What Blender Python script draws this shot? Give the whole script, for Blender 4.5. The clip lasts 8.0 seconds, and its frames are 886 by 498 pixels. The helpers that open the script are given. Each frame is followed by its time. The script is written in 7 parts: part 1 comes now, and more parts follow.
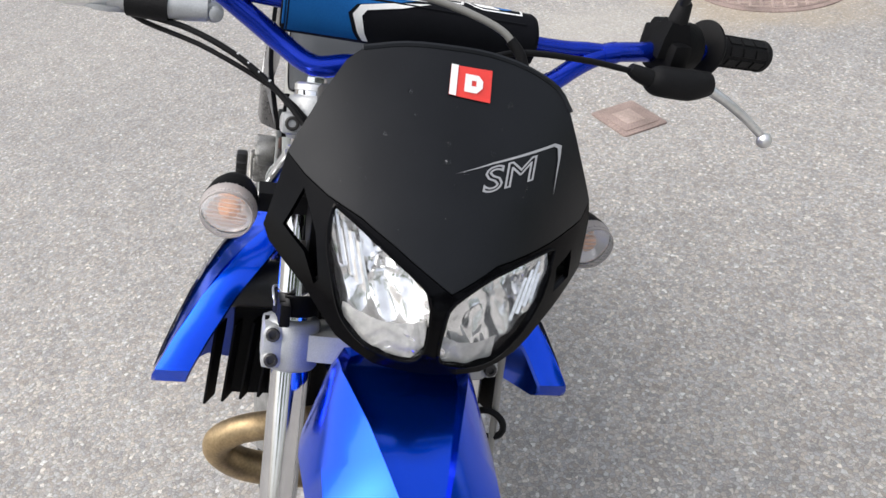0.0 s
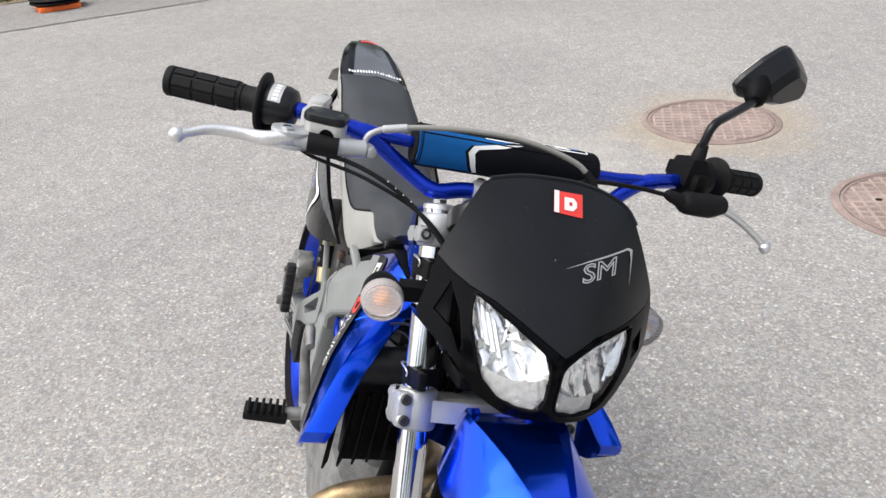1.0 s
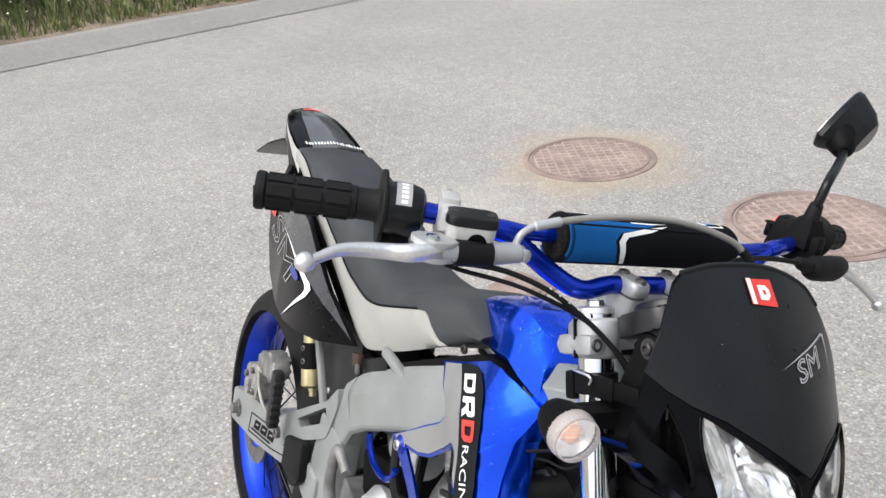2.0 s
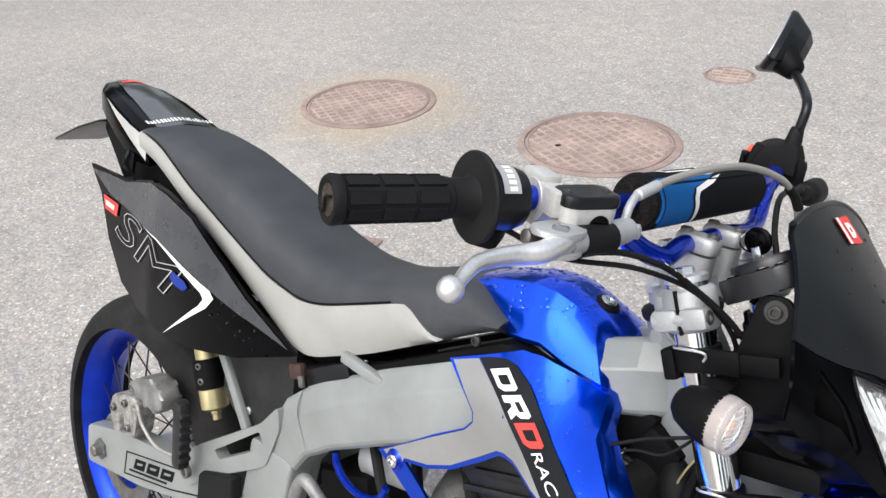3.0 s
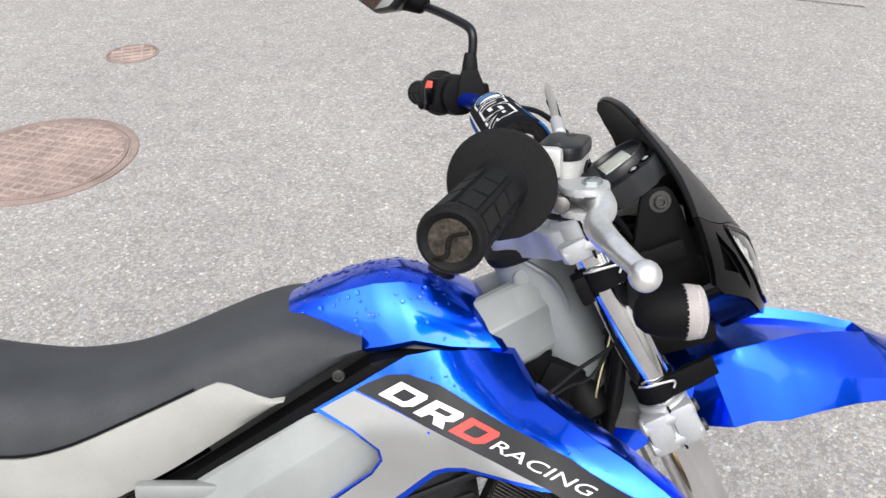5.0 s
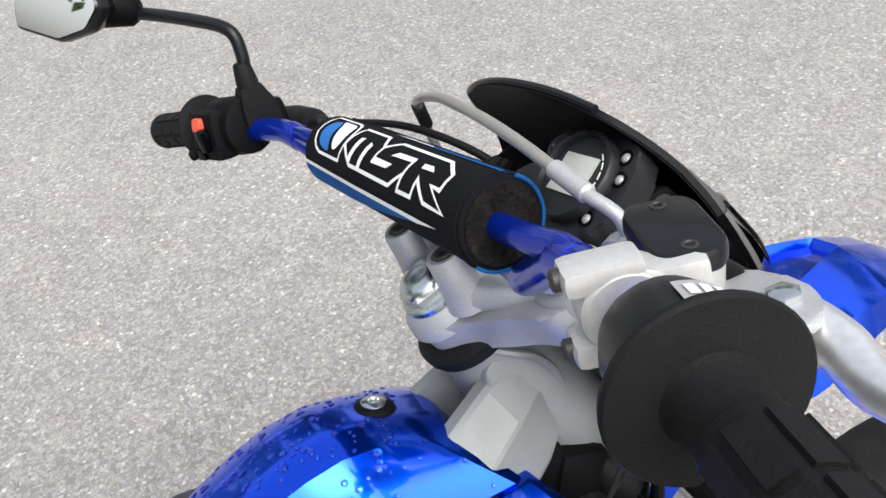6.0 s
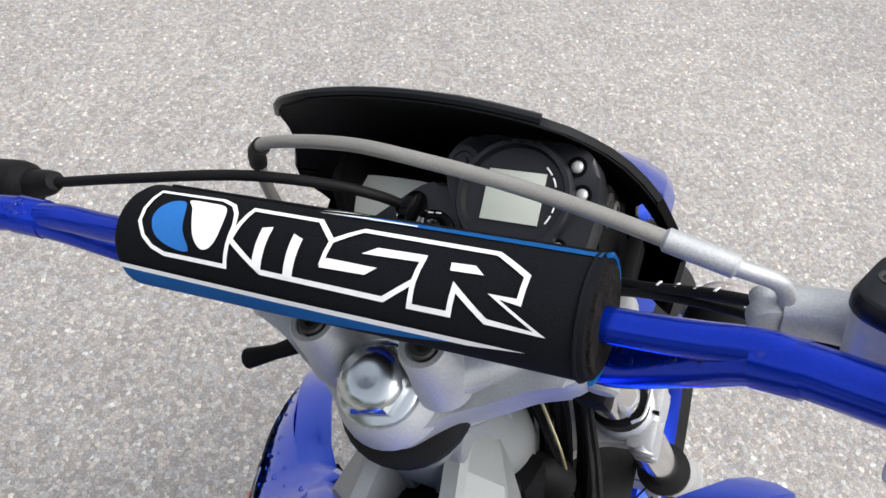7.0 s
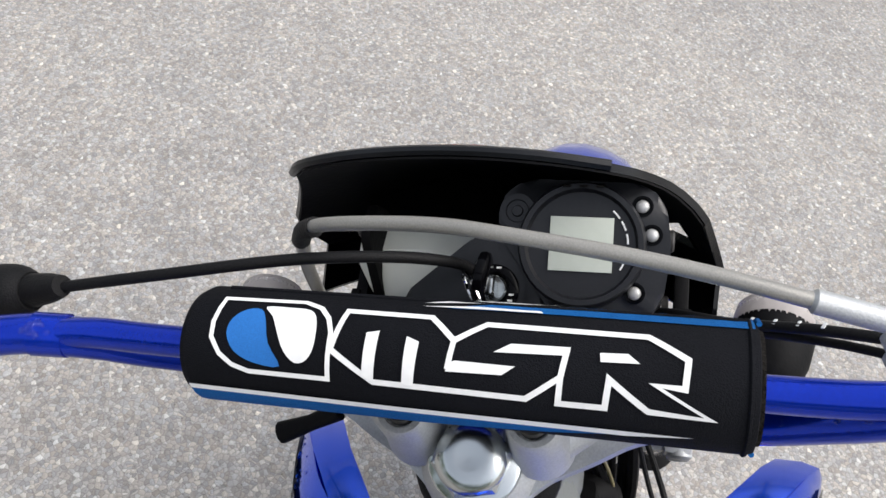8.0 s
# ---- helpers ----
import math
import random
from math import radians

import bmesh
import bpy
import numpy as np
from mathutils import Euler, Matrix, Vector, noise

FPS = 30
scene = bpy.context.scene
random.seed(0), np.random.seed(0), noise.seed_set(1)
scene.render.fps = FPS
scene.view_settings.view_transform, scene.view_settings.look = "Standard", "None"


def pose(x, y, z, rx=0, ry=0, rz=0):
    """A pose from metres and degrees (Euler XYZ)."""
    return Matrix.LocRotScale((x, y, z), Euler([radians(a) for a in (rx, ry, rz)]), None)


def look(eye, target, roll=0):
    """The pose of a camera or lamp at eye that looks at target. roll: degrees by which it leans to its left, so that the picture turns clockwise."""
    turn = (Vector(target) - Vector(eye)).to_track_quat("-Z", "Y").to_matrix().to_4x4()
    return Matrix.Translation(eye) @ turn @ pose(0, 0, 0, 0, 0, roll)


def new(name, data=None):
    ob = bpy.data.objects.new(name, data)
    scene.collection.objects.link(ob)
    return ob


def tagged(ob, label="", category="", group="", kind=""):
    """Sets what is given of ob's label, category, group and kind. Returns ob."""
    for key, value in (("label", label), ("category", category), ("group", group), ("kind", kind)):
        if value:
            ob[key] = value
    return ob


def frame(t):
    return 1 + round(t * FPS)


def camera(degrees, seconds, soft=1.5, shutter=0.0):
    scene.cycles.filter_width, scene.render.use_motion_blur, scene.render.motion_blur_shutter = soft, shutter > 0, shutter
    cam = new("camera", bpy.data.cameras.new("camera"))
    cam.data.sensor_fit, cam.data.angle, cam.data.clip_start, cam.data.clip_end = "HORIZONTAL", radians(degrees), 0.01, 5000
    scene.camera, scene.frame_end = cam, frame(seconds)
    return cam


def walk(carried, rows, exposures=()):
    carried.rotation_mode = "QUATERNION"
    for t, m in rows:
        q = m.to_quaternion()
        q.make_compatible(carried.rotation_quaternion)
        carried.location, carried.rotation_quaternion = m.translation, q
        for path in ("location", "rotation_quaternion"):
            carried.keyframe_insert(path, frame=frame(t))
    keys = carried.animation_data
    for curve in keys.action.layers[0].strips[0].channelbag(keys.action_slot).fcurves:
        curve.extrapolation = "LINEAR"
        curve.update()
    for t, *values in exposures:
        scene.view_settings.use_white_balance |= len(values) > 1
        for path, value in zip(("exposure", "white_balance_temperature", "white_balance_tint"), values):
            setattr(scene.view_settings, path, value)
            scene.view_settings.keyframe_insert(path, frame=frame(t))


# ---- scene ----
cam = camera(57.52, 8.0)
PATH = [
    (0, (1.0319, -0.0882, 1.3017), (-0.5652, 0.1688, 0.1256), -6.76),
    (0.5, (1.1766, -0.2036, 1.3688), (-0.4837, 0.2124, 0.3343), -4.66),
    (1, (1.1741, -0.2891, 1.3983), (-0.5347, 0.1671, 0.4645), -4.12),
    (1.5, (1.0323, -0.3934, 1.4128), (-0.6678, 0.2146, 0.5525), -4.89),
    (1.7, (0.9710, -0.4397, 1.4084), (-0.7031, 0.2584, 0.5655), -4.79),
    (2.8, (0.6594, -0.6487, 1.4064), (-0.5471, 0.5927, 0.4048), -3.24),
    (3, (0.5926, -0.6410, 1.3957), (-0.5363, 0.6564, 0.3749), -3.54),
    (3.5, (0.4256, -0.5906, 1.3645), (-0.3993, 0.8127, 0.2026), -4.24),
    (4, (0.3102, -0.6594, 1.3667), (-0.1599, 0.9266, 0.2426), -2.08),
    (4.5, (0.2197, -0.7311, 1.3733), (0.1308, 0.9348, 0.2702), -0.20),
    (4.7, (0.2060, -0.7122, 1.3801), (0.2306, 0.9652, 0.2912), 0.19),
    (5.8, (0.1626, -0.3967, 1.3269), (0.8006, 0.9669, 0.0103), -8.05),
    (6, (0.1470, -0.3286, 1.3283), (0.9210, 0.9628, 0.0118), -8.27),
    (6.5, (0.1411, -0.1692, 1.3260), (1.2844, 0.6800, -0.0782), -4.81),
    (7, (0.1324, -0.0650, 1.3177), (1.4064, 0.2120, -0.1989), 9.18),
    (7.5, (0.1317, 0.0032, 1.3242), (1.4283, 0.0340, -0.1983), 12.16),
    (8, (0.1603, 0.0410, 1.3208), (1.4382, -0.0017, -0.2171), 12.62),
]
EXPOSURES = [(0, 0.95), (0.5, 1.00), (1.5, 1.02), (3.0, 1.08), (4.0, 1.13), (4.5, 1.09), (6, 1.09), (7, 1.04), (7.5, 1.01), (8, 0.96)]
walk(cam, [(t, look(eye, target, roll)) for t, eye, target, roll in PATH], exposures=EXPOSURES)

# world: bright overcast sky, one very soft sun
world = bpy.data.worlds.new("overcast_sky")
scene.world = world
world.use_nodes = True
wn, wl = world.node_tree.nodes, world.node_tree.links
sky = wn.new("ShaderNodeTexSky")
sky.sky_type = "NISHITA"
sky.sun_disc = False
sky.sun_elevation = radians(58)
sky.sun_rotation = radians(180)
sky.air_density, sky.dust_density = 1.0, 4.0
grey = wn.new("ShaderNodeHueSaturation")
grey.inputs["Saturation"].default_value = 0.40
wl.new(sky.outputs["Color"], grey.inputs["Color"])
wl.new(grey.outputs["Color"], wn["Background"].inputs["Color"])
wn["Background"].inputs["Strength"].default_value = 0.15
sun_data = bpy.data.lights.new("sun", "SUN")
sun_data.energy, sun_data.angle, sun_data.color = 0.7, radians(60), (1.0, 0.97, 0.93)
sun = new("sun", sun_data)
sun.matrix_world = look((0, -5.3, 8.48), (0, 0, 0))


# ---------------------------------------------------------------- materials
def material(name, colour, rough=0.5, metal=0.0, coat=0.0, grain=0.0, grain_scale=300.0, bump=0.0, wear=0.12, wear_scale=18.0,
             spec=0.5, trans=0.0, ior=1.45, noise_rough=0.0, alpha=1.0, coat_rough=0.05):
    """A surface with variation at two scales: fine grain and broad wear, in the object's own metres."""
    m = bpy.data.materials.new(name)
    m.use_nodes = True
    n, l = m.node_tree.nodes, m.node_tree.links
    b = n["Principled BSDF"]
    b.inputs["Metallic"].default_value = metal
    b.inputs["Roughness"].default_value = rough
    b.inputs["Coat Weight"].default_value = coat
    b.inputs["Coat Roughness"].default_value = coat_rough
    b.inputs["Specular IOR Level"].default_value = spec
    b.inputs["Transmission Weight"].default_value = trans
    b.inputs["IOR"].default_value = ior
    b.inputs["Alpha"].default_value = alpha
    co = n.new("ShaderNodeTexCoord")
    broad = n.new("ShaderNodeTexNoise")
    broad.inputs["Scale"].default_value, broad.inputs["Detail"].default_value = wear_scale, 5.0
    fine = n.new("ShaderNodeTexNoise")
    fine.inputs["Scale"].default_value, fine.inputs["Detail"].default_value = grain_scale, 2.0
    for t in (broad, fine):
        l.new(co.outputs["Object"], t.inputs["Vector"])
    ramp = n.new("ShaderNodeMapRange")
    ramp.inputs["From Min"].default_value, ramp.inputs["From Max"].default_value = 0.3, 0.7
    ramp.inputs["To Min"].default_value, ramp.inputs["To Max"].default_value = 1 - wear, 1 + wear
    l.new(broad.outputs["Fac"], ramp.inputs["Value"])
    fr = n.new("ShaderNodeMapRange")
    fr.inputs["From Min"].default_value, fr.inputs["From Max"].default_value = 0.25, 0.75
    fr.inputs["To Min"].default_value, fr.inputs["To Max"].default_value = 1 - grain, 1 + grain
    l.new(fine.outputs["Fac"], fr.inputs["Value"])
    mul = n.new("ShaderNodeMath")
    mul.operation = "MULTIPLY"
    l.new(ramp.outputs["Result"], mul.inputs[0])
    l.new(fr.outputs["Result"], mul.inputs[1])
    mix = n.new("ShaderNodeVectorMath")
    mix.operation = "SCALE"
    mix.inputs[0].default_value = colour
    l.new(mul.outputs["Value"], mix.inputs["Scale"])
    l.new(mix.outputs["Vector"], b.inputs["Base Color"])
    rr = n.new("ShaderNodeMapRange")
    rr.inputs["To Min"].default_value = max(0.02, rough - 0.5 * noise_rough)
    rr.inputs["To Max"].default_value = min(1.0, rough + noise_rough)
    l.new(broad.outputs["Fac"], rr.inputs["Value"])
    l.new(rr.outputs["Result"], b.inputs["Roughness"])
    if bump:
        bp = n.new("ShaderNodeBump")
        bp.inputs["Strength"].default_value, bp.inputs["Distance"].default_value = bump, 0.002
        l.new(fine.outputs["Fac"], bp.inputs["Height"])
        l.new(bp.outputs["Normal"], b.inputs["Normal"])
    return m


M = {}
M["blue"] = material("blue_metallic_paint", (0.0, 0.075, 0.80), 0.17, 0.95, 0.45, coat_rough=0.02, grain=0.08, grain_scale=1800, wear=0.05, noise_rough=0.06)
M["bar_blue"] = material("blue_anodised_bar", (0.001, 0.03, 0.46), 0.2, 0.7, 0.3, grain=0.08, grain_scale=500, noise_rough=0.12)
M["rim_blue"] = material("blue_rim_paint", (0.002, 0.03, 0.42), 0.3, 0.75, 0.1, wear=0.25, noise_rough=0.2)
M["satin"] = material("satin_black_plastic", (0.005, 0.0056, 0.007), 0.3, grain=0.15, grain_scale=700, bump=0.03, wear=0.2, noise_rough=0.12, spec=0.38)
M["gloss"] = material("gloss_black_plastic", (0.0015, 0.0015, 0.002), 0.10, wear=0.2, noise_rough=0.08, spec=0.11)
# base grey lifted to stand in for sky reflected on the tail top
M["tail_sheen"] = material("glossy_tail_sky_sheen", (0.055, 0.057, 0.062), 0.16, coat=0.7, wear=0.2, noise_rough=0.12)
M["black"] = material("matt_black_plastic", (0.0035, 0.0035, 0.004), 0.55, grain=0.2, bump=0.12, wear=0.3, noise_rough=0.15, spec=0.12)
M["rubber"] = material("black_rubber", (0.0085, 0.0085, 0.009), 0.55, grain=0.25, grain_scale=900, bump=0.2, wear=0.3, noise_rough=0.12, spec=0.16)
M["worn_rubber"] = material("worn_grip_rubber", (0.045, 0.038, 0.031), 0.75, grain=0.4, grain_scale=500, bump=0.4, wear=0.45, wear_scale=150, spec=0.15)
M["tyre"] = material("tyre_rubber", (0.014, 0.0135, 0.0135), 0.8, grain=0.3, grain_scale=400, bump=0.3, wear=0.4, spec=0.2)
M["vinyl"] = material("black_seat_vinyl", (0.042, 0.045, 0.050), 0.58, grain=0.25, grain_scale=1400, bump=0.25, wear=0.18, noise_rough=0.1, spec=0.3)
M["panel_grey"] = material("glossy_panel_grey", (0.04, 0.043, 0.05), 0.25, coat=0.4, wear=0.2, noise_rough=0.12)
M["vinyl_grey"] = material("grey_seat_vinyl", (0.315, 0.315, 0.296), 0.6, grain=0.08, grain_scale=1400, bump=0.2, wear=0.08, noise_rough=0.1)
M["silver"] = material("silver_plastic", (0.27, 0.272, 0.268), 0.42, 0.3, grain=0.06, grain_scale=1500, wear=0.08, noise_rough=0.1)
M["frame"] = material("grey_frame_paint", (0.25, 0.264, 0.258), 0.44, 0.25, 0.1, grain=0.05, grain_scale=900, wear=0.1, noise_rough=0.12)
M["alu"] = material("cast_aluminium", (0.43, 0.44, 0.445), 0.48, 0.55, grain=0.1, grain_scale=900, bump=0.12, wear=0.18, noise_rough=0.18)
M["bolt_dark"] = material("dark_socket_bolt", (0.06, 0.058, 0.056), 0.5, 0.6, wear=0.25)
M["polished"] = material("polished_lever_aluminium", (0.74, 0.74, 0.73), 0.3, 0.85, grain=0.08, wear=0.1, noise_rough=0.15)
M["chrome"] = material("chrome", (0.68, 0.68, 0.69), 0.07, 1.0, grain=0.02, wear=0.1, noise_rough=0.1)
M["zinc"] = material("zinc_plated_nut", (0.5, 0.525, 0.525), 0.16, 1.0, wear=0.16, noise_rough=0.14)
M["dark_tank"] = material("dark_radiator_tank", (0.022, 0.022, 0.023), 0.42, 0.3, grain=0.2, wear=0.3, wear_scale=40)
M["steel"] = material("dull_steel", (0.18, 0.175, 0.17), 0.45, 0.8, grain=0.2, wear=0.35, wear_scale=60, noise_rough=0.2)
M["caliper"] = material("dusty_caliper", (0.26, 0.255, 0.24), 0.6, 0.4, grain=0.3, wear=0.4, wear_scale=90, bump=0.2)
M["core"] = material("dusty_radiator_fin", (0.17, 0.16, 0.145), 0.55, 0.5, grain=0.2, wear=0.3, wear_scale=60)
M["spoke"] = material("black_spoke_steel", (0.012, 0.012, 0.013), 0.35, 0.5, wear=0.3)
M["engine"] = material("engine_casting", (0.24, 0.24, 0.235), 0.5, 0.6, grain=0.2, grain_scale=500, bump=0.3, wear=0.3, wear_scale=40)
M["gold"] = material("gold_shock_body", (0.62, 0.54, 0.30), 0.35, 0.8, wear=0.2, noise_rough=0.15)
M["brass"] = material("heat_tinted_exhaust", (0.34, 0.25, 0.14), 0.38, 0.85, grain=0.2, wear=0.4, wear_scale=30, noise_rough=0.25)
M["hose"] = material("braided_hose", (0.25, 0.242, 0.22), 0.34, 0.15, 0.6, grain=0.12, grain_scale=1300, bump=0.1, wear=0.14)
M["white"] = material("white_print", (0.8, 0.8, 0.79), 0.5, grain=0.04, wear=0.05)
M["red"] = material("red_print", (0.72, 0.05, 0.04), 0.45, grain=0.04, wear=0.06)
M["red_switch"] = material("red_switch_plastic", (0.75, 0.09, 0.05), 0.4, wear=0.06)
M["pad"] = material("black_pad_fabric", (0.006, 0.0065, 0.0085), 0.8, grain=0.35, grain_scale=1600, bump=0.35, wear=0.15, spec=0.1)
M["pad_blue"] = material("blue_pad_fabric", (0.008, 0.095, 0.30), 0.75, grain=0.2, grain_scale=1600, bump=0.3, wear=0.12, spec=0.12)
# also the painted shade of holes and slots that are not cut
M["foam"] = material("black_foam_and_hole_shade", (0.012, 0.011, 0.010), 0.95, grain=0.5, grain_scale=500, bump=0.9, wear=0.4, wear_scale=90, spec=0.1)
M["dash"] = material("dash_black_plastic", (0.010, 0.0105, 0.0125), 0.3, grain=0.15, grain_scale=700, bump=0.03, wear=0.2, noise_rough=0.12, spec=0.45)
M["lcd"] = material("grey_green_display", (0.44, 0.47, 0.41), 0.18, coat=0.6, grain=0.02, wear=0.04)
M["lens"] = material("clear_lens", (0.98, 0.98, 0.98), 0.03, trans=1.0, ior=1.15, grain=0.0, wear=0.0)
M["indicator"] = material("ribbed_clear_lens", (0.93, 0.92, 0.91), 0.15, trans=0.78, ior=1.2, grain=0.04, wear=0.05)
M["lens_wall"] = material("milky_ribbed_lens", (0.44, 0.41, 0.40), 0.35, trans=0.5, ior=1.2, grain=0.04, wear=0.05)
M["amber"] = material("amber_bulb", (0.9, 0.42, 0.2), 0.3, wear=0.1)
M["reflector"] = material("reflector_mirror", (0.90, 0.90, 0.90), 0.13, 0.85, grain=0.08, grain_scale=220, wear=0.15, wear_scale=60)
M["mirror"] = material("mirror_glass", (0.9, 0.9, 0.9), 0.02, 1.0, wear=0.0)
M["translucent"] = material("milky_plastic", (0.72, 0.74, 0.68), 0.35, wear=0.1)
M["milky_grey"] = material("milky_grey_plastic", (0.26, 0.275, 0.25), 0.4, wear=0.2)
M["taillight"] = material("red_lens", (0.5, 0.02, 0.02), 0.15, coat=0.8, wear=0.08)
M["water"] = material("water", (0.95, 0.97, 1.0), 0.02, trans=1.0, ior=1.33, wear=0.0)
M["iron"] = material("rusty_cast_iron", (0.25, 0.19, 0.168), 0.7, 0.1, grain=0.3, grain_scale=220, bump=0.4, wear=0.3, wear_scale=7)
M["iron_worn"] = material("worn_iron_tread", (0.33, 0.258, 0.226), 0.65, 0.1, grain=0.25, grain_scale=220, bump=0.3, wear=0.25, wear_scale=9)
M["cone"] = material("orange_cone_plastic", (0.85, 0.16, 0.03), 0.5, wear=0.15)
M["leaf"] = material("shrub_leaf", (0.07, 0.12, 0.03), 0.5, wear=0.45, wear_scale=9)
M["grass"] = material("grass_blade", (0.11, 0.14, 0.045), 0.6, wear=0.5, wear_scale=5)
M["soil"] = material("verge_soil", (0.20, 0.16, 0.115), 0.95, grain=0.5, grain_scale=60, bump=0.9, wear=0.35, wear_scale=3)
M["flower"] = material("pale_flower", (0.8, 0.78, 0.6), 0.6, wear=0.1)
M["bark"] = material("shrub_bark", (0.10, 0.07, 0.05), 0.9, grain=0.4, bump=0.6, wear=0.3)

M["frosted"] = material("frosted_ribbed_reflector", (0.44, 0.44, 0.43), 0.4, 0.4, grain=0.1, grain_scale=300, wear=0.25, wear_scale=50)
M["silver_print"] = material("silver_print", (0.42, 0.42, 0.43), 0.4, 0.3, wear=0.08)
M["pad_blue_print"] = material("light_blue_print", (0.012, 0.13, 0.42), 0.6, grain=0.15, grain_scale=1600, wear=0.06)
M["pad_blue_edge"] = material("dark_blue_binding", (0.004, 0.014, 0.045), 0.7, grain=0.2, wear=0.1)
M["alu_dark"] = material("painted_reservoir", (0.52, 0.52, 0.505), 0.42, 0.35, grain=0.08, wear=0.1, noise_rough=0.1)


def asphalt_material(name, light):
    m = bpy.data.materials.new(name)
    m.use_nodes = True
    n, l = m.node_tree.nodes, m.node_tree.links
    b = n["Principled BSDF"]
    b.inputs["Roughness"].default_value = 0.86
    b.inputs["Specular IOR Level"].default_value = 0.3
    co = n.new("ShaderNodeTexCoord")

    def vor(scale, feature="F1"):
        v = n.new("ShaderNodeTexVoronoi")
        v.feature = feature
        v.inputs["Scale"].default_value = scale
        l.new(co.outputs["Object"], v.inputs["Vector"])
        return v

    def noise_tex(scale, detail):
        v = n.new("ShaderNodeTexNoise")
        v.inputs["Scale"].default_value, v.inputs["Detail"].default_value = scale, detail
        l.new(co.outputs["Object"], v.inputs["Vector"])
        return v

    def ramp(src, stops):
        r = n.new("ShaderNodeValToRGB")
        r.color_ramp.interpolation = "LINEAR"
        els = r.color_ramp.elements
        els[0].position, els[0].color = stops[0][0], (*stops[0][1], 1)
        els[1].position, els[1].color = stops[-1][0], (*stops[-1][1], 1)
        for p, c in stops[1:-1]:
            e = els.new(p)
            e.color = (*c, 1)
        l.new(src, r.inputs["Fac"])
        return r

    g = light * 1.2
    stones = vor(125)
    sep = n.new("ShaderNodeSeparateColor")
    l.new(stones.outputs["Color"], sep.inputs["Color"])
    stone = ramp(sep.outputs["Red"], [(0.0, (0.20 * g, 0.193 * g, 0.188 * g)), (0.5, (0.265 * g, 0.257 * g, 0.25 * g)),
                                      (0.85, (0.308 * g, 0.297 * g, 0.287 * g)), (0.965, (0.355 * g, 0.342 * g, 0.328 * g)), (1.0, (0.47 * g, 0.455 * g, 0.437 * g))])
    hue = ramp(sep.outputs["Blue"], [(0.0, (1.05, 1.0, 0.94)), (0.5, (1.0, 1.0, 1.0)), (1.0, (0.96, 1.0, 1.05))])
    edge = vor(125, "DISTANCE_TO_EDGE")
    gap = ramp(edge.outputs["Distance"], [(0.0, (0.72, 0.72, 0.72)), (0.12, (1, 1, 1))])
    small = vor(420)
    sep2 = n.new("ShaderNodeSeparateColor")
    l.new(small.outputs["Color"], sep2.inputs["Color"])
    speck = ramp(sep2.outputs["Green"], [(0.0, (0.62, 0.61, 0.60)), (0.035, (0.93, 0.93, 0.93)), (0.88, (1.02, 1.02, 1.01)), (1.0, (1.2, 1.19, 1.18))])
    broad = noise_tex(0.7, 5)
    patch = ramp(broad.outputs["Fac"], [(0.3, (0.9, 0.9, 0.905)), (0.7, (1.08, 1.07, 1.05))])
    mid = noise_tex(9, 4)
    mott = ramp(mid.outputs["Fac"], [(0.3, (0.92, 0.92, 0.92)), (0.7, (1.07, 1.07, 1.06))])

    def times(a, c):
        x = n.new("ShaderNodeMix")
        x.data_type, x.blend_type = "RGBA", "MULTIPLY"
        x.inputs["Factor"].default_value = 1.0
        l.new(a, x.inputs["A"])
        l.new(c, x.inputs["B"])
        return x.outputs["Result"]

    col = times(times(times(times(times(stone.outputs["Color"], hue.outputs["Color"]), gap.outputs["Color"]), speck.outputs["Color"]), patch.outputs["Color"]), mott.outputs["Color"])
    # rust and sand washed out round one cover, pale dust near it
    for (sx, sy), near, far, tint in (((-2.14, 2.02), 0.30, 0.62, (0.36, 0.285, 0.19)), ((-2.0, 1.15), 0.0, 0.55, (0.40, 0.38, 0.345))):
        d = n.new("ShaderNodeVectorMath")
        d.operation = "DISTANCE"
        d.inputs[1].default_value = (sx, sy, 0)
        l.new(co.outputs["Object"], d.inputs[0])
        wav = n.new("ShaderNodeMath")
        wav.operation = "MULTIPLY_ADD"
        wav.inputs[1].default_value = 0.5
        l.new(noise_tex(3.5, 5).outputs["Fac"], wav.inputs[0])
        l.new(d.outputs["Value"], wav.inputs[2])
        amount = n.new("ShaderNodeMapRange")
        amount.interpolation_type = "SMOOTHSTEP"
        amount.inputs["From Min"].default_value, amount.inputs["From Max"].default_value = near + 0.25, far + 0.25
        amount.inputs["To Min"].default_value, amount.inputs["To Max"].default_value = 0.5, 0.0
        l.new(wav.outputs["Value"], amount.inputs["Value"])
        mx = n.new("ShaderNodeMix")
        mx.data_type = "RGBA"
        mx.inputs["B"].default_value = (*tint, 1)
        l.new(amount.outputs["Result"], mx.inputs["Factor"])
        l.new(col, mx.inputs["A"])
        col = mx.outputs["Result"]
    l.new(col, b.inputs["Base Color"])
    bp = n.new("ShaderNodeBump")
    bp.inputs["Strength"].default_value, bp.inputs["Distance"].default_value = 0.5, 0.004
    add = n.new("ShaderNodeMath")
    l.new(edge.outputs["Distance"], add.inputs[0])
    l.new(sep.outputs["Red"], add.inputs[1])
    l.new(add.outputs["Value"], bp.inputs["Height"])
    l.new(bp.outputs["Normal"], b.inputs["Normal"])
    return m


M["asphalt"] = asphalt_material("worn_asphalt", 1.0)
M["asphalt_old"] = asphalt_material("older_asphalt", 0.86)


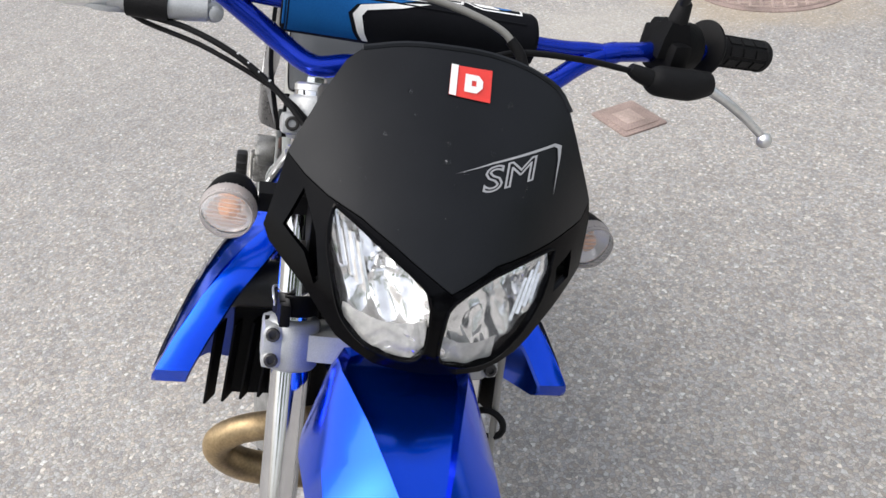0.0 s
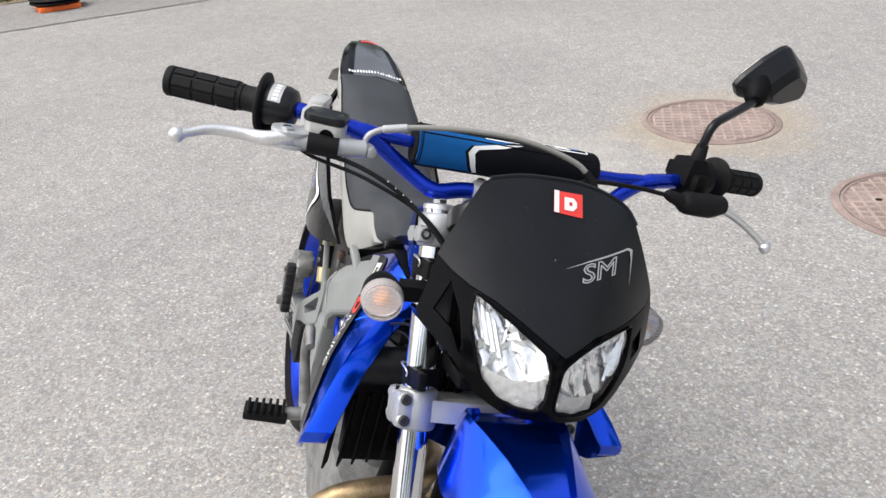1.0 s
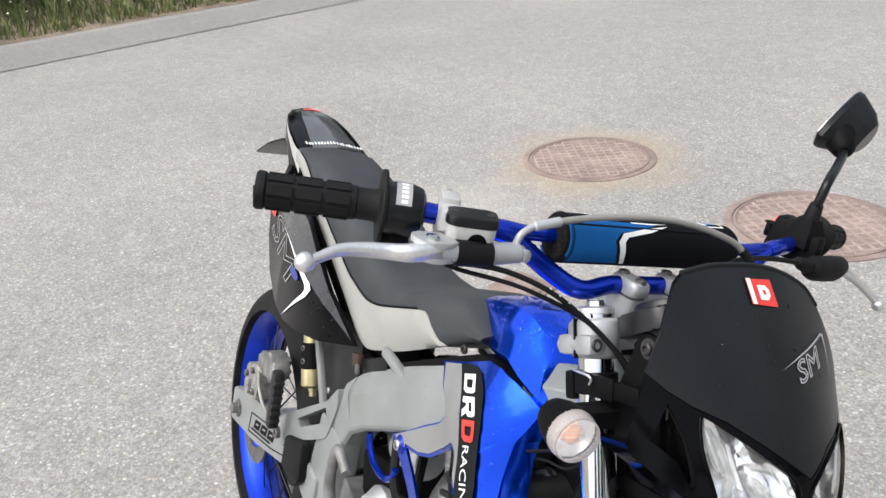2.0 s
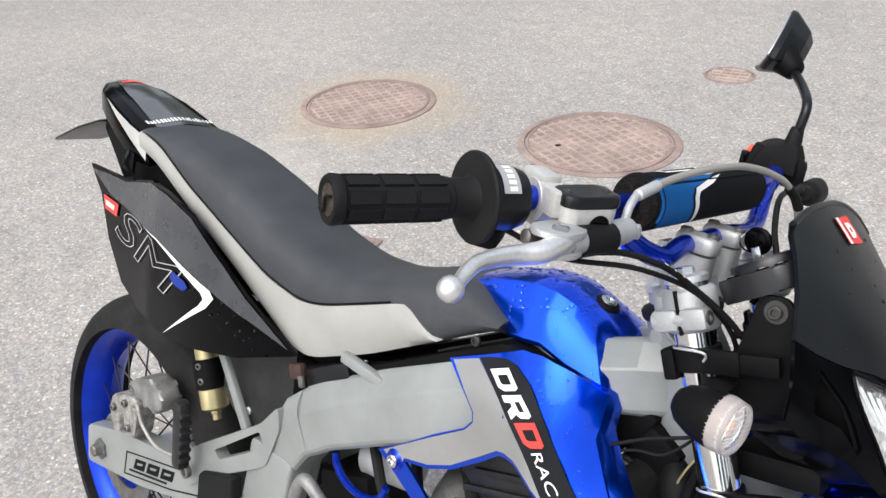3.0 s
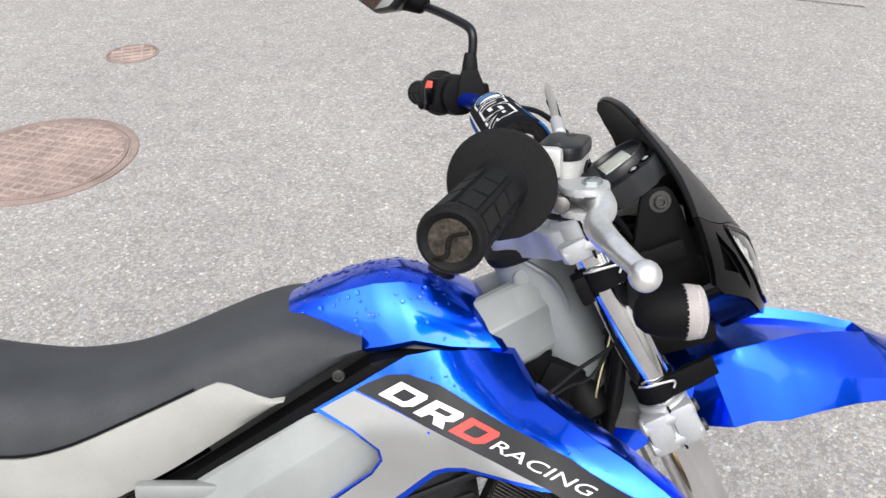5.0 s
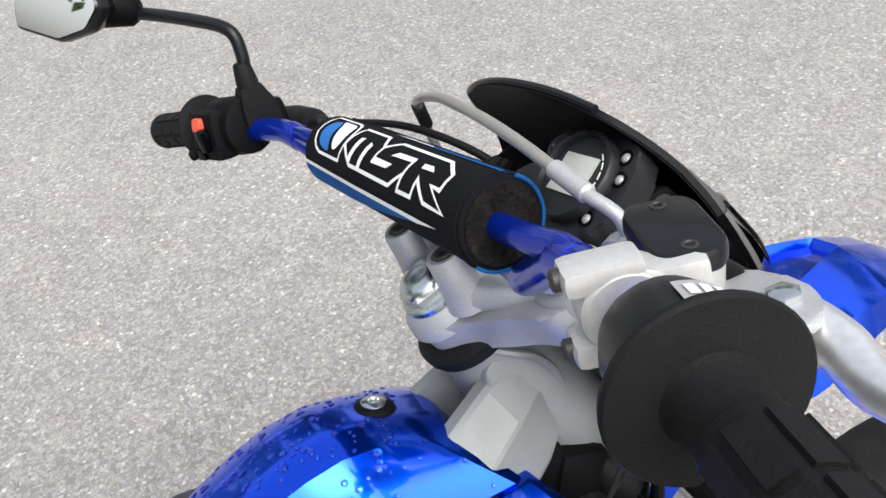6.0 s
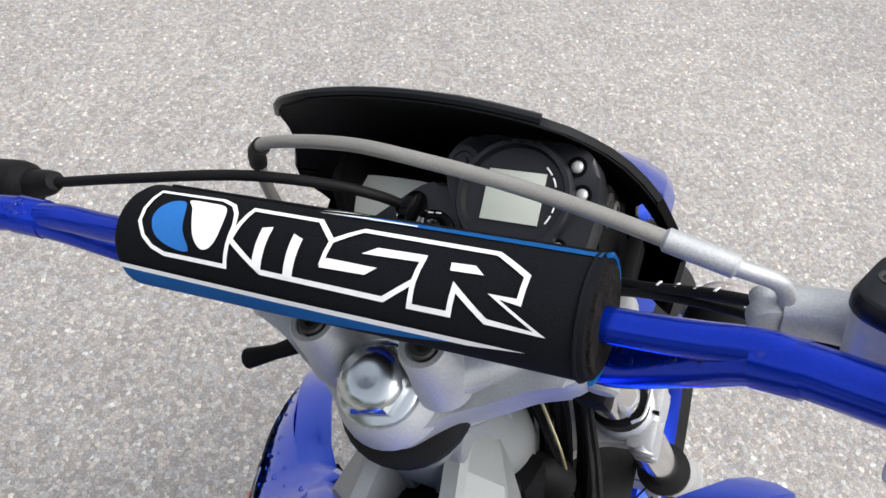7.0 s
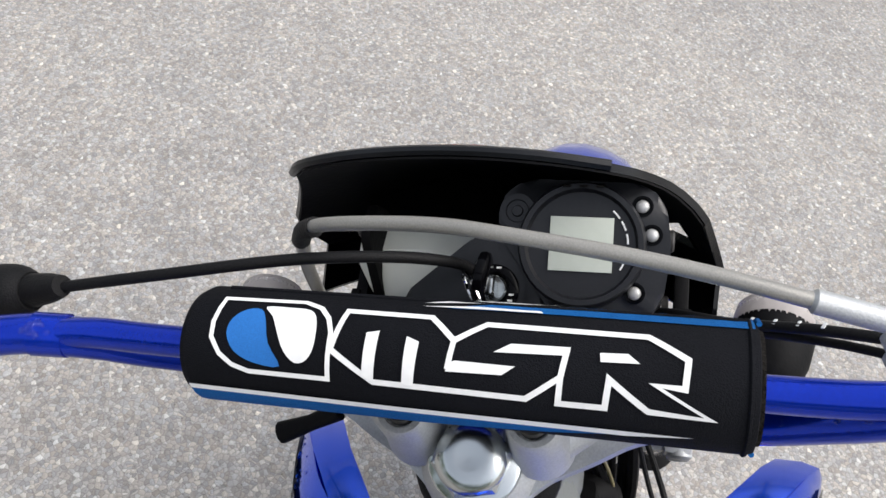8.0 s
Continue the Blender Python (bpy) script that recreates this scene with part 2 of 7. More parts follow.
# ---------------------------------------------------------------- mesh helpers
def smooth_mesh(bm, name, mat, angle=38):
    bmesh.ops.recalc_face_normals(bm, faces=bm.faces)
    me = bpy.data.meshes.new(name)
    bm.to_mesh(me)
    bm.free()
    me.materials.append(mat)
    for p in me.polygons:
        p.use_smooth = True
    me.set_sharp_from_angle(angle=radians(angle))
    return me


def part(name, bm, mat, parent, label="", angle=38):
    """One mesh object under a thing or a part, in the thing's own space."""
    ob = new(name, smooth_mesh(bm, name, mat, angle))
    ob.parent = parent
    if label:
        tagged(ob, label)
    return ob


def thing(name, m, label, category, group="", kind=""):
    ob = new(name)
    ob.matrix_world = m
    ob.empty_display_size = 0.1
    return tagged(ob, label, category, group, kind)


def catmull(pts, per):
    pts = [Vector(p) for p in pts]
    if per <= 1 or len(pts) < 3:
        return pts
    ext = [2 * pts[0] - pts[1]] + pts + [2 * pts[-1] - pts[-2]]
    out = []
    for i in range(1, len(ext) - 2):
        a, b, c, d = ext[i - 1:i + 3]
        for k in range(per):
            t = k / per
            out.append(0.5 * ((2 * b) + (c - a) * t + (2 * a - 5 * b + 4 * c - d) * t * t + (3 * b - a - 3 * c + d) * t ** 3))
    out.append(pts[-1])
    return out


def skin_rings(bm, rings, closed=True, caps=True):
    rows = [[bm.verts.new(p) for p in r] for r in rings]
    k = len(rows[0])
    for a, b in zip(rows, rows[1:]):
        for i in range(k if closed else k - 1):
            j = (i + 1) % k
            bm.faces.new((a[i], a[j], b[j], b[i]))
    if caps and closed:
        bm.faces.new(rows[0][::-1])
        bm.faces.new(rows[-1])
    return rows


def loft(rings, closed=True, caps=True, bm=None):
    bm = bm or bmesh.new()
    skin_rings(bm, rings, closed, caps)
    return bm


def tube(pts, r, seg=12, per=6, bm=None, squash=1.0):
    """A swept tube; r is one radius or one for each given point."""
    bm = bm or bmesh.new()
    path = catmull(pts, per)
    if isinstance(r, (int, float)):
        radii = [r] * len(path)
    else:
        step = (len(r) - 1) / (len(path) - 1)
        radii = []
        for i in range(len(path)):
            f = i * step
            a = min(int(f), len(r) - 2)
            radii.append(r[a] + (r[a + 1] - r[a]) * (f - a))
    tan = [(path[min(i + 1, len(path) - 1)] - path[max(i - 1, 0)]).normalized() for i in range(len(path))]
    side = tan[0].orthogonal().normalized()
    rings = []
    for p, t, rad in zip(path, tan, radii):
        side = (side - t * side.dot(t)).normalized()
        up = t.cross(side)
        rings.append([p + rad * (math.cos(a) * side + squash * math.sin(a) * up) for a in (2 * math.pi * i / seg for i in range(seg))])
    skin_rings(bm, rings)
    return bm


def lathe(p0, axis, prof, seg=28, bm=None):
    """A turned body: prof is rows of (distance along the axis, radius)."""
    bm = bm or bmesh.new()
    t = Vector(axis).normalized()
    s = t.orthogonal().normalized()
    u = t.cross(s)
    p0 = Vector(p0)
    rings = [[p0 + t * d + max(r, 1e-4) * (math.cos(a) * s + math.sin(a) * u) for a in (2 * math.pi * i / seg for i in range(seg))] for d, r in prof]
    skin_rings(bm, rings)
    return bm


def rod(a, b, r, seg=14, bev=0.0015, bm=None):
    a, b = Vector(a), Vector(b)
    n = (b - a).length
    e = min(bev, r * 0.4, n * 0.3)
    return lathe(a, b - a, [(0, r - e), (e, r), (n - e, r), (n, r - e)], seg, bm)


def box(c, size, rot=(0, 0, 0), bev=0.003, bm=None):
    own = bmesh.new()
    bmesh.ops.create_cube(own, size=1.0)
    bmesh.ops.scale(own, vec=size, verts=own.verts)
    if bev:
        bmesh.ops.bevel(own, geom=own.edges[:], offset=min(bev, 0.4 * min(size)), segments=2, affect="EDGES", profile=0.6)
    bmesh.ops.transform(own, matrix=pose(*c, *rot), verts=own.verts)
    return join(bm, own)


def join(bm, own):
    if bm is None:
        return own
    me = bpy.data.meshes.new("tmp")
    own.to_mesh(me)
    own.free()
    bm.from_mesh(me)
    bpy.data.meshes.remove(me)
    return bm


def prism(outline, a, b, plane="y", bev=0.003, bm=None, fn=None):
    """A plate: the outline (two coordinates) between the planes a and b of the third; rounded rim."""
    own = bmesh.new()

    def at(p, w):
        if fn:
            return fn(p[0], p[1], w)
        return {"y": (p[0], w, p[1]), "x": (w, p[0], p[1]), "z": (p[0], p[1], w)}[plane]

    lo = [own.verts.new(at(p, a)) for p in outline]
    hi = [own.verts.new(at(p, b)) for p in outline]
    n = len(outline)
    rim = []
    f1, f2 = own.faces.new(lo[::-1]), own.faces.new(hi)
    for i in range(n):
        own.faces.new((lo[i], lo[(i + 1) % n], hi[(i + 1) % n], hi[i]))
    if bev:
        rim = list(f1.edges) + list(f2.edges)
        bmesh.ops.bevel(own, geom=rim, offset=min(bev, abs(b - a) * 0.45), segments=2, affect="EDGES", profile=0.6)
    return join(bm, own)


def rounded(outline, r=0.006, k=3):
    """Rounds the corners of a 2D outline."""
    out, n = [], len(outline)
    for i in range(n):
        p, q, s = (Vector(outline[j % n]) for j in (i - 1, i, i + 1))
        a, b = p - q, s - q
        d = min(r, a.length * 0.45, b.length * 0.45)
        a, b = q + a.normalized() * d, q + b.normalized() * d
        for j in range(k + 1):
            t = j / k
            out.append(tuple((1 - t) ** 2 * a + 2 * t * (1 - t) * q + t * t * b))
    return out


def smooth2d(pts, per=4, closed=True):
    """A smooth closed curve through 2D points."""
    n = len(pts)
    out = []
    for i in range(n):
        a, b, c, d = (Vector(pts[(i + j) % n]) for j in (-1, 0, 1, 2))
        for k in range(per):
            t = k / per
            out.append(tuple(0.5 * ((2 * b) + (c - a) * t + (2 * a - 5 * b + 4 * c - d) * t * t + (3 * b - a - 3 * c + d) * t ** 3)))
    return out


def skin(loops, fn, thick, h=0.02, offset=0.0, bm=None):
    """A curved sheet: 2D outlines (the first outside, others holes) laid on the surface fn(u, v), with a thickness behind it."""
    own = bmesh.new()
    edges = []
    for loop in loops:
        vs = [own.verts.new((p[0], p[1], 0)) for p in loop]
        edges += [own.edges.new((vs[i], vs[(i + 1) % len(vs)])) for i in range(len(vs))]
    bmesh.ops.triangle_fill(own, use_beauty=True, use_dissolve=False, edges=edges)
    for _ in range(5):
        long = [e for e in own.edges if e.calc_length() > h]
        if not long:
            break
        bmesh.ops.subdivide_edges(own, edges=long, cuts=1)
        bmesh.ops.triangulate(own, faces=own.faces[:])
    own.verts.ensure_lookup_table()
    own.faces.ensure_lookup_table()
    nor, pos = {}, {}
    for v in own.verts:
        u, w = v.co.x, v.co.y
        p = Vector(fn(u, w))
        a, b = Vector(fn(u + 1e-3, w)) - p, Vector(fn(u, w + 1e-3)) - p
        pos[v.index], nor[v.index] = p, a.cross(b).normalized()
    own.verts.index_update()
    border = [e for e in own.edges if len(e.link_faces) == 1]
    faces = [[v.index for v in f.verts] for f in own.faces]
    rim = [(e.verts[0].index, e.verts[1].index) for e in border]
    out = bmesh.new() if bm is None else bm
    top = {i: out.verts.new(pos[i] + nor[i] * offset) for i in pos}
    if thick:
        low = {i: out.verts.new(pos[i] + nor[i] * (offset - thick)) for i in pos}
    for f in faces:
        out.faces.new([top[i] for i in f])
        if thick:
            out.faces.new([low[i] for i in reversed(f)])
    if thick:
        for a, b in rim:
            out.faces.new((top[a], top[b], low[b], low[a]))
    own.free()
    return out


def letters(text, size, fn, shear=0.0, offset=0.0012, outline=0.0, width=1.0):
    """Built-in font text laid on a surface; fn maps the text's own x, y to a place."""
    cu = bpy.data.curves.new("lettering", "FONT")
    cu.body, cu.size, cu.shear, cu.resolution_u = text, size, shear, 3
    if outline:
        cu.fill_mode, cu.bevel_depth, cu.bevel_resolution = "NONE", outline, 0
    ob = bpy.data.objects.new("lettering", cu)
    scene.collection.objects.link(ob)
    bpy.context.view_layer.update()
    me = bpy.data.meshes.new_from_object(ob)
    bpy.data.objects.remove(ob)
    bm = bmesh.new()
    bm.from_mesh(me)
    bpy.data.meshes.remove(me)
    for v in bm.verts:
        x, y = v.co.x * width, v.co.y
        p = Vector(fn(x, y))
        a, b = Vector(fn(x + 1e-3, y)) - p, Vector(fn(x, y + 1e-3)) - p
        v.co = p + a.cross(b).normalized() * (offset + 0.4 * v.co.z)
    return bm


def stroke(pts, w, closed=False):
    """The outline of a line of that width through 2D points (mitred)."""
    n = len(pts)
    left, right = [], []
    for i in range(n):
        q = Vector(pts[i])
        p = Vector(pts[i - 1]) if i or closed else None
        s = Vector(pts[(i + 1) % n]) if i < n - 1 or closed else None
        d1 = (q - p).normalized() if p is not None else (s - q).normalized()
        d2 = (s - q).normalized() if s is not None else d1
        m = d1 + d2
        m = m.normalized() if m.length > 1e-6 else d1
        nn = Vector((-m.y, m.x))
        k = min(2.2, 1 / max(0.3, nn.dot(Vector((-d1.y, d1.x)))))
        left.append(tuple(q + nn * w / 2 * k))
        right.append(tuple(q - nn * w / 2 * k))
    if closed:
        return [left, right]
    return [left + right[::-1]]


def bolt(p, axis, r=0.006, head=0.005, bm=None):
    """A socket-head bolt."""
    return lathe(p, axis, [(0, r), (head - 0.001, r), (head, r - 0.001), (head, r * 0.55), (head * 0.45, r * 0.5), (head * 0.45, 0)], 12, bm)


def mirror_bm(bm):
    """A mirrored copy across the machine's middle plane."""
    me = bpy.data.meshes.new("tmp")
    bm.to_mesh(me)
    out = bmesh.new()
    out.from_mesh(me)
    bpy.data.meshes.remove(me)
    for v in out.verts:
        v.co.y = -v.co.y
    bmesh.ops.reverse_faces(out, faces=out.faces)
    return out


def lerp(x, table):
    """Straight-line interpolation in a table of (x, value) rows."""
    if x <= table[0][0]:
        return table[0][1]
    for (a, va), (b, vb) in zip(table, table[1:]):
        if x <= b:
            return va + (vb - va) * (x - a) / (b - a)
    return table[-1][1]


# ---------------------------------------------------------------- ground and surroundings
def ground_sheet():
    bm = bmesh.new()
    xs = [-400, -60, -20, -9.5, -8.85, -6, -4, -2, 0, 2, 4, 8, 20, 60, 400]
    ys = [-400, -60, -20, -8, -4, -2, 0, 2, 4, 8, 20, 60, 400]
    grid = [[bm.verts.new((x, y, 0)) for y in ys] for x in xs]
    for a, b in zip(grid, grid[1:]):
        for i in range(len(ys) - 1):
            bm.faces.new((a[i], b[i], b[i + 1], a[i + 1]))
    ob = new("ground", smooth_mesh(bm, "ground", M["asphalt"]))
    return tagged(ob, "grey worn asphalt with pale stone grains", "ground", kind="structure")


ground_sheet()
# the verge: its edge runs along this line
EDGE_A, EDGE_B = Vector((-8.72, -1.2, 0)), Vector((-9.45, 2.7, 0))
SEAM_A, SEAM_B = Vector((-7.08, -1.15, 0)), Vector((-8.2, 3.6, 0))


def along(a, b, s, off=0.0):
    d = (b - a).normalized()
    return a + d * s + Vector((-d.y, d.x, 0)) * off


def strip(name, rows, mat, label, category):
    """A sheet from rows of points."""
    bm = bmesh.new()
    skin_rings(bm, rows, closed=False, caps=False)
    ob = new(name, smooth_mesh(bm, name, mat))
    return tagged(ob, label, category, kind="structure")


# older strip of asphalt between the seam and the verge, and the open crack along the seam
S = [i * 0.5 - 14 for i in range(70)]
strip("pavement", [[along(SEAM_A, SEAM_B, s) + Vector((0, 0, 0.004)) for s in S], [along(EDGE_A, EDGE_B, s, -0.3) + Vector((0, 0, 0.006)) for s in S]],
      M["asphalt_old"], "older darker asphalt strip beside the grass verge", "pavement")
rng = random.Random(4)
M["crack"] = material("dark_crack", (0.13, 0.12, 0.11), 0.95, grain=0.3, wear=0.3)
wob = [rng.uniform(-0.012, 0.012) for _ in range(240)]
strip("crack", [[along(SEAM_A, SEAM_B, i * 0.15 - 14, wob[i] - 0.006) + Vector((0, 0, 0.008)) for i in range(230)],
                [along(SEAM_A, SEAM_B, i * 0.15 - 14, wob[i] + 0.008) + Vector((0, 0, 0.008)) for i in range(230)]],
      M["crack"], "dark open joint between two layers of asphalt", "crack")


FAR_A, FAR_B = Vector((1.2, 4.42, 0)), Vector((2.9, 3.27, 0))
strip("crack", [[along(FAR_A, FAR_B, i * 0.09, wob[i] * 0.6 + e) + Vector((0, 0, 0.004)) for i in range(24)] for e in (-0.005, 0.006)],
      M["crack"], "thin dark crack in the worn asphalt", "crack")


def verge():
    rows = []
    for off, h in ((-0.05, 0.005), (0.15, 0.03), (0.5, 0.06), (1.0, 0.12), (2.0, 0.3), (4.0, 0.7), (9.0, 1.2)):
        rows.append([along(EDGE_A, EDGE_B, s, off + 0.05 * noise.noise((s * 1.3, off, 0))) + Vector((0, 0, h + 0.04 * noise.noise((s * 2, off * 2, 3)))) for s in S])
    strip("verge", rows, M["soil"], "earthy bank with thin grass beside the asphalt", "verge")


verge()


def blades(name, count, s_range, off_range, hmin, hmax, mat, label, seed, width=0.012):
    r = random.Random(seed)
    verts, faces = [], []
    for _ in range(count):
        s, off = r.uniform(*s_range), off_range[0] + (off_range[1] - off_range[0]) * r.random() ** 1.4
        z = lerp(off, [(0, 0.0), (0.5, 0.05), (1.0, 0.11), (2.0, 0.29), (4.0, 0.68)])
        p = along(EDGE_A, EDGE_B, s, off) + Vector((0, 0, z))
        a, h = r.uniform(0, 6.28), r.uniform(hmin, hmax) * (0.5 + 0.5 * min(1, off / 0.5))
        side = Vector((math.cos(a), math.sin(a), 0)) * width * r.uniform(0.5, 1.2)
        bend = Vector((r.uniform(-1, 1), r.uniform(-1, 1), 0)) * h * 0.5
        i = len(verts)
        verts += [p - side, p + side, p + side * 0.7 + bend * 0.4 + Vector((0, 0, h * 0.6)), p - side * 0.7 + bend * 0.4 + Vector((0, 0, h * 0.6)), p + bend + Vector((0, 0, h))]
        faces += [(i, i + 1, i + 2, i + 3), (i + 3, i + 2, i + 4)]
    me = bpy.data.meshes.new(name)
    me.from_pydata(verts, [], faces)
    me.materials.append(mat)
    return tagged(new(name, me), label, "grass", kind="stuff")


blades("grass", 9000, (-6, 9), (0.05, 2.6), 0.08, 0.34, M["grass"], "thin uncut green grass on the bank", 11)
M["grass_dry"] = material("dry_grass_blade", (0.24, 0.2, 0.1), 0.7, wear=0.4, wear_scale=5)
blades("dry_grass", 2500, (-6, 9), (0.02, 1.2), 0.05, 0.2, M["grass_dry"], "dry straw-coloured grass at the asphalt edge", 12)


def flowers():
    r = random.Random(21)
    verts, faces = [], []
    for _ in range(90):
        s, off = r.uniform(-2, 6), r.uniform(0.2, 1.6)
        p = along(EDGE_A, EDGE_B, s, off) + Vector((0, 0, 0.16 + off * 0.13 + r.uniform(0, 0.12)))
        q = r.uniform(0.012, 0.024)
        i = len(verts)
        ring = [p + Vector((math.cos(k * 1.047) * q, math.sin(k * 1.047) * q, r.uniform(-0.006, 0.006))) for k in range(6)]
        verts += ring + [p + Vector((0, 0, 0.01))]
        faces += [(i + k, i + (k + 1) % 6, i + 6) for k in range(6)]
    me = bpy.data.meshes.new("wild_flowers")
    me.from_pydata(verts, [], faces)
    me.materials.append(M["flower"])
    tagged(new("wild_flowers", me), "small pale wild flowers in the grass", "flowers", kind="stuff")


flowers()


def shrub(s, off, size, seed):
    """A leafy shrub: stems with many small leaves."""
    base = along(EDGE_A, EDGE_B, s, off) + Vector((0, 0, 0.13 * off))
    ob = thing("shrub", Matrix.Translation(base), "dense dark green leafy shrub on the bank", "shrub", "shrubs on the bank")
    r = random.Random(seed)
    bm = bmesh.new()
    tips = []
    for k in range(9):
        a = r.uniform(0, 6.28)
        p1 = Vector((math.cos(a) * 0.12, math.sin(a) * 0.12, 0.35 * size))
        p2 = Vector((math.cos(a) * r.uniform(0.2, 0.7) * size, math.sin(a) * r.uniform(0.2, 0.7) * size, r.uniform(0.5, 1.3) * size))
        tube([(0, 0, -0.02), p1, p2], [0.016, 0.011, 0.004], 6, 4, bm)
        tips += [p1, p1.lerp(p2, 0.4), p1.lerp(p2, 0.7), p2]
    part("stems", bm, M["bark"], ob)
    verts, faces = [], []
    for _ in range(1900):
        c = r.choice(tips)
        p = c + Vector((r.gauss(0, 0.17), r.gauss(0, 0.17), r.gauss(0, 0.15))) * size
        if p.z < 0.02:
            p.z = r.uniform(0.02, 0.3)
        e = Euler((r.uniform(-0.9, 0.9), r.uniform(-0.9, 0.9), r.uniform(0, 6.28))).to_matrix()
        w, h = r.uniform(0.018, 0.034), r.uniform(0.03, 0.055)
        i = len(verts)
        verts += [p + e @ Vector(v) for v in ((0, -h, 0), (w, -0.2 * h, 0.006), (w * 0.8, 0.4 * h, 0.004), (0, h, -0.004), (-w * 0.8, 0.4 * h, 0.004), (-w, -0.2 * h, 0.006))]
        faces += [(i, i + 1, i + 2, i + 3), (i, i + 3, i + 4, i + 5)]
    me = bpy.data.meshes.new("leaves")
    me.from_pydata(verts, [], faces)
    me.materials.append(M["leaf"])
    lv = new("leaves", me)
    lv.parent = ob
    lv["kind"] = "stuff"


for k, (s, off, size) in enumerate([(-1.1, 1.0, 0.9), (-0.2, 1.15, 1.0), (0.5, 1.3, 1.0), (1.3, 1.7, 1.0), (2.2, 2.0, 1.1), (3.1, 2.2, 1.0), (-2.2, 1.2, 1.1), (-3.4, 1.4, 1.1), (-4.8, 1.5, 1.1), (4.3, 2.4, 1.0), (0.2, 2.3, 1.4), (1.8, 2.9, 1.4), (-1.4, 2.3, 1.4)]):
    shrub(s, off, size, 40 + k)


def tree(x, y, height, seed):
    """A broad-leaved tree: tapered trunk, limbs, and a crown of many small leaf clumps with gaps."""
    ob = thing("tree", pose(x, y, 0.3), "tall broad-leaved tree with dense green foliage, out of view, for reflections", "tree", "trees round the yard")
    r = random.Random(seed)
    bm = bmesh.new()
    h = height
    tube([(0, 0, -0.5), (0.05, 0.02, h * 0.25), (r.uniform(-0.2, 0.2), r.uniform(-0.2, 0.2), h * 0.55), (r.uniform(-0.4, 0.4), r.uniform(-0.4, 0.4), h * 0.9)], [0.2, 0.16, 0.1, 0.03], 10, 4, bm)
    part("trunk", bm, M["bark"], ob)
    tips = []
    limbs = bmesh.new()
    for k in range(14):
        a, z0 = r.uniform(0, 6.28), h * r.uniform(0.25, 0.8)
        ln = h * r.uniform(0.16, 0.34) * (1.15 - z0 / h * 0.7)
        p1 = Vector((math.cos(a) * ln * 0.5, math.sin(a) * ln * 0.5, z0 + ln * 0.3))
        p2 = Vector((math.cos(a + 0.3) * ln, math.sin(a + 0.3) * ln, z0 + ln * 0.55))
        tube([(0, 0, z0), p1, p2], [0.07, 0.045, 0.015], 6, 3, limbs)
        tips += [p1, p1.lerp(p2, 0.5), p2, p2 + Vector((0, 0, 0.3))]
    part("limb", limbs, M["bark"], ob)
    verts, faces = [], []
    for _ in range(2600):
        p = r.choice(tips) + Vector((r.gauss(0, 0.55), r.gauss(0, 0.55), r.gauss(0, 0.5)))
        e = Euler((r.uniform(-1.2, 1.2), r.uniform(-1.2, 1.2), r.uniform(0, 6.28))).to_matrix()
        w, q = r.uniform(0.08, 0.16), r.uniform(0.12, 0.24)
        i = len(verts)
        verts += [p + e @ Vector(v) for v in ((0, -q, 0), (w, -0.1 * q, 0.03), (0, q, -0.02), (-w, -0.1 * q, 0.03))]
        faces += [(i, i + 1, i + 2), (i, i + 2, i + 3)]
    me = bpy.data.meshes.new("crown")
    me.from_pydata(verts, [], faces)
    me.materials.append(M["leaf"])
    lv = new("crown", me)
    lv.parent = ob
    lv["kind"] = "stuff"


# mirror shows the -x trees; unseen +y and +x rows added for dark reflections
for k, (tx, ty, th) in enumerate([(-14.0, -7.5, 7.5), (-14.8, -3.0, 8.5), (-15.2, 1.5, 7.8), (-16.0, 6.0, 8.8), (-15.0, 11.0, 8.2), (-11.5, 15.0, 8.6), (-6.5, 17.5, 8.0), (-1.5, 18.5, 9.0), (3.5, 18.0, 8.2), (8.5, 17.5, 8.7), (-13.4, 13.0, 8.4),
                                  (13.0, 14.0, 8.2), (16.0, 9.5, 8.6), (17.0, 4.5, 8.0), (17.5, -0.5, 8.8), (16.5, -5.5, 8.3), (14.5, -10.5, 8.6), (10.0, -14.5, 8.0)]):
    tree(tx, ty, th, 70 + k)


def traffic_cone():
    ob = thing("traffic_cone", pose(-7.86, -1.66, 0.004, 0, 0, 14), "orange plastic traffic cone with a black rubber weight ring", "traffic cone")
    bm = prism(rounded([(-0.2, -0.2), (0.2, -0.2), (0.2, 0.2), (-0.2, 0.2)], 0.04), 0, 0.05, "z", 0.012)
    part("base", bm, M["cone"], ob)
    part("cone_body", lathe((0, 0, 0.05), (0, 0, 1), [(0, 0.145), (0.03, 0.135), (0.62, 0.035), (0.66, 0.03), (0.66, 0.0)], 32), M["cone"], ob)
    for z in (0.055, 0.088):
        bm = bmesh.new()
        rings = []
        for i in range(40):
            a = 2 * math.pi * i / 40
            d = Vector((math.cos(a), math.sin(a), 0))
            rings.append([Vector((0, 0, z)) + d * (0.205 + 0.05 * math.cos(b)) + Vector((0, 0, 0.017 + 0.016 * math.sin(b))) for b in (2 * math.pi * j / 8 for j in range(8))])
        skin_rings(bm, rings + [rings[0]], True, False)
        bmesh.ops.remove_doubles(bm, verts=bm.verts, dist=1e-5)
        part("weight_ring", bm, M["rubber"], ob, "black rubber ring")


traffic_cone()


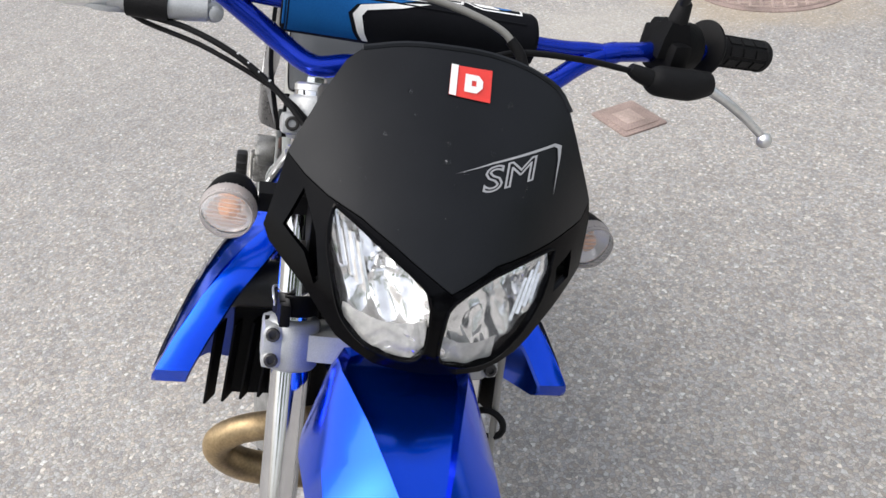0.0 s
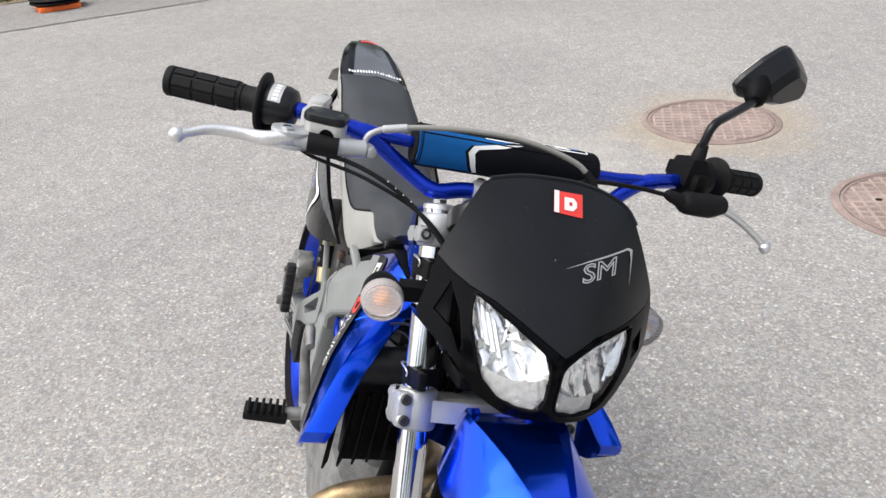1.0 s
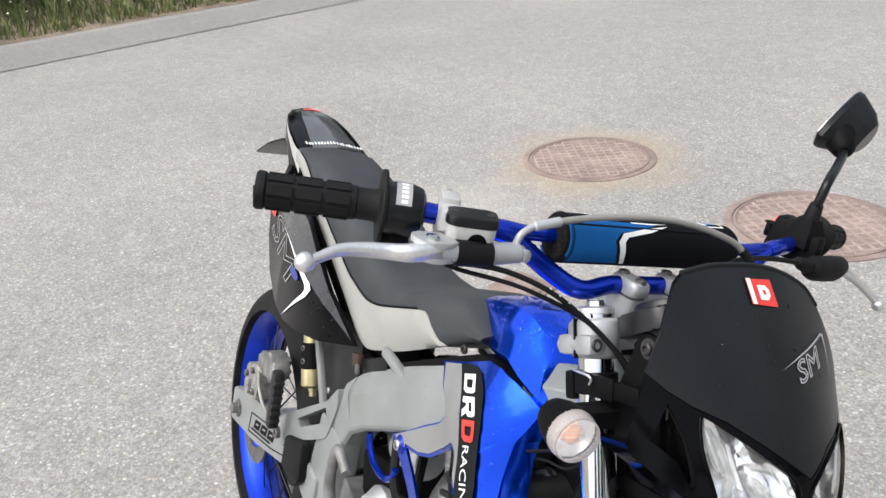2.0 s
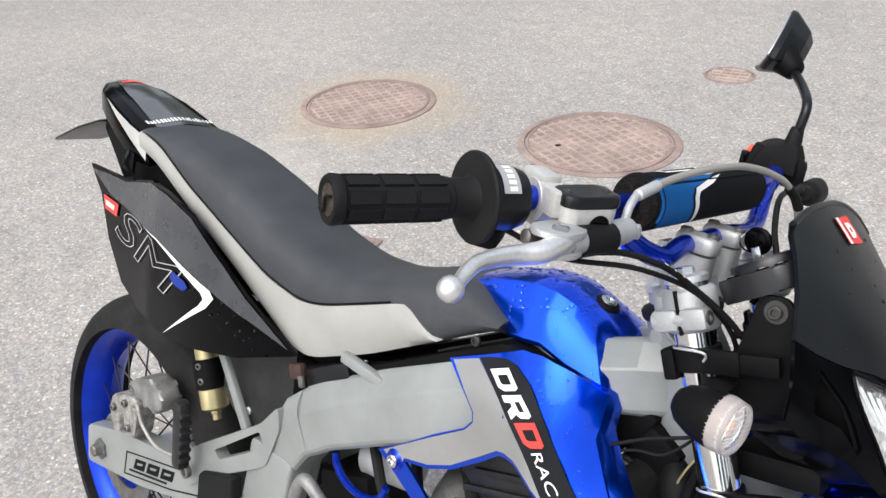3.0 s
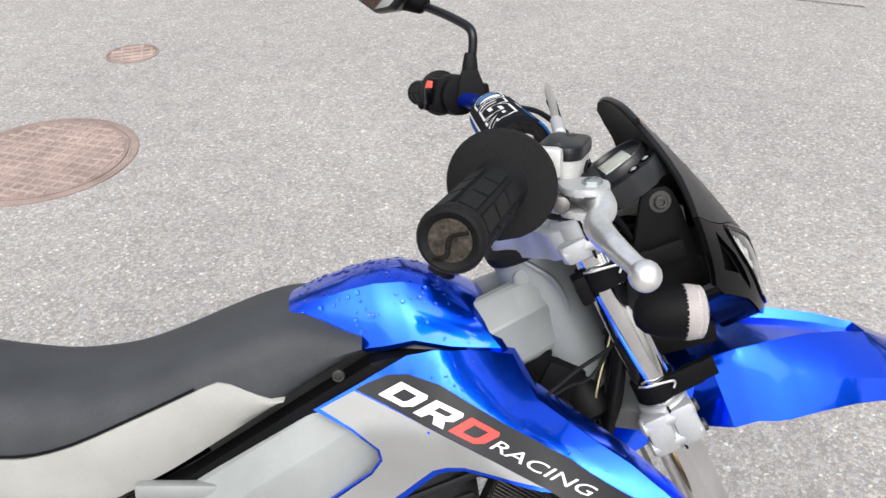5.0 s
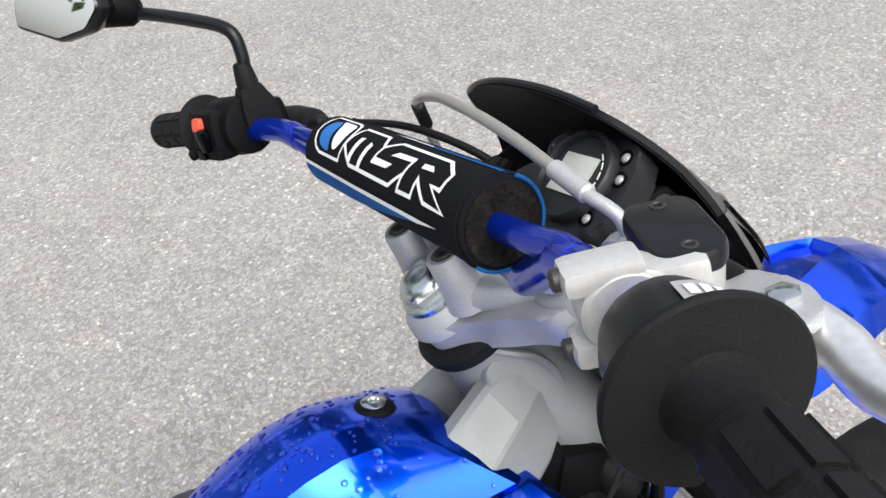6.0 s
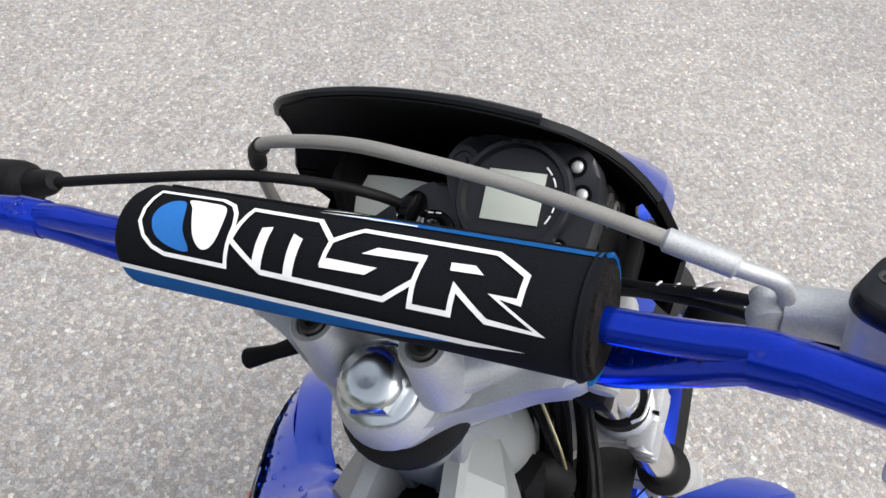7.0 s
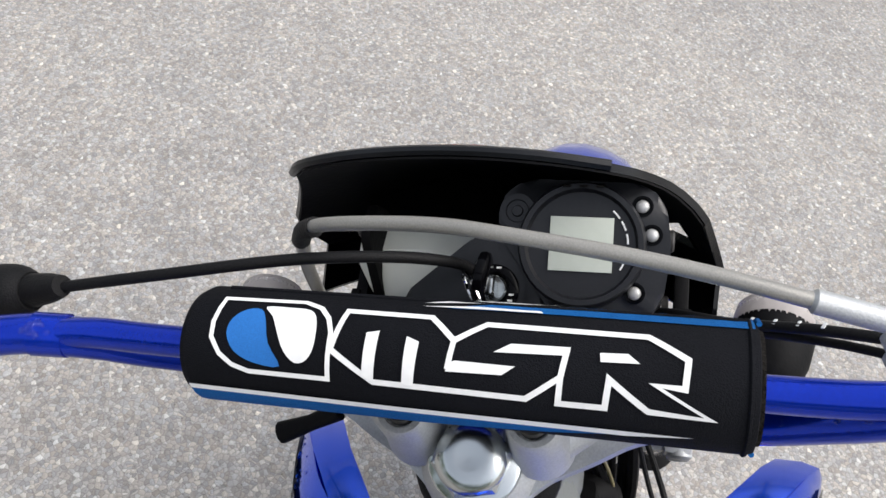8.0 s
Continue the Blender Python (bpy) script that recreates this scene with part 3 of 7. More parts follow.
def manhole(name, x, y, rad, turn, label, stud=0.045, hole=None):
    """A cast iron cover: frame ring, lid, raised lozenge treads."""
    ob = thing(name, pose(x, y, 0, 0, 0, turn), label, "manhole cover", "manhole covers")
    part("frame_ring", lathe((0, 0, -0.02), (0, 0, 1), [(0, rad), (0.024, rad), (0.026, rad - 0.004), (0.026, rad * 0.915), (0.02, rad * 0.905), (0, rad * 0.905)], 64), M["iron"], ob)
    part("lid", lathe((0, 0, -0.02), (0, 0, 1), [(0, rad * 0.893), (0.025, rad * 0.893), (0.026, rad * 0.885), (0.026, rad * 0.865), (0.0215, rad * 0.857), (0.0215, 0)], 64), M["iron"], ob)
    # two crossing sets of raised ribs, cut to the round of the lid
    bm = bmesh.new()
    lim = rad * 0.85
    n = int(lim / stud) + 1
    for turned in (0, 1):
        for i in range(-n, n + 1):
            c = i * stud
            if abs(c) > lim - 0.01:
                continue
            half, w = math.sqrt(lim * lim - c * c), 0.0065
            ring = [(-half, c - w, 0.001), (half, c - w, 0.001), (half, c + w, 0.001), (-half, c + w, 0.001), (-half, c - w * 0.6, 0.0058), (half, c - w * 0.6, 0.0058), (half, c + w * 0.6, 0.0058), (-half, c + w * 0.6, 0.0058)]
            v = [bm.verts.new((p[1], p[0], p[2] - 0.0004) if turned else p) for p in ring]
            for q in ((4, 5, 6, 7), (0, 1, 5, 4), (1, 2, 6, 5), (2, 3, 7, 6), (3, 0, 4, 7)):
                bm.faces.new([v[k] for k in q])
    part("tread_pattern", bm, M["iron_worn"], ob)["kind"] = "stuff"
    if hole:
        # hole not cut: a flat black disc carries its shade
        part("lifting_hole_disc", lathe((hole[0], hole[1], -0.012), (0, 0, 1), [(0, 0), (0, 0.0125), (0.0182, 0.0125), (0.0184, 0.0)], 16), M["foam"], ob, "black disc standing in for the shade of the lifting hole")
    return ob


manhole("manhole_cover", -2.15, 2.02, 0.335, 62, "round rusty cast iron manhole cover with worn brownish rim")
manhole("manhole_cover", -0.96, 2.19, 0.345, 66, "round rusty cast iron manhole cover with a small lifting hole", hole=(-0.165, 0.06))
manhole("valve_cover", -0.83, 3.26, 0.125, 10, "small round rusty valve cover set in the asphalt", stud=0.045)


def gully():
    ob = thing("drain_grate", pose(-1.235, 0.955, 0, 0, 0, 12), "small square rusty cast iron valve lid in the asphalt", "drain cover")
    part("frame", prism(rounded([(-0.1, -0.085), (0.1, -0.085), (0.1, 0.085), (-0.1, 0.085)], 0.012), -0.02, 0.006, "z", 0.003), M["iron"], ob)
    part("lid", prism(rounded([(-0.078, -0.066), (0.078, -0.066), (0.078, 0.066), (-0.078, 0.066)], 0.008), -0.01, 0.009, "z", 0.002), M["iron"], ob)
    part("lid_mark", box((0.0, 0, 0.0095), (0.09, 0.07, 0.002), bev=0.0008), M["iron_worn"], ob)


gully()


# ---------------------------------------------------------------- the motorcycle (x ahead, y to its left, z up; leaning on its stand)
BIKE = Matrix.Translation((-0.0205, -0.2823, 0)) @ pose(0, 0, 0, 0, 0, -4) @ pose(0, 0, 0, -17.5)
bike = thing("motorcycle", BIKE, "blue and black supermoto motorcycle wet with rain on its stand", "motorcycle")

FORK = Vector((0.4226, 0, -0.9063))  # down the fork
FORK_TOP = Vector((0.386, 0, 1.018))
FY, FR = 0.082, 0.0175


def fork_at(z, y=0.0):
    return Vector((FORK_TOP.x + (FORK_TOP.z - z) * 0.4663, y, z))


# ---- wheels
def wheel(name, c, r_tyre, w_tyre, r_rim, label, spokes=32):
    hub_c = Vector(c)
    w = new(name)
    w.parent = bike
    tagged(w, label)
    prof = []
    for k in range(17):
        a = math.pi * (k / 16 - 0.5)
        prof.append((math.sin(a) * w_tyre / 2, r_tyre - w_tyre * 0.48 * (1 - math.cos(a) ** 0.8)))
    prof = [(-w_tyre * 0.33, r_rim + 0.004)] + prof + [(w_tyre * 0.33, r_rim + 0.004)]
    part("tyre", ring_body(hub_c, prof, 64), M["tyre"], w, "black road tyre")
    rw = w_tyre * 0.34
    part("rim", ring_body(hub_c, [(-rw, r_rim + 0.008), (-rw - 0.004, r_rim + 0.002), (-rw + 0.004, r_rim - 0.012), (-rw * 0.55, r_rim - 0.022), (0, r_rim - 0.03),
                                  (rw * 0.55, r_rim - 0.022), (rw - 0.004, r_rim - 0.012), (rw + 0.004, r_rim + 0.002), (rw, r_rim + 0.008), (0, r_rim - 0.018)], 64), M["rim_blue"], w, "blue painted rim")
    part("hub", lathe(hub_c - Vector((0, 0.055, 0)), (0, 1, 0), [(0, 0.02), (0.0, 0.035), (0.012, 0.035), (0.02, 0.024), (0.09, 0.024), (0.098, 0.035), (0.11, 0.035), (0.11, 0.02)], 24), M["alu"], w)
    for k in range(spokes):
        a = 2 * math.pi * k / spokes
        side = -1 if k % 2 else 1
        lead = (0.28 if (k // 2) % 2 else -0.28)
        p = hub_c + Vector((math.cos(a + lead) * 0.034, side * 0.048, math.sin(a + lead) * 0.034))
        q = hub_c + Vector((math.cos(a) * (r_rim - 0.024), side * 0.012, math.sin(a) * (r_rim - 0.024)))
        part("spoke", rod(p, q, 0.0017, 6, 0.0003), M["spoke"], w)
    return w


def ring_body(c, prof, seg):
    """A ring round the axle: closed profile of (sideways, radius)."""
    bm = bmesh.new()
    rings = []
    for i in range(seg):
        a = 2 * math.pi * i / seg
        rings.append([c + Vector((math.cos(a) * r, y, math.sin(a) * r)) for y, r in prof])
    skin_rings(bm, rings + [rings[0]], True, False)
    bmesh.ops.remove_doubles(bm, verts=bm.verts, dist=1e-6)
    return bm


REAR, FRONT = Vector((-0.568, 0, 0.332)), Vector((0.735, 0, 0.31))
rear = wheel("rear_wheel", REAR, 0.298, 0.118, 0.236, "rear wheel with blue rim and black wire spokes")
front = wheel("front_wheel", FRONT, 0.302, 0.105, 0.222, "front wheel with blue rim and wire spokes")


def disc(name, c, y, r, parent):
    prof = [(y - 0.002, r), (y + 0.002, r), (y + 0.002, r * 0.62), (y - 0.002, r * 0.62)]
    part(name, ring_body(c, prof, 48), M["steel"], parent, "steel brake disc")


disc("brake_disc", REAR, -0.07, 0.09, rear)
disc("brake_disc", FRONT, 0.07, 0.13, front)

# ---- swingarm, shock, pegs
def swingarm():
    for s in (-1, 1):
        bm = prism(rounded([(-0.652, 0.375), (-0.52, 0.425), (-0.226, 0.497), (-0.13, 0.49), (-0.13, 0.41), (-0.222, 0.44), (-0.458, 0.352), (-0.648, 0.298)], 0.012), s * 0.072, s * 0.104, "y", 0.006)
        arm = part("swingarm", bm, M["frame"], bike, "grey aluminium swingarm")
        ax = lathe((-0.594, s * 0.104, 0.353), (0, s, 0), [(0, 0.02), (0.004, 0.02), (0.004, 0.012), (0.016, 0.0115), (0.018, 0.009), (0.018, 0)], 6 if s < 0 else 12)
        part("axle_nut", ax, M["steel"], arm)
        if s < 0:
            f = lambda u, v: (u, -0.1045, v)
            fr = [(-0.503, 0.396), (-0.285, 0.470), (-0.250, 0.480), (-0.272, 0.440), (-0.359, 0.402), (-0.508, 0.350)]
            part("decal_frame", skin(stroke(fr, 0.0022, True), f, 0.0008, 0.05, 0.0006), M["black"], arm)
            for a, b in ((0.0, 0.034), (0.042, 0.036), (0.086, 0.036)):
                x0, z0 = -0.478 + a, 0.376 + a * 0.34
                bar = [(x0, z0), (x0 + b, z0 + b * 0.34), (x0 + b + 0.006, z0 + 0.022 + b * 0.34), (x0 + 0.006, z0 + 0.022)]
                hole = [(x0 + 0.010, z0 + 0.011), (x0 + b - 0.006, z0 + 0.009 + (b - 0.006) * 0.34), (x0 + b - 0.003, z0 + 0.015 + (b - 0.006) * 0.34), (x0 + 0.011, z0 + 0.017)]
                part("decal_mark", skin([bar, hole], f, 0.0008, 0.05, 0.0006), M["black"], arm)
            part("decal_bar", skin([[(-0.492, 0.364), (-0.372, 0.404), (-0.371, 0.408), (-0.491, 0.368)]], f, 0.0008, 0.05, 0.0006), M["black"], arm)
            part("pivot_cover", prism(rounded([(-0.262, 0.497), (-0.182, 0.530), (-0.172, 0.46), (-0.20, 0.43), (-0.266, 0.435)], 0.008), -0.118, -0.10, "y", 0.004), M["rubber"], arm, "black rubber chain guide cover")
    box_bm = box((-0.2, 0, 0.46), (0.08, 0.15, 0.07), (0, -15, 0), 0.01)
    part("swingarm_bridge", box_bm, M["frame"], bike)


swingarm()


def shock():
    p, q = Vector((-0.362, -0.06, 0.658)), Vector((-0.308, -0.06, 0.54))
    d = (q - p).normalized()
    sh = part("shock_reservoir", lathe(p, d, [(0, 0.012), (0.003, 0.0172), (0.04, 0.0172), (0.042, 0.015)], 24), M["gold"], bike, "gold anodised shock reservoir")
    part("reservoir_clamp", lathe(p + d * 0.028, d, [(0, 0.0200), (0.002, 0.0238), (0.045, 0.0238), (0.048, 0.0200)], 24), M["black"], sh)
    part("reservoir_foot", lathe(p + d * 0.074, d, [(0, 0.018), (0.002, 0.0214), (0.032, 0.0214), (0.036, 0.015), (0.037, 0.008), (0.042, 0.008), (0.043, 0.0065), (0.052, 0.0065)], 24), M["gold"], sh)
    for s in (0.038, 0.062):
        part("clamp_bolt", bolt(p + d * s + Vector((0.006, -0.019, 0.004)), (0.3, -1, 0.1), 0.0055, 0.005), M["steel"], sh)
    part("shock_body", rod((-0.26, 0, 0.72), (-0.17, 0, 0.50), 0.024), M["steel"], bike)
    coil = [Vector((-0.26, 0, 0.7)).lerp(Vector((-0.175, 0, 0.51)), k / 56) + Vector((math.cos(k * 0.785) * 0.036, math.sin(k * 0.785) * 0.036, 0)) for k in range(57)]
    part("shock_spring", tube(coil, 0.006, 8, 1), M["black"], bike)


shock()


def foot_bracket(s):
    f = (lambda u, v: (u, -0.1 + 0.09 * min(0, u + 0.14), v)) if s < 0 else (lambda u, v: (-u, 0.1 - 0.09 * min(0, -u + 0.14), v))
    m = (lambda p: p) if s < 0 else (lambda p: [(-a, c) for a, c in p][::-1])
    outer = rounded([(-0.118, 0.672), (-0.152, 0.628), (-0.288, 0.524), (-0.314, 0.500), (-0.318, 0.462), (-0.296, 0.450), (-0.262, 0.480), (-0.20, 0.524), (-0.143, 0.562), (-0.13, 0.575), (-0.11, 0.64)], 0.008)
    hole = rounded([(-0.241, 0.542), (-0.151, 0.617), (-0.141, 0.603), (-0.15, 0.588), (-0.228, 0.532)], 0.005)
    b = part("footpeg_bracket", skin([m(outer), m(hole)], f, 0.02, 0.05), M["frame"], bike, "grey cast footpeg bracket with an open middle")
    part("pivot_bolt", bolt((-0.283, s * 0.124, 0.489), (0, s, 0), 0.011, 0.008), M["steel"], b)
    fold = part("folded_peg", box((-0.279, s * 0.142, 0.560), (0.022, 0.02, 0.108), (0, -3, 0), 0.006), M["dark_tank"], b, "folded serrated passenger footpeg")
    for k in range(6):
        part("peg_tooth", box((-0.267 - 0.0007 * k, s * 0.142, 0.524 + k * 0.0145), (0.009, 0.018, 0.006), (0, 20, 0), 0.0015), M["dark_tank"], fold)
    peg = part("footpeg", box((-0.115, s * 0.165, 0.368), (0.042, 0.085, 0.018), (0, 0, s * 8), 0.005), M["rubber"], b, "serrated steel footpeg")
    for k in range(6):
        part("serration", box((-0.115, s * (0.132 + 0.0135 * k), 0.381), (0.044, 0.006, 0.012), (0, 0, s * 8), 0.0015), M["rubber"], peg)
    part("peg_mount", rod((-0.115, s * 0.09, 0.37), (-0.115, s * 0.13, 0.368), 0.013), M["engine"], peg)


foot_bracket(-1)
foot_bracket(1)


def rear_caliper():
    c = part("brake_caliper", prism(rounded([(-0.533, 0.499), (-0.474, 0.522), (-0.450, 0.515), (-0.452, 0.475), (-0.458, 0.449), (-0.490, 0.445), (-0.522, 0.436), (-0.543, 0.459)], 0.007), -0.118, -0.085, "y", 0.005), M["caliper"], bike, "dusty grey rear brake caliper")
    part("caliper_bridge", prism(rounded([(-0.520, 0.470), (-0.496, 0.482), (-0.490, 0.450), (-0.512, 0.440)], 0.006), -0.126, -0.116, "y", 0.003), M["caliper"], c)
    part("caliper_cover", prism(rounded([(-0.494, 0.537), (-0.456, 0.564), (-0.412, 0.580), (-0.385, 0.566), (-0.379, 0.545), (-0.408, 0.515), (-0.430, 0.533), (-0.470, 0.524)], 0.010), -0.116, -0.080, "y", 0.010), M["engine"], c, "smooth silver caliper cover")
    for x, z in ((-0.524, 0.478), (-0.487, 0.503), (-0.512, 0.452), (-0.474, 0.462)):
        part("caliper_bolt", bolt((x, -0.118, z), (0, -1, 0), 0.0065, 0.007), M["steel"], c)
    part("brake_line", tube([(-0.466, -0.118, 0.508), (-0.440, -0.124, 0.522), (-0.419, -0.124, 0.495), (-0.373, -0.122, 0.478), (-0.319, -0.112, 0.487), (-0.27, -0.10, 0.50)], 0.0033), M["hose"], c)


rear_caliper()


# ---- frame
def frame_spar(s):
    # centre of the section (x, z), outer face y, half height, inner depth, slope, how far the upper chamfer falls in
    rows = [(-0.128, 0.535, -0.088, 0.036, 0.05, 88, 0.006), (-0.115, 0.60, -0.095, 0.037, 0.05, 75, 0.008), (-0.085, 0.655, -0.1, 0.042, 0.05, 52, 0.012), (-0.055, 0.681, -0.1015, 0.0435, 0.05, 36, 0.016), (-0.03, 0.70, -0.102, 0.043, 0.05, 31, 0.018), (0.06, 0.755, -0.0985, 0.044, 0.05, 31, 0.019),
            (0.16, 0.812, -0.095, 0.045, 0.05, 31, 0.019), (0.245, 0.860, -0.078, 0.041, 0.045, 31, 0.021), (0.3155, 0.9055, -0.063, 0.035, 0.035, 31, 0.023), (0.345, 0.915, -0.052, 0.0365, 0.03, 20, 0.018), (0.372, 0.922, -0.037, 0.037, 0.02, 9, 0.008)]
    rings = []
    for x, z, y, h, depth, ang, ins in rows:
        if s > 0 and x > 0.24:
            y *= 0.82  # the far spar runs in closer at the head
        up = Vector((-math.sin(radians(ang)), 0, math.cos(radians(ang))))
        c = Vector((x, 0, z))
        rings.append([c + up * h * a + Vector((0, s * (-y - b), 0)) for a, b in ((-1, 0.006), (-0.9, 0.0015), (-0.8, 0.0), (0.26, 0.0), (0.34, 0.001), (0.93, ins - 0.001), (1, ins + 0.003), (1, depth), (-1, depth))])
    sp = part("frame_spar", loft(rings), M["frame"], bike, "grey painted aluminium perimeter frame spar", 16)
    # weld seams at the knee and where the spar meets the head
    part("weld_seam", tube([(-0.088, s * 0.088, 0.706), (-0.079, s * 0.1012, 0.690), (-0.066, s * 0.1018, 0.664), (-0.052, s * 0.1005, 0.640)], 0.0016, 6), M["frame"], sp)
    part("frame_leg", prism(rounded([(-0.172, 0.60), (-0.078, 0.60), (-0.09, 0.50), (-0.075, 0.40), (-0.10, 0.36), (-0.16, 0.36), (-0.185, 0.45)], 0.012), s * 0.055, s * 0.098, "y", 0.006), M["frame"], sp)
    return sp


frame_spar(-1)
frame_spar(1)
head = part("steering_head", lathe((0.3445, 0, 0.986), FORK, [(0, 0.03), (0.004, 0.034), (0.03, 0.034), (0.05, 0.039), (0.12, 0.041), (0.16, 0.037), (0.17, 0.03)], 28), M["frame"], bike, "grey steering head casting")
part("bearing_seal", lathe((0.3455, 0, 0.9865), FORK, [(-0.003, 0.030), (-0.001, 0.036), (0.002, 0.0385), (0.008, 0.0385), (0.012, 0.037), (0.014, 0.032)], 32), M["rubber"], head, "black rubber bearing seal")
for s in (-1, 1):
    k = 1.0 if s < 0 else 0.82
    web = [(0.335, 0.962), (0.352, 0.968), (0.392, 0.905), (0.385, 0.872), (0.355, 0.872), (0.335, 0.90)]
    part("head_gusset", prism(rounded(web, 0.008), s * 0.008, s * 0.033 * k, "y", 0.004), M["frame"], head)
    bead = [(0.340, 0.030, 0.975), (0.356, 0.040, 0.9665), (0.3695, 0.0405, 0.957), (0.381, 0.0385, 0.940), (0.3865, 0.037, 0.922), (0.3825, 0.036, 0.905), (0.374, 0.035, 0.892), (0.3685, 0.034, 0.884)]
    part("weld_bead", tube([(x, s * (y - 0.0015) * k, z) for x, y, z in bead], 0.003, 8, 4), M["frame"], head)
for s in (-1, 1):
    sub = part("subframe_tube", tube([(0.02, s * 0.05, 0.775), (-0.1, s * 0.05, 0.72), (-0.25, s * 0.05, 0.75), (-0.5, s * 0.04, 0.83)], 0.011, 10), M["black"], bike)
    part("subframe_strut", box((0.014, s * 0.082, 0.784), (0.075, 0.012, 0.014), (0, 4, 0), 0.003), M["frame"], sub)
    part("subframe_stay", box((-0.245, s * 0.082, 0.640), (0.016, 0.010, 0.15), (0, -38, 0), 0.003), M["frame"], sub)
# airbox and the dark fillers under the seat
part("airbox", loft([[(x, y, z) for y, z in ((-w, a), (-w, b), (w, b), (w, a))] for x, a, b, w in ((-0.30, 0.60, 0.74, 0.06), (-0.24, 0.585, 0.75, 0.072), (-0.17, 0.60, 0.76, 0.074), (-0.13, 0.66, 0.76, 0.066))]), M["dark_tank"], bike, "black plastic airbox")
part("airbox_screw", bolt((-0.215, -0.073, 0.61), (0, -1, 0), 0.006, 0.003), M["alu"], bike)
part("side_cover", prism(rounded([(-0.10, 0.735), (0.02, 0.79), (0.12, 0.85), (0.205, 0.90), (0.29, 0.90), (0.25, 0.84), (0.16, 0.83), (0.0, 0.74), (-0.07, 0.70)], 0.008), -0.076, -0.05, "y", 0.004), M["black"], bike, "black plastic side cover under the seat")
part("side_cover", prism(rounded([(-0.10, 0.735), (0.02, 0.79), (0.12, 0.85), (0.205, 0.90), (0.29, 0.90), (0.25, 0.84), (0.16, 0.83), (0.0, 0.74), (-0.07, 0.70)], 0.008), 0.05, 0.076, "y", 0.004), M["black"], bike)
part("seat_mount_bolt", bolt((0.17, -0.077, 0.888), (0, -1, 0), 0.006, 0.004), M["bolt_dark"], bike)
part("rubber_strap", box((-0.105, -0.083, 0.728), (0.026, 0.012, 0.022), (0, -20, 0), 0.005), material("brown_rubber", (0.045, 0.022, 0.017), 0.6), bike, "brown rubber strap")
part("strap_clip", box((-0.090, -0.088, 0.720), (0.010, 0.005, 0.016), (0, -20, 0), 0.002), M["steel"], bike)
part("battery_cover", box((-0.045, -0.072, 0.735), (0.09, 0.02, 0.05), (0, -30, 0), 0.006), M["satin"], bike)

# ---- seat
TOP = [(-0.56, 0.952), (-0.50, 0.955), (-0.41, 0.949), (-0.305, 0.927), (-0.19, 0.889), (-0.117, 0.8755), (-0.05, 0.878), (0.0, 0.893), (0.054, 0.915), (0.10, 0.932), (0.135, 0.937), (0.165, 0.927), (0.192, 0.915)]
SEAM = [(-0.56, 0.945), (-0.497, 0.937), (-0.403, 0.899), (-0.294, 0.863), (-0.194, 0.831), (-0.118, 0.822), (-0.074, 0.832), (-0.004, 0.861), (0.067, 0.891), (0.095, 0.893), (0.12, 0.898), (0.192, 0.912)]
BOT = [(-0.56, 0.915), (-0.51, 0.904), (-0.406, 0.863), (-0.295, 0.822), (-0.192, 0.779), (-0.13, 0.751), (-0.094, 0.751), (0.013, 0.803), (0.118, 0.865), (0.192, 0.908)]
WID = [(-0.56, 0.072), (-0.4, 0.079), (-0.2, 0.082), (0.0, 0.083), (0.1, 0.08), (0.192, 0.072)]


def soft(x, table):
    return (lerp(x - 0.018, table) + 2 * lerp(x, table) + lerp(x + 0.018, table)) / 4


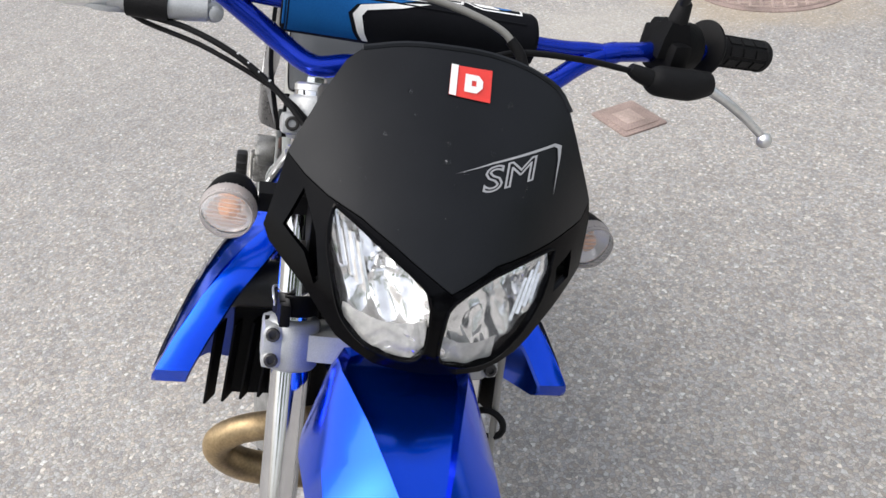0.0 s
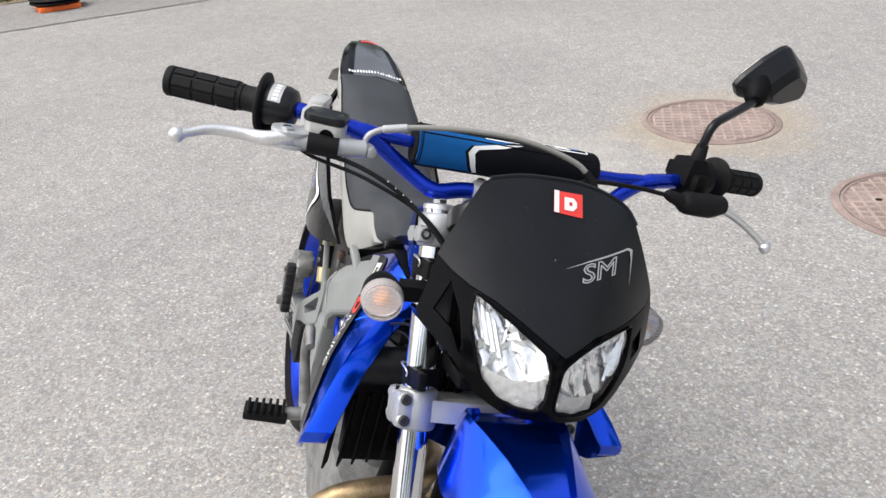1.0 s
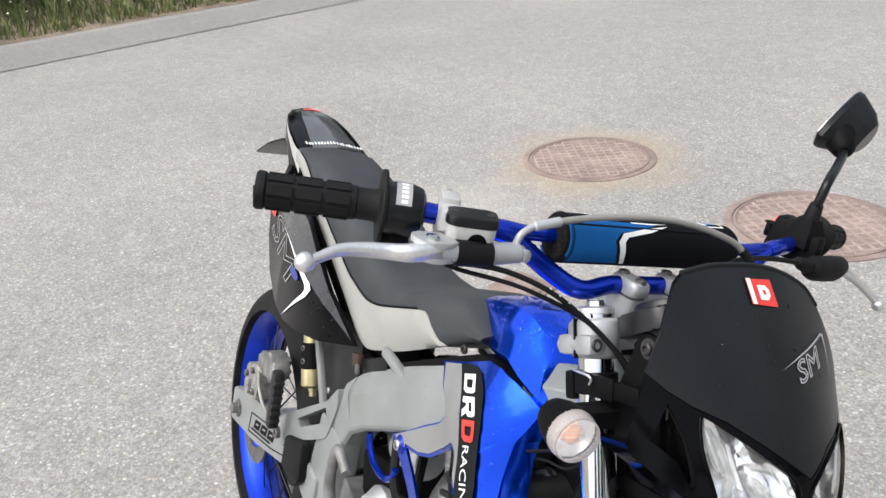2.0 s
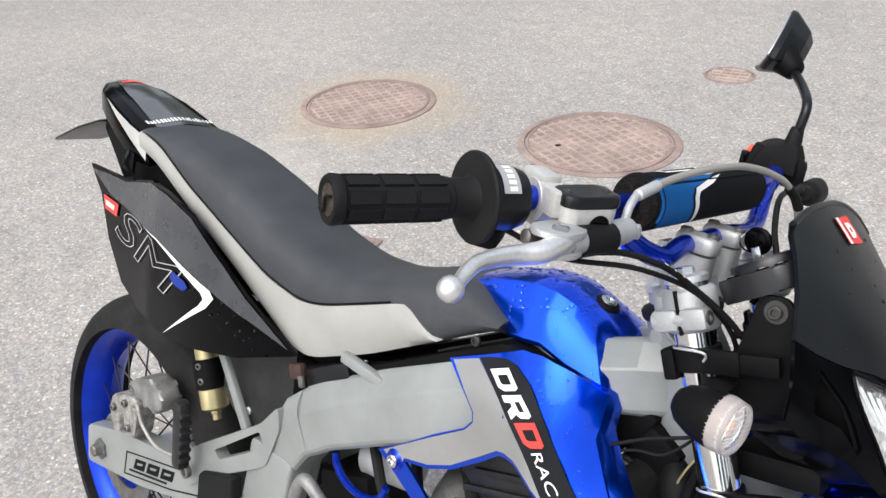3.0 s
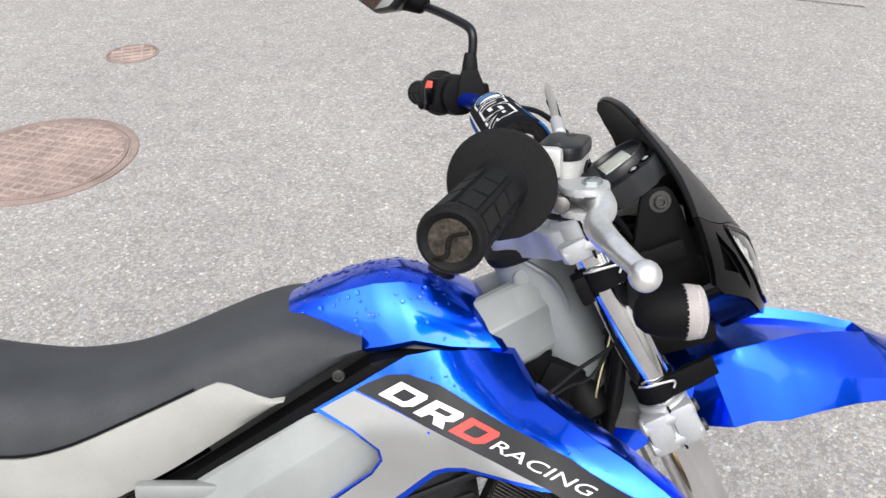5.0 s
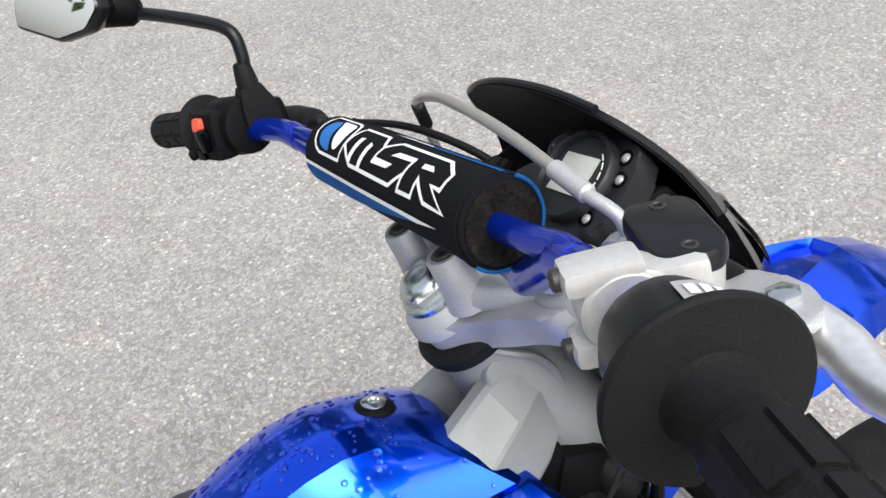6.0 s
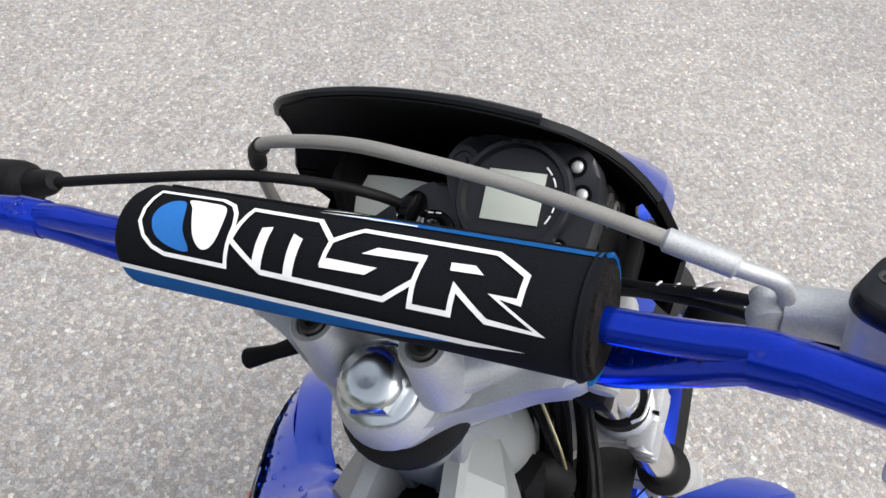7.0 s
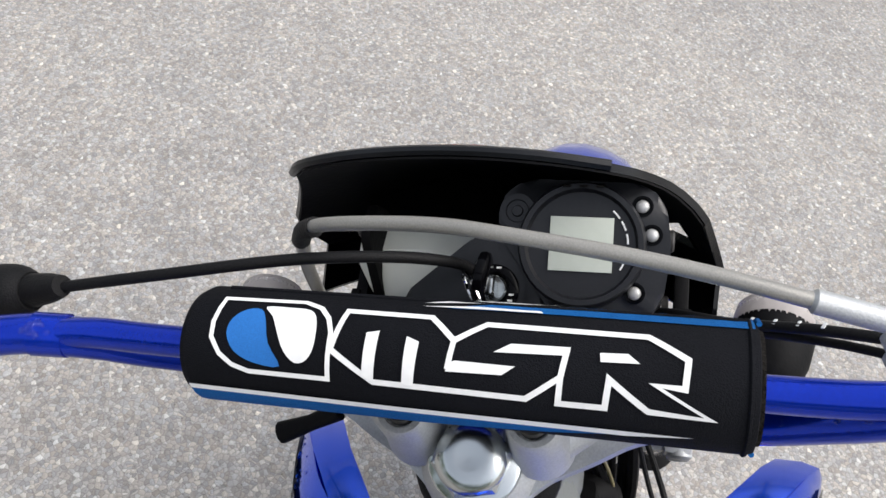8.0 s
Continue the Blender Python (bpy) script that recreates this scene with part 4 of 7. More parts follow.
def seat():
    xs = [-0.56 + 0.0188 * k for k in range(41)]
    rings, left, right = [], [], []
    for x in xs:
        w, zt, zs, zb = soft(x, WID), soft(x, TOP), soft(x, SEAM), soft(x, BOT)
        zs = min(zs, zt - 0.003)
        dz = zt - zs
        arc = [(-w, zs), (-w * 0.985, zs + dz * 0.3), (-w * 0.93, zs + dz * 0.62), (-w * 0.8, zs + dz * 0.88), (-w * 0.55, zt), (0, zt + 0.004), (w * 0.55, zt), (w * 0.8, zs + dz * 0.88), (w * 0.93, zs + dz * 0.62), (w * 0.985, zs + dz * 0.3), (w, zs), (w * 0.8, zs - 0.01), (-w * 0.8, zs - 0.01)]
        rings.append([Vector((x, y, z)) for y, z in arc])
    st = part("seat", loft(rings), M["vinyl"], bike, "long dark grey vinyl seat with pale grey sides", 50)
    for s in (-1, 1):
        for lo, hi, mat, nm in ((0, 36.15, "vinyl_grey", "seat_side"), (32.8, 40, "vinyl", "seat_nose_side")):
            rr = []
            steps = 60 if lo == 0 else 9
            for k in range(steps + 1):
                f = lo + (hi - lo) * k / steps
                x = -0.56 + 0.0188 * f
                w, zt, zs, zb = soft(x, WID) - (0 if lo == 0 else 0.0022), soft(x, TOP), soft(x, SEAM), soft(x, BOT)
                zs = min(zs, zt - 0.003) + 0.0015
                zb = min(zb, zs - 0.004)
                # the pale side ends in a slanting tip
                if lo == 0 and x > 0.062:
                    g = min(1.0, (x - 0.062) / 0.056)
                    zs = zb + (zs - zb) * max(0.03, 1 - g ** 1.5)
                rr.append([Vector((x, s * (w + 0.0018), zs)), Vector((x, s * (w + 0.004), zs * 0.7 + zb * 0.3)), Vector((x, s * (w + 0.001), zs * 0.25 + zb * 0.75)), Vector((x, s * (w - 0.006), zb)), Vector((x, s * (w - 0.03), zb + 0.002)), Vector((x, s * (w - 0.03), zs))])
            part(nm, loft(rr), M[mat], st, "pale grey vinyl seat side" if lo == 0 else "", 50)
        seam_pts = [(x, s * (soft(x, WID) + 0.001), min(soft(x, SEAM), soft(x, TOP) - 0.003) + 0.004) for x in xs[1:33]]
        part("seat_piping", tube(seam_pts, 0.0012, 6, 1), M["black"], st)


seat()


# ---- tail and side panels
TY = 0.008


def tail():
    rows = [(-0.545, 0.946, 0.073, 0.055), (-0.60, 0.958, 0.073, 0.068), (-0.66, 0.972, 0.068, 0.062), (-0.72, 0.982, 0.058, 0.052), (-0.765, 0.984, 0.045, 0.045), (-0.80, 0.978, 0.028, 0.035), (-0.812, 0.968, 0.014, 0.025)]
    rings = []
    for x, z, w, d in rows:
        rings.append([Vector((x, TY + y, zz)) for y, zz in ((-w, z - d), (-w * 1.03, z - d * 0.35), (-w, z - 0.010), (-w * 0.82, z), (0, z + 0.006), (w * 0.82, z), (w, z - 0.010), (w * 1.03, z - d * 0.35), (w, z - d), (0, z - d * 0.7))])
    t = part("tail_fairing", loft(rings), M["gloss"], bike, "gloss black pointed tail fairing with silver stripes", 30)

    def top(u, v):
        z = lerp(-u, [(-r[0], r[1]) for r in rows])
        return (u, TY + v, z + 0.006 - 0.006 * min(1, abs(v) / 0.05) + 0.0005)

    for s in (-1, 1):
        side = lambda u, v: (u, TY + s * (lerp(-u, [(-r[0], r[2]) for r in rows]) * 1.03 + 0.001), v)
        pts = [(-0.548, 0.900), (-0.60, 0.924), (-0.712, 0.970), (-0.60, 0.947), (-0.548, 0.937)]
        pts = pts if s > 0 else pts[::-1]
        part("side_stripe", skin([pts], side, 0.0, 0.03, 0.0012), M["alu_dark"], t)
    part("upper_panel", skin([[(-0.56, -0.052), (-0.56, 0.052), (-0.70, 0.035), (-0.765, 0.02), (-0.765, -0.02), (-0.70, -0.035)]], lambda u, v: top(u, v), 0.0, 0.03, 0.0015), M["tail_sheen"], t, "glossy top panel, its grey lifted for sky sheen")
    # worn white lettering across the tail, no longer legible
    r = random.Random(12)
    for k in range(19):
        y, w, h = -0.062 + 0.0064 * k, r.uniform(0.0035, 0.0055), r.uniform(0.009, 0.013)
        part("print_bar", skin([[(-0.573, y), (-0.573, y + w), (-0.573 - h, y + w - 0.0005), (-0.573 - h, y + 0.0005)]], top, 0.0, 0.02, 0.0024), M["white"], t)
    part("tail_decal", skin([[(-0.745, -0.018), (-0.745, 0.022), (-0.76, 0.02), (-0.757, -0.016)]], top, 0.0, 0.02, 0.0024), M["red"], t, "small red sticker")
    for s in (-1, 1):
        part("grab_knob", loft([[Vector((-0.60 + a * 0.022 + k * 0.012, TY + s * (0.076 + k * 0.008), 0.893 + b * 0.012 - k * 0.01)) for a, b in ((-1, 0), (-0.6, 0.8), (0.6, 0.8), (1, 0), (0.5, -0.9), (-0.5, -0.9))] for k in range(3)]), M["gloss"], t)
    part("tail_light", box((-0.79, TY, 0.945), (0.03, 0.05, 0.022), (0, 20, 0), 0.006), M["taillight"], t, "red tail lamp")
    bm = prism(rounded([(-0.952, -0.05), (-0.83, -0.06), (-0.76, -0.05), (-0.76, 0.05), (-0.83, 0.06), (-0.952, 0.05)], 0.012), 0, 0.004, fn=lambda x, y, w: (x, TY + y, 0.905 + (x + 0.79) * 0.42 + w), bev=0.001)
    part("plate_holder", bm, M["satin"], bike, "grey plate holder under the tail")
    bm = loft([[Vector((x, TY + y, z)) for y, z in ((-w, a), (-w, b), (w, b), (w, a))] for x, a, b, w in ((-0.78, 0.90, 0.945, 0.03), (-0.66, 0.83, 0.93, 0.05), (-0.45, 0.80, 0.90, 0.055), (-0.3, 0.76, 0.84, 0.05))])
    part("rear_mudguard", bm, M["black"], bike, "black plastic inner mudguard")


tail()


def panel_y(u, v):
    return 0.098 + 0.018 * math.exp(-((u + 0.29) / 0.16) ** 2) - 0.03 * max(0, (-u - 0.45)) / 0.25 + 0.010 * max(-1, min(1, (0.80 - v) / 0.06)) * 0.5 - 0.012 * max(0, (u + 0.2)) / 0.1


def side_panel(s):
    f = (lambda u, v: (u, -panel_y(u, v), v)) if s < 0 else (lambda u, v: (-u, panel_y(-u, v), v))
    m = (lambda p: p) if s < 0 else (lambda p: [(-a, b) for a, b in p][::-1])
    out = [(-0.757, 0.842), (-0.73, 0.825), (-0.696, 0.806), (-0.64, 0.74), (-0.575, 0.684), (-0.50, 0.668), (-0.386, 0.667), (-0.29, 0.688), (-0.196, 0.715), (-0.10, 0.754), (-0.147, 0.778), (-0.245, 0.832), (-0.34, 0.876), (-0.42, 0.887), (-0.48, 0.888), (-0.54, 0.872), (-0.591, 0.858), (-0.66, 0.852)]
    p = part("side_panel", skin([m(out)], f, 0.006, 0.03), M["gloss"], bike, "gloss black rear side panel with silver line graphic")
    part("panel_upper", skin([m([(-0.745, 0.836), (-0.65, 0.815), (-0.563, 0.813), (-0.354, 0.799), (-0.255, 0.785), (-0.185, 0.774), (-0.112, 0.758), (-0.147, 0.776), (-0.245, 0.829), (-0.34, 0.872), (-0.42, 0.883), (-0.48, 0.884), (-0.54, 0.868), (-0.591, 0.854), (-0.66, 0.848)])], f, 0.0, 0.03, 0.0012), M["panel_grey"], p, "glossy grey-black upper panel face")
    # silver line running back along the crease and hooking down
    line = m([(-0.50, 0.8085), (-0.44, 0.8085), (-0.354, 0.798), (-0.268, 0.787), (-0.258, 0.779), (-0.272, 0.760), (-0.387, 0.673), (-0.290, 0.757), (-0.281, 0.770), (-0.288, 0.7765), (-0.354, 0.791), (-0.44, 0.8065)])
    part("silver_line", skin([line], f, 0.0, 0.03, 0.0022), M["white"], p)
    t0 = Vector((-0.622, 0.762)) if s < 0 else Vector((0.352, 0.735))
    d = Vector((1.0, -0.11)) if s < 0 else Vector((1.0, 0.11))

    def txt(x, y):
        return f(t0.x + x, t0.y + d.y * x + y)

    part("letters", letters("SM", 0.084, txt, 0.35 if s < 0 else 0.0, 0.0022, outline=0.0006, width=2.35), M["silver_print"], p, "large silver outlined letters")
    q0 = [(-0.378, 0.768), (-0.371, 0.780), (-0.335, 0.778), (-0.322, 0.772), (-0.334, 0.763), (-0.362, 0.762)]
    part("blue_tag", skin([m(q0)], f, 0.0, 0.03, 0.0026), M["blue"], p)
    part("red_tag", skin([m([(-0.678, 0.808), (-0.608, 0.810), (-0.610, 0.788), (-0.664, 0.786)])], f, 0.0, 0.03, 0.0024), M["red"], p, "small red and white sticker")
    part("red_tag_print", skin([m([(-0.665, 0.802), (-0.622, 0.803), (-0.624, 0.795), (-0.658, 0.794)])], f, 0.0, 0.03, 0.0034), M["white"], p)


side_panel(-1)
side_panel(1)


# ---- tank cover
TANK = [  # along the cover: crease, foot, middle of the top (x, y, z each)
    ((0.124, 0.032, 0.935), (0.128, 0.035, 0.931), (0.120, 0, 0.938)), ((0.150, 0.035, 0.9455), (0.160, 0.048, 0.919), (0.150, 0, 0.950)), ((0.180, 0.037, 0.9545), (0.195, 0.061, 0.903), (0.180, 0, 0.960)),
    ((0.205, 0.0375, 0.9595), (0.215, 0.065, 0.906), (0.205, 0, 0.966)), ((0.230, 0.037, 0.960), (0.240, 0.067, 0.911), (0.230, 0, 0.967)), ((0.255, 0.036, 0.954), (0.275, 0.070, 0.904), (0.256, 0, 0.9595)),
    ((0.279, 0.035, 0.945), (0.320, 0.072, 0.901), (0.284, 0, 0.9475)), ((0.300, 0.031, 0.936), (0.326, 0.067, 0.899), (0.308, 0, 0.934))]


def tank_at(f, t):
    """A place on the right side of the cover: f along its stations, t from the middle of the top (-1) over the crease (0) to the foot (1)."""
    i = min(int(f), len(TANK) - 2)
    rows = [Vector(a).lerp(Vector(b), f - i) for a, b in zip(TANK[i], TANK[i + 1])]
    p = rows[0].lerp(rows[1], t) if t >= 0 else rows[0].lerp(rows[2], -t)
    if t < 0:  # the top is flattened towards the middle
        p.z = rows[2].z + (rows[0].z - rows[2].z) * (1 + t) ** 1.5
    bulge = 0.0035 * math.sin(math.pi * abs(t)) * (1.0 if t >= 0 else 0.5)
    return p + Vector((0, bulge * (0.8 if t >= 0 else 0.0), bulge * (0.55 if t >= 0 else 1.0)))


def tank():
    rings = []
    for k in range(29):
        f = k / 4
        half = [tank_at(f, t) for t in (-1, -0.75, -0.5, -0.25, 0, 0.25, 0.5, 0.75, 0.96)] + [tank_at(f, 1) + Vector((0, -0.003, -0.003)), tank_at(f, 0.92) + Vector((0, -0.02, -0.002))]
        rings.append([Vector((p.x, -p.y, p.z)) for p in half[::-1]] + half[1:])
    t = part("tank_cover", loft(rings), M["blue"], bike, "metallic blue faceted tank cover with raindrops", 20)
    c = Vector((0.268, 0.003, 0.9535))
    ax = Vector((0.3, 0, 1))
    part("cover_grommet", lathe(c, ax, [(-0.006, 0.0155), (0.0, 0.0148), (0.0032, 0.0128), (0.0045, 0.0095)], 24), M["black"], t)
    part("cover_bolt", lathe(c, ax, [(0.002, 0.0092), (0.0052, 0.0088), (0.0062, 0.0072), (0.0064, 0.0044), (0.0048, 0.0038), (0.0048, 0)], 20), M["zinc"], t, "steel cover bolt in a rubber grommet")


tank()


# ---- radiator shrouds
BAND_Z = [(0.10, 0.874), (0.16, 0.882), (0.21, 0.888), (0.26, 0.885), (0.288, 0.871), (0.314, 0.859), (0.34, 0.849), (0.365, 0.839), (0.389, 0.828), (0.43, 0.803), (0.48, 0.772)]
BAND_Y = [(0.06, 0.070), (0.14, 0.074), (0.214, 0.084), (0.26, 0.1), (0.288, 0.113), (0.314, 0.13), (0.34, 0.145), (0.365, 0.16), (0.389, 0.172), (0.43, 0.190), (0.48, 0.208)]
BAND_SLOPE = [(0.2, 0.35), (0.27, 0.7), (0.31, 1.3), (0.34, 1.9), (0.37, 1.4), (0.415, 0.9), (0.463, 0.5)]


def shy(u, v):
    """How far the shroud stands out: it leans out below its top edge, less so below the stripe."""
    d = soft(u, BAND_Z) - v
    return soft(u, BAND_Y) + (lerp(u, [(0.34, 0.62), (0.40, 0.3), (0.46, 0.15)]) * min(d, 0.038) if d > 0 else soft(u, BAND_SLOPE) * d)


def lower(p):
    return [(u, v + lerp(u, [(0.15, 0.003), (0.19, 0.006), (0.227, 0.01), (0.264, 0.015), (0.32, 0.03), (0.38, 0.03), (0.5, 0.015)])) for u, v in p]


def shroud(s):
    f = (lambda u, v: (u, -shy(u, v), v)) if s < 0 else (lambda u, v: (-u, shy(-u, v), v))
    m = (lambda p: p) if s < 0 else (lambda p: [(-a, b) for a, b in p][::-1])
    lead = [(0.329, 0.896), (0.336, 0.884), (0.345, 0.870), (0.366, 0.8595), (0.415, 0.833), (0.450, 0.807), (0.469, 0.786), (0.464, 0.768)]
    out = [(0.146, 0.860), (0.19, 0.882), (0.232, 0.905), (0.258, 0.9095), (0.285, 0.907), (0.308, 0.902)] + lead + lower([(0.42, 0.70), (0.33, 0.655), (0.26, 0.60), (0.215, 0.615), (0.15, 0.665)]) + [(0.068, 0.706), (0.10, 0.729), (0.151, 0.771), (0.194, 0.803), (0.204, 0.817), (0.202, 0.826), (0.179, 0.846)]
    win = [(0.113, 0.714), (0.152, 0.727), (0.188, 0.748), (0.227, 0.782), (0.254, 0.808), (0.265, 0.813), (0.278, 0.816), (0.317, 0.815), (0.359, 0.813), (0.348, 0.80), (0.32, 0.772), (0.286, 0.739), (0.24, 0.69), (0.21, 0.662), (0.17, 0.684)]
    sh = part("radiator_shroud", skin([m(out), m(win)], f, 0.004, 0.016), M["blue"], bike, "metallic blue radiator shroud with silver and black graphics")
    # silver rear field
    sil = [(0.153, 0.861), (0.184, 0.8755), (0.234, 0.857), (0.290, 0.835), (0.342, 0.8165), (0.317, 0.819), (0.278, 0.820), (0.263, 0.817), (0.251, 0.812), (0.224, 0.7865), (0.185, 0.752), (0.15, 0.7315), (0.113, 0.719), (0.108, 0.70), (0.078, 0.711), (0.153, 0.7695), (0.196, 0.802), (0.2065, 0.8165), (0.2045, 0.8275), (0.181, 0.8475)]
    part("silver_field", skin([m(sil)], f, 0.0, 0.016, 0.0010), M["silver"], sh, "silver-grey graphic field")
    low = lower([(0.356, 0.776), (0.372, 0.770), (0.395, 0.757), (0.43, 0.738), (0.40, 0.706), (0.335, 0.665), (0.262, 0.612), (0.225, 0.628), (0.245, 0.665), (0.292, 0.714)])
    part("silver_lower", skin([m(low)], f, 0.0, 0.016, 0.0010), M["silver"], sh)
    band = [(0.185, 0.8765), (0.194, 0.881), (0.216, 0.8895), (0.233, 0.8905), (0.26, 0.884), (0.288, 0.870), (0.315, 0.858), (0.365, 0.8385), (0.414, 0.8125), (0.446, 0.792), (0.458, 0.778), (0.43, 0.765), (0.391, 0.791), (0.366, 0.8045), (0.342, 0.8165), (0.290, 0.8355), (0.234, 0.8575)]
    part("black_band", skin([m(band)], f, 0.0, 0.012, 0.0018), M["satin"], sh, "black slanting stripe")
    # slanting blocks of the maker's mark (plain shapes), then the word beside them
    flip = 1 if s < 0 else -1
    o = Vector((0.2066, 0.883)) if s < 0 else Vector((-0.40, 0.803))

    def run(dx, dz):
        d = Vector((dx, flip * dz)).normalized()
        n = Vector((-d.y, d.x))

        def at(a, b):
            q = o + d * a + n * b
            return (q.x, q.y)
        return at

    at, at_mark = run(0.94, -0.34), run(0.9305, -0.3653)
    H = 0.0176

    def block(a, loops, mat, name):
        """Outlines in the block's own upright space, sheared to the slant of the mark."""
        part(name, skin([[at_mark(a + x + 0.9 * y, y - 0.009) for x, y in loop] for loop in loops], f, 0.0, 0.02, 0.0026), mat, sh)

    ring = [(0, 0), (0.0225, 0), (0.0275, 0.0045), (0.0275, H - 0.003), (0.0245, H), (0.0, H)]
    gap = [(0.0078, 0.0042), (0.0185, 0.0042), (0.0200, 0.0062), (0.0200, H - 0.0042), (0.0078, H - 0.0042)]
    legs = [(0, 0), (0.0078, 0), (0.0088, 0.0052), (0.0128, 0.0052), (0.0186, -0.0006), (0.0278, -0.0006), (0.0222, 0.0056), (0.0268, 0.0078), (0.0272, H - 0.003), (0.0245, H), (0.0, H)]
    slit = [(0.0078, 0.0092), (0.0186, 0.0092), (0.0198, 0.0104), (0.0198, H - 0.0042), (0.0078, H - 0.0042)]
    block(0.0028, [ring, gap], M["white"], "mark_block")
    block(0.0352, [legs, slit], M["white"], "mark_block")
    block(0.0668, [ring, gap], M["red"], "mark_block_red")
    word = letters("RACING", 0.0132, lambda x, y: f(*at(0.1005 + x, y - 0.0086)), 0.5, 0.0026, width=1.70)
    part("word", word, M["white"], sh, "white printed word")
    bm = lathe(f(0.099, 0.7085) if s < 0 else f(-0.099, 0.7085), (0, s, 0), [(-0.004, 0.014), (0.001, 0.0135), (0.003, 0.011)], 20)
    part("shroud_washer", bm, M["bar_blue"], sh)
    part("shroud_bolt", bolt((0.099, s * (shy(0.099, 0.7085) + 0.002), 0.7085), (0, s, 0), 0.008, 0.006), M["chrome"], sh)
    # edge lip that folds in behind the leading edge
    rr = []
    for u, v in [(0.308, 0.902)] + lead:
        y = s * shy(u, v)
        rr.append([Vector((u, y, v)), Vector((u + 0.003, y - s * 0.012, v + 0.002)), Vector((u + 0.003, y - s * 0.030, v + 0.002)), Vector((u, y - s * 0.031, v - 0.002)), Vector((u - 0.003, y - s * 0.004, v - 0.004))])
    part("shroud_lip", loft(rr), M["blue"], sh, "", 25)


shroud(-1)
shroud(1)


# ---- radiator behind the shrouds
def radiator():
    for s in (-1, 1):
        c = Vector((0.372, s * 0.092, 0.752))
        bm = box(c, (0.026, 0.085, 0.135), (0, -10, 0), 0.004)
        rad = part("radiator", bm, M["black"], bike, "black radiator with louvres and a grey top tank")
        if s < 0:
            part("top_tank", rod((0.370, s * 0.025, 0.817), (0.365, s * 0.156, 0.810), 0.0245, 20, 0.006), M["dark_tank"], rad, "dark grey radiator tank")
        for k in range(6):
            y = s * (0.06 + 0.018 * k)
            part("louvre", box((0.392, y, 0.748 - 0.004 * k), (0.022, 0.003, 0.095), (0, -10, s * 25), 0.001), M["black"], rad)
        part("core_back", box((0.344, s * 0.063, 0.747), (0.085, 0.005, 0.14), (0, 24, 0), 0.001), M["black"], rad)
        for k in range(36):
            part("fin", box((0.318 + 0.00146 * k, s * 0.072, 0.69 + 0.00325 * k), (0.075, 0.012, 0.0013), (0, 35, 0), 0), M["core"], rad)
        if s < 0:
            screw = part("bleed_screw", lathe((0.356, s * 0.064, 0.826), (0.05, -0.75, 0.65), [(0, 0.016), (0.004, 0.016), (0.005, 0.0145), (0.005, 0.012), (0.0035, 0.0118), (0.0035, 0)], 24), M["dark_tank"], rad, "dark spout with a steel nut")
            part("spout_nut", lathe((0.3563, s * 0.0668, 0.829), (0.05, -0.75, 0.65), [(0, 0.0105), (0.006, 0.0105), (0.0075, 0.009), (0.0075, 0.004), (0.004, 0.0035), (0.004, 0)], 6), M["steel"], screw)
        part("fin_clip", prism(rounded([(0.345, 0.775), (0.375, 0.78), (0.385, 0.755), (0.36, 0.75)], 0.008), s * 0.088, s * 0.094, "y", 0.002), M["alu"], rad)


radiator()
# added black box: darkens the open gap behind the head, no known part
part("gap_filler_box", box((0.366, -0.016, 0.825), (0.045, 0.070, 0.10), (0, 25, 0), 0.012), M["black"], bike, "added black box that darkens the gap behind the steering head")


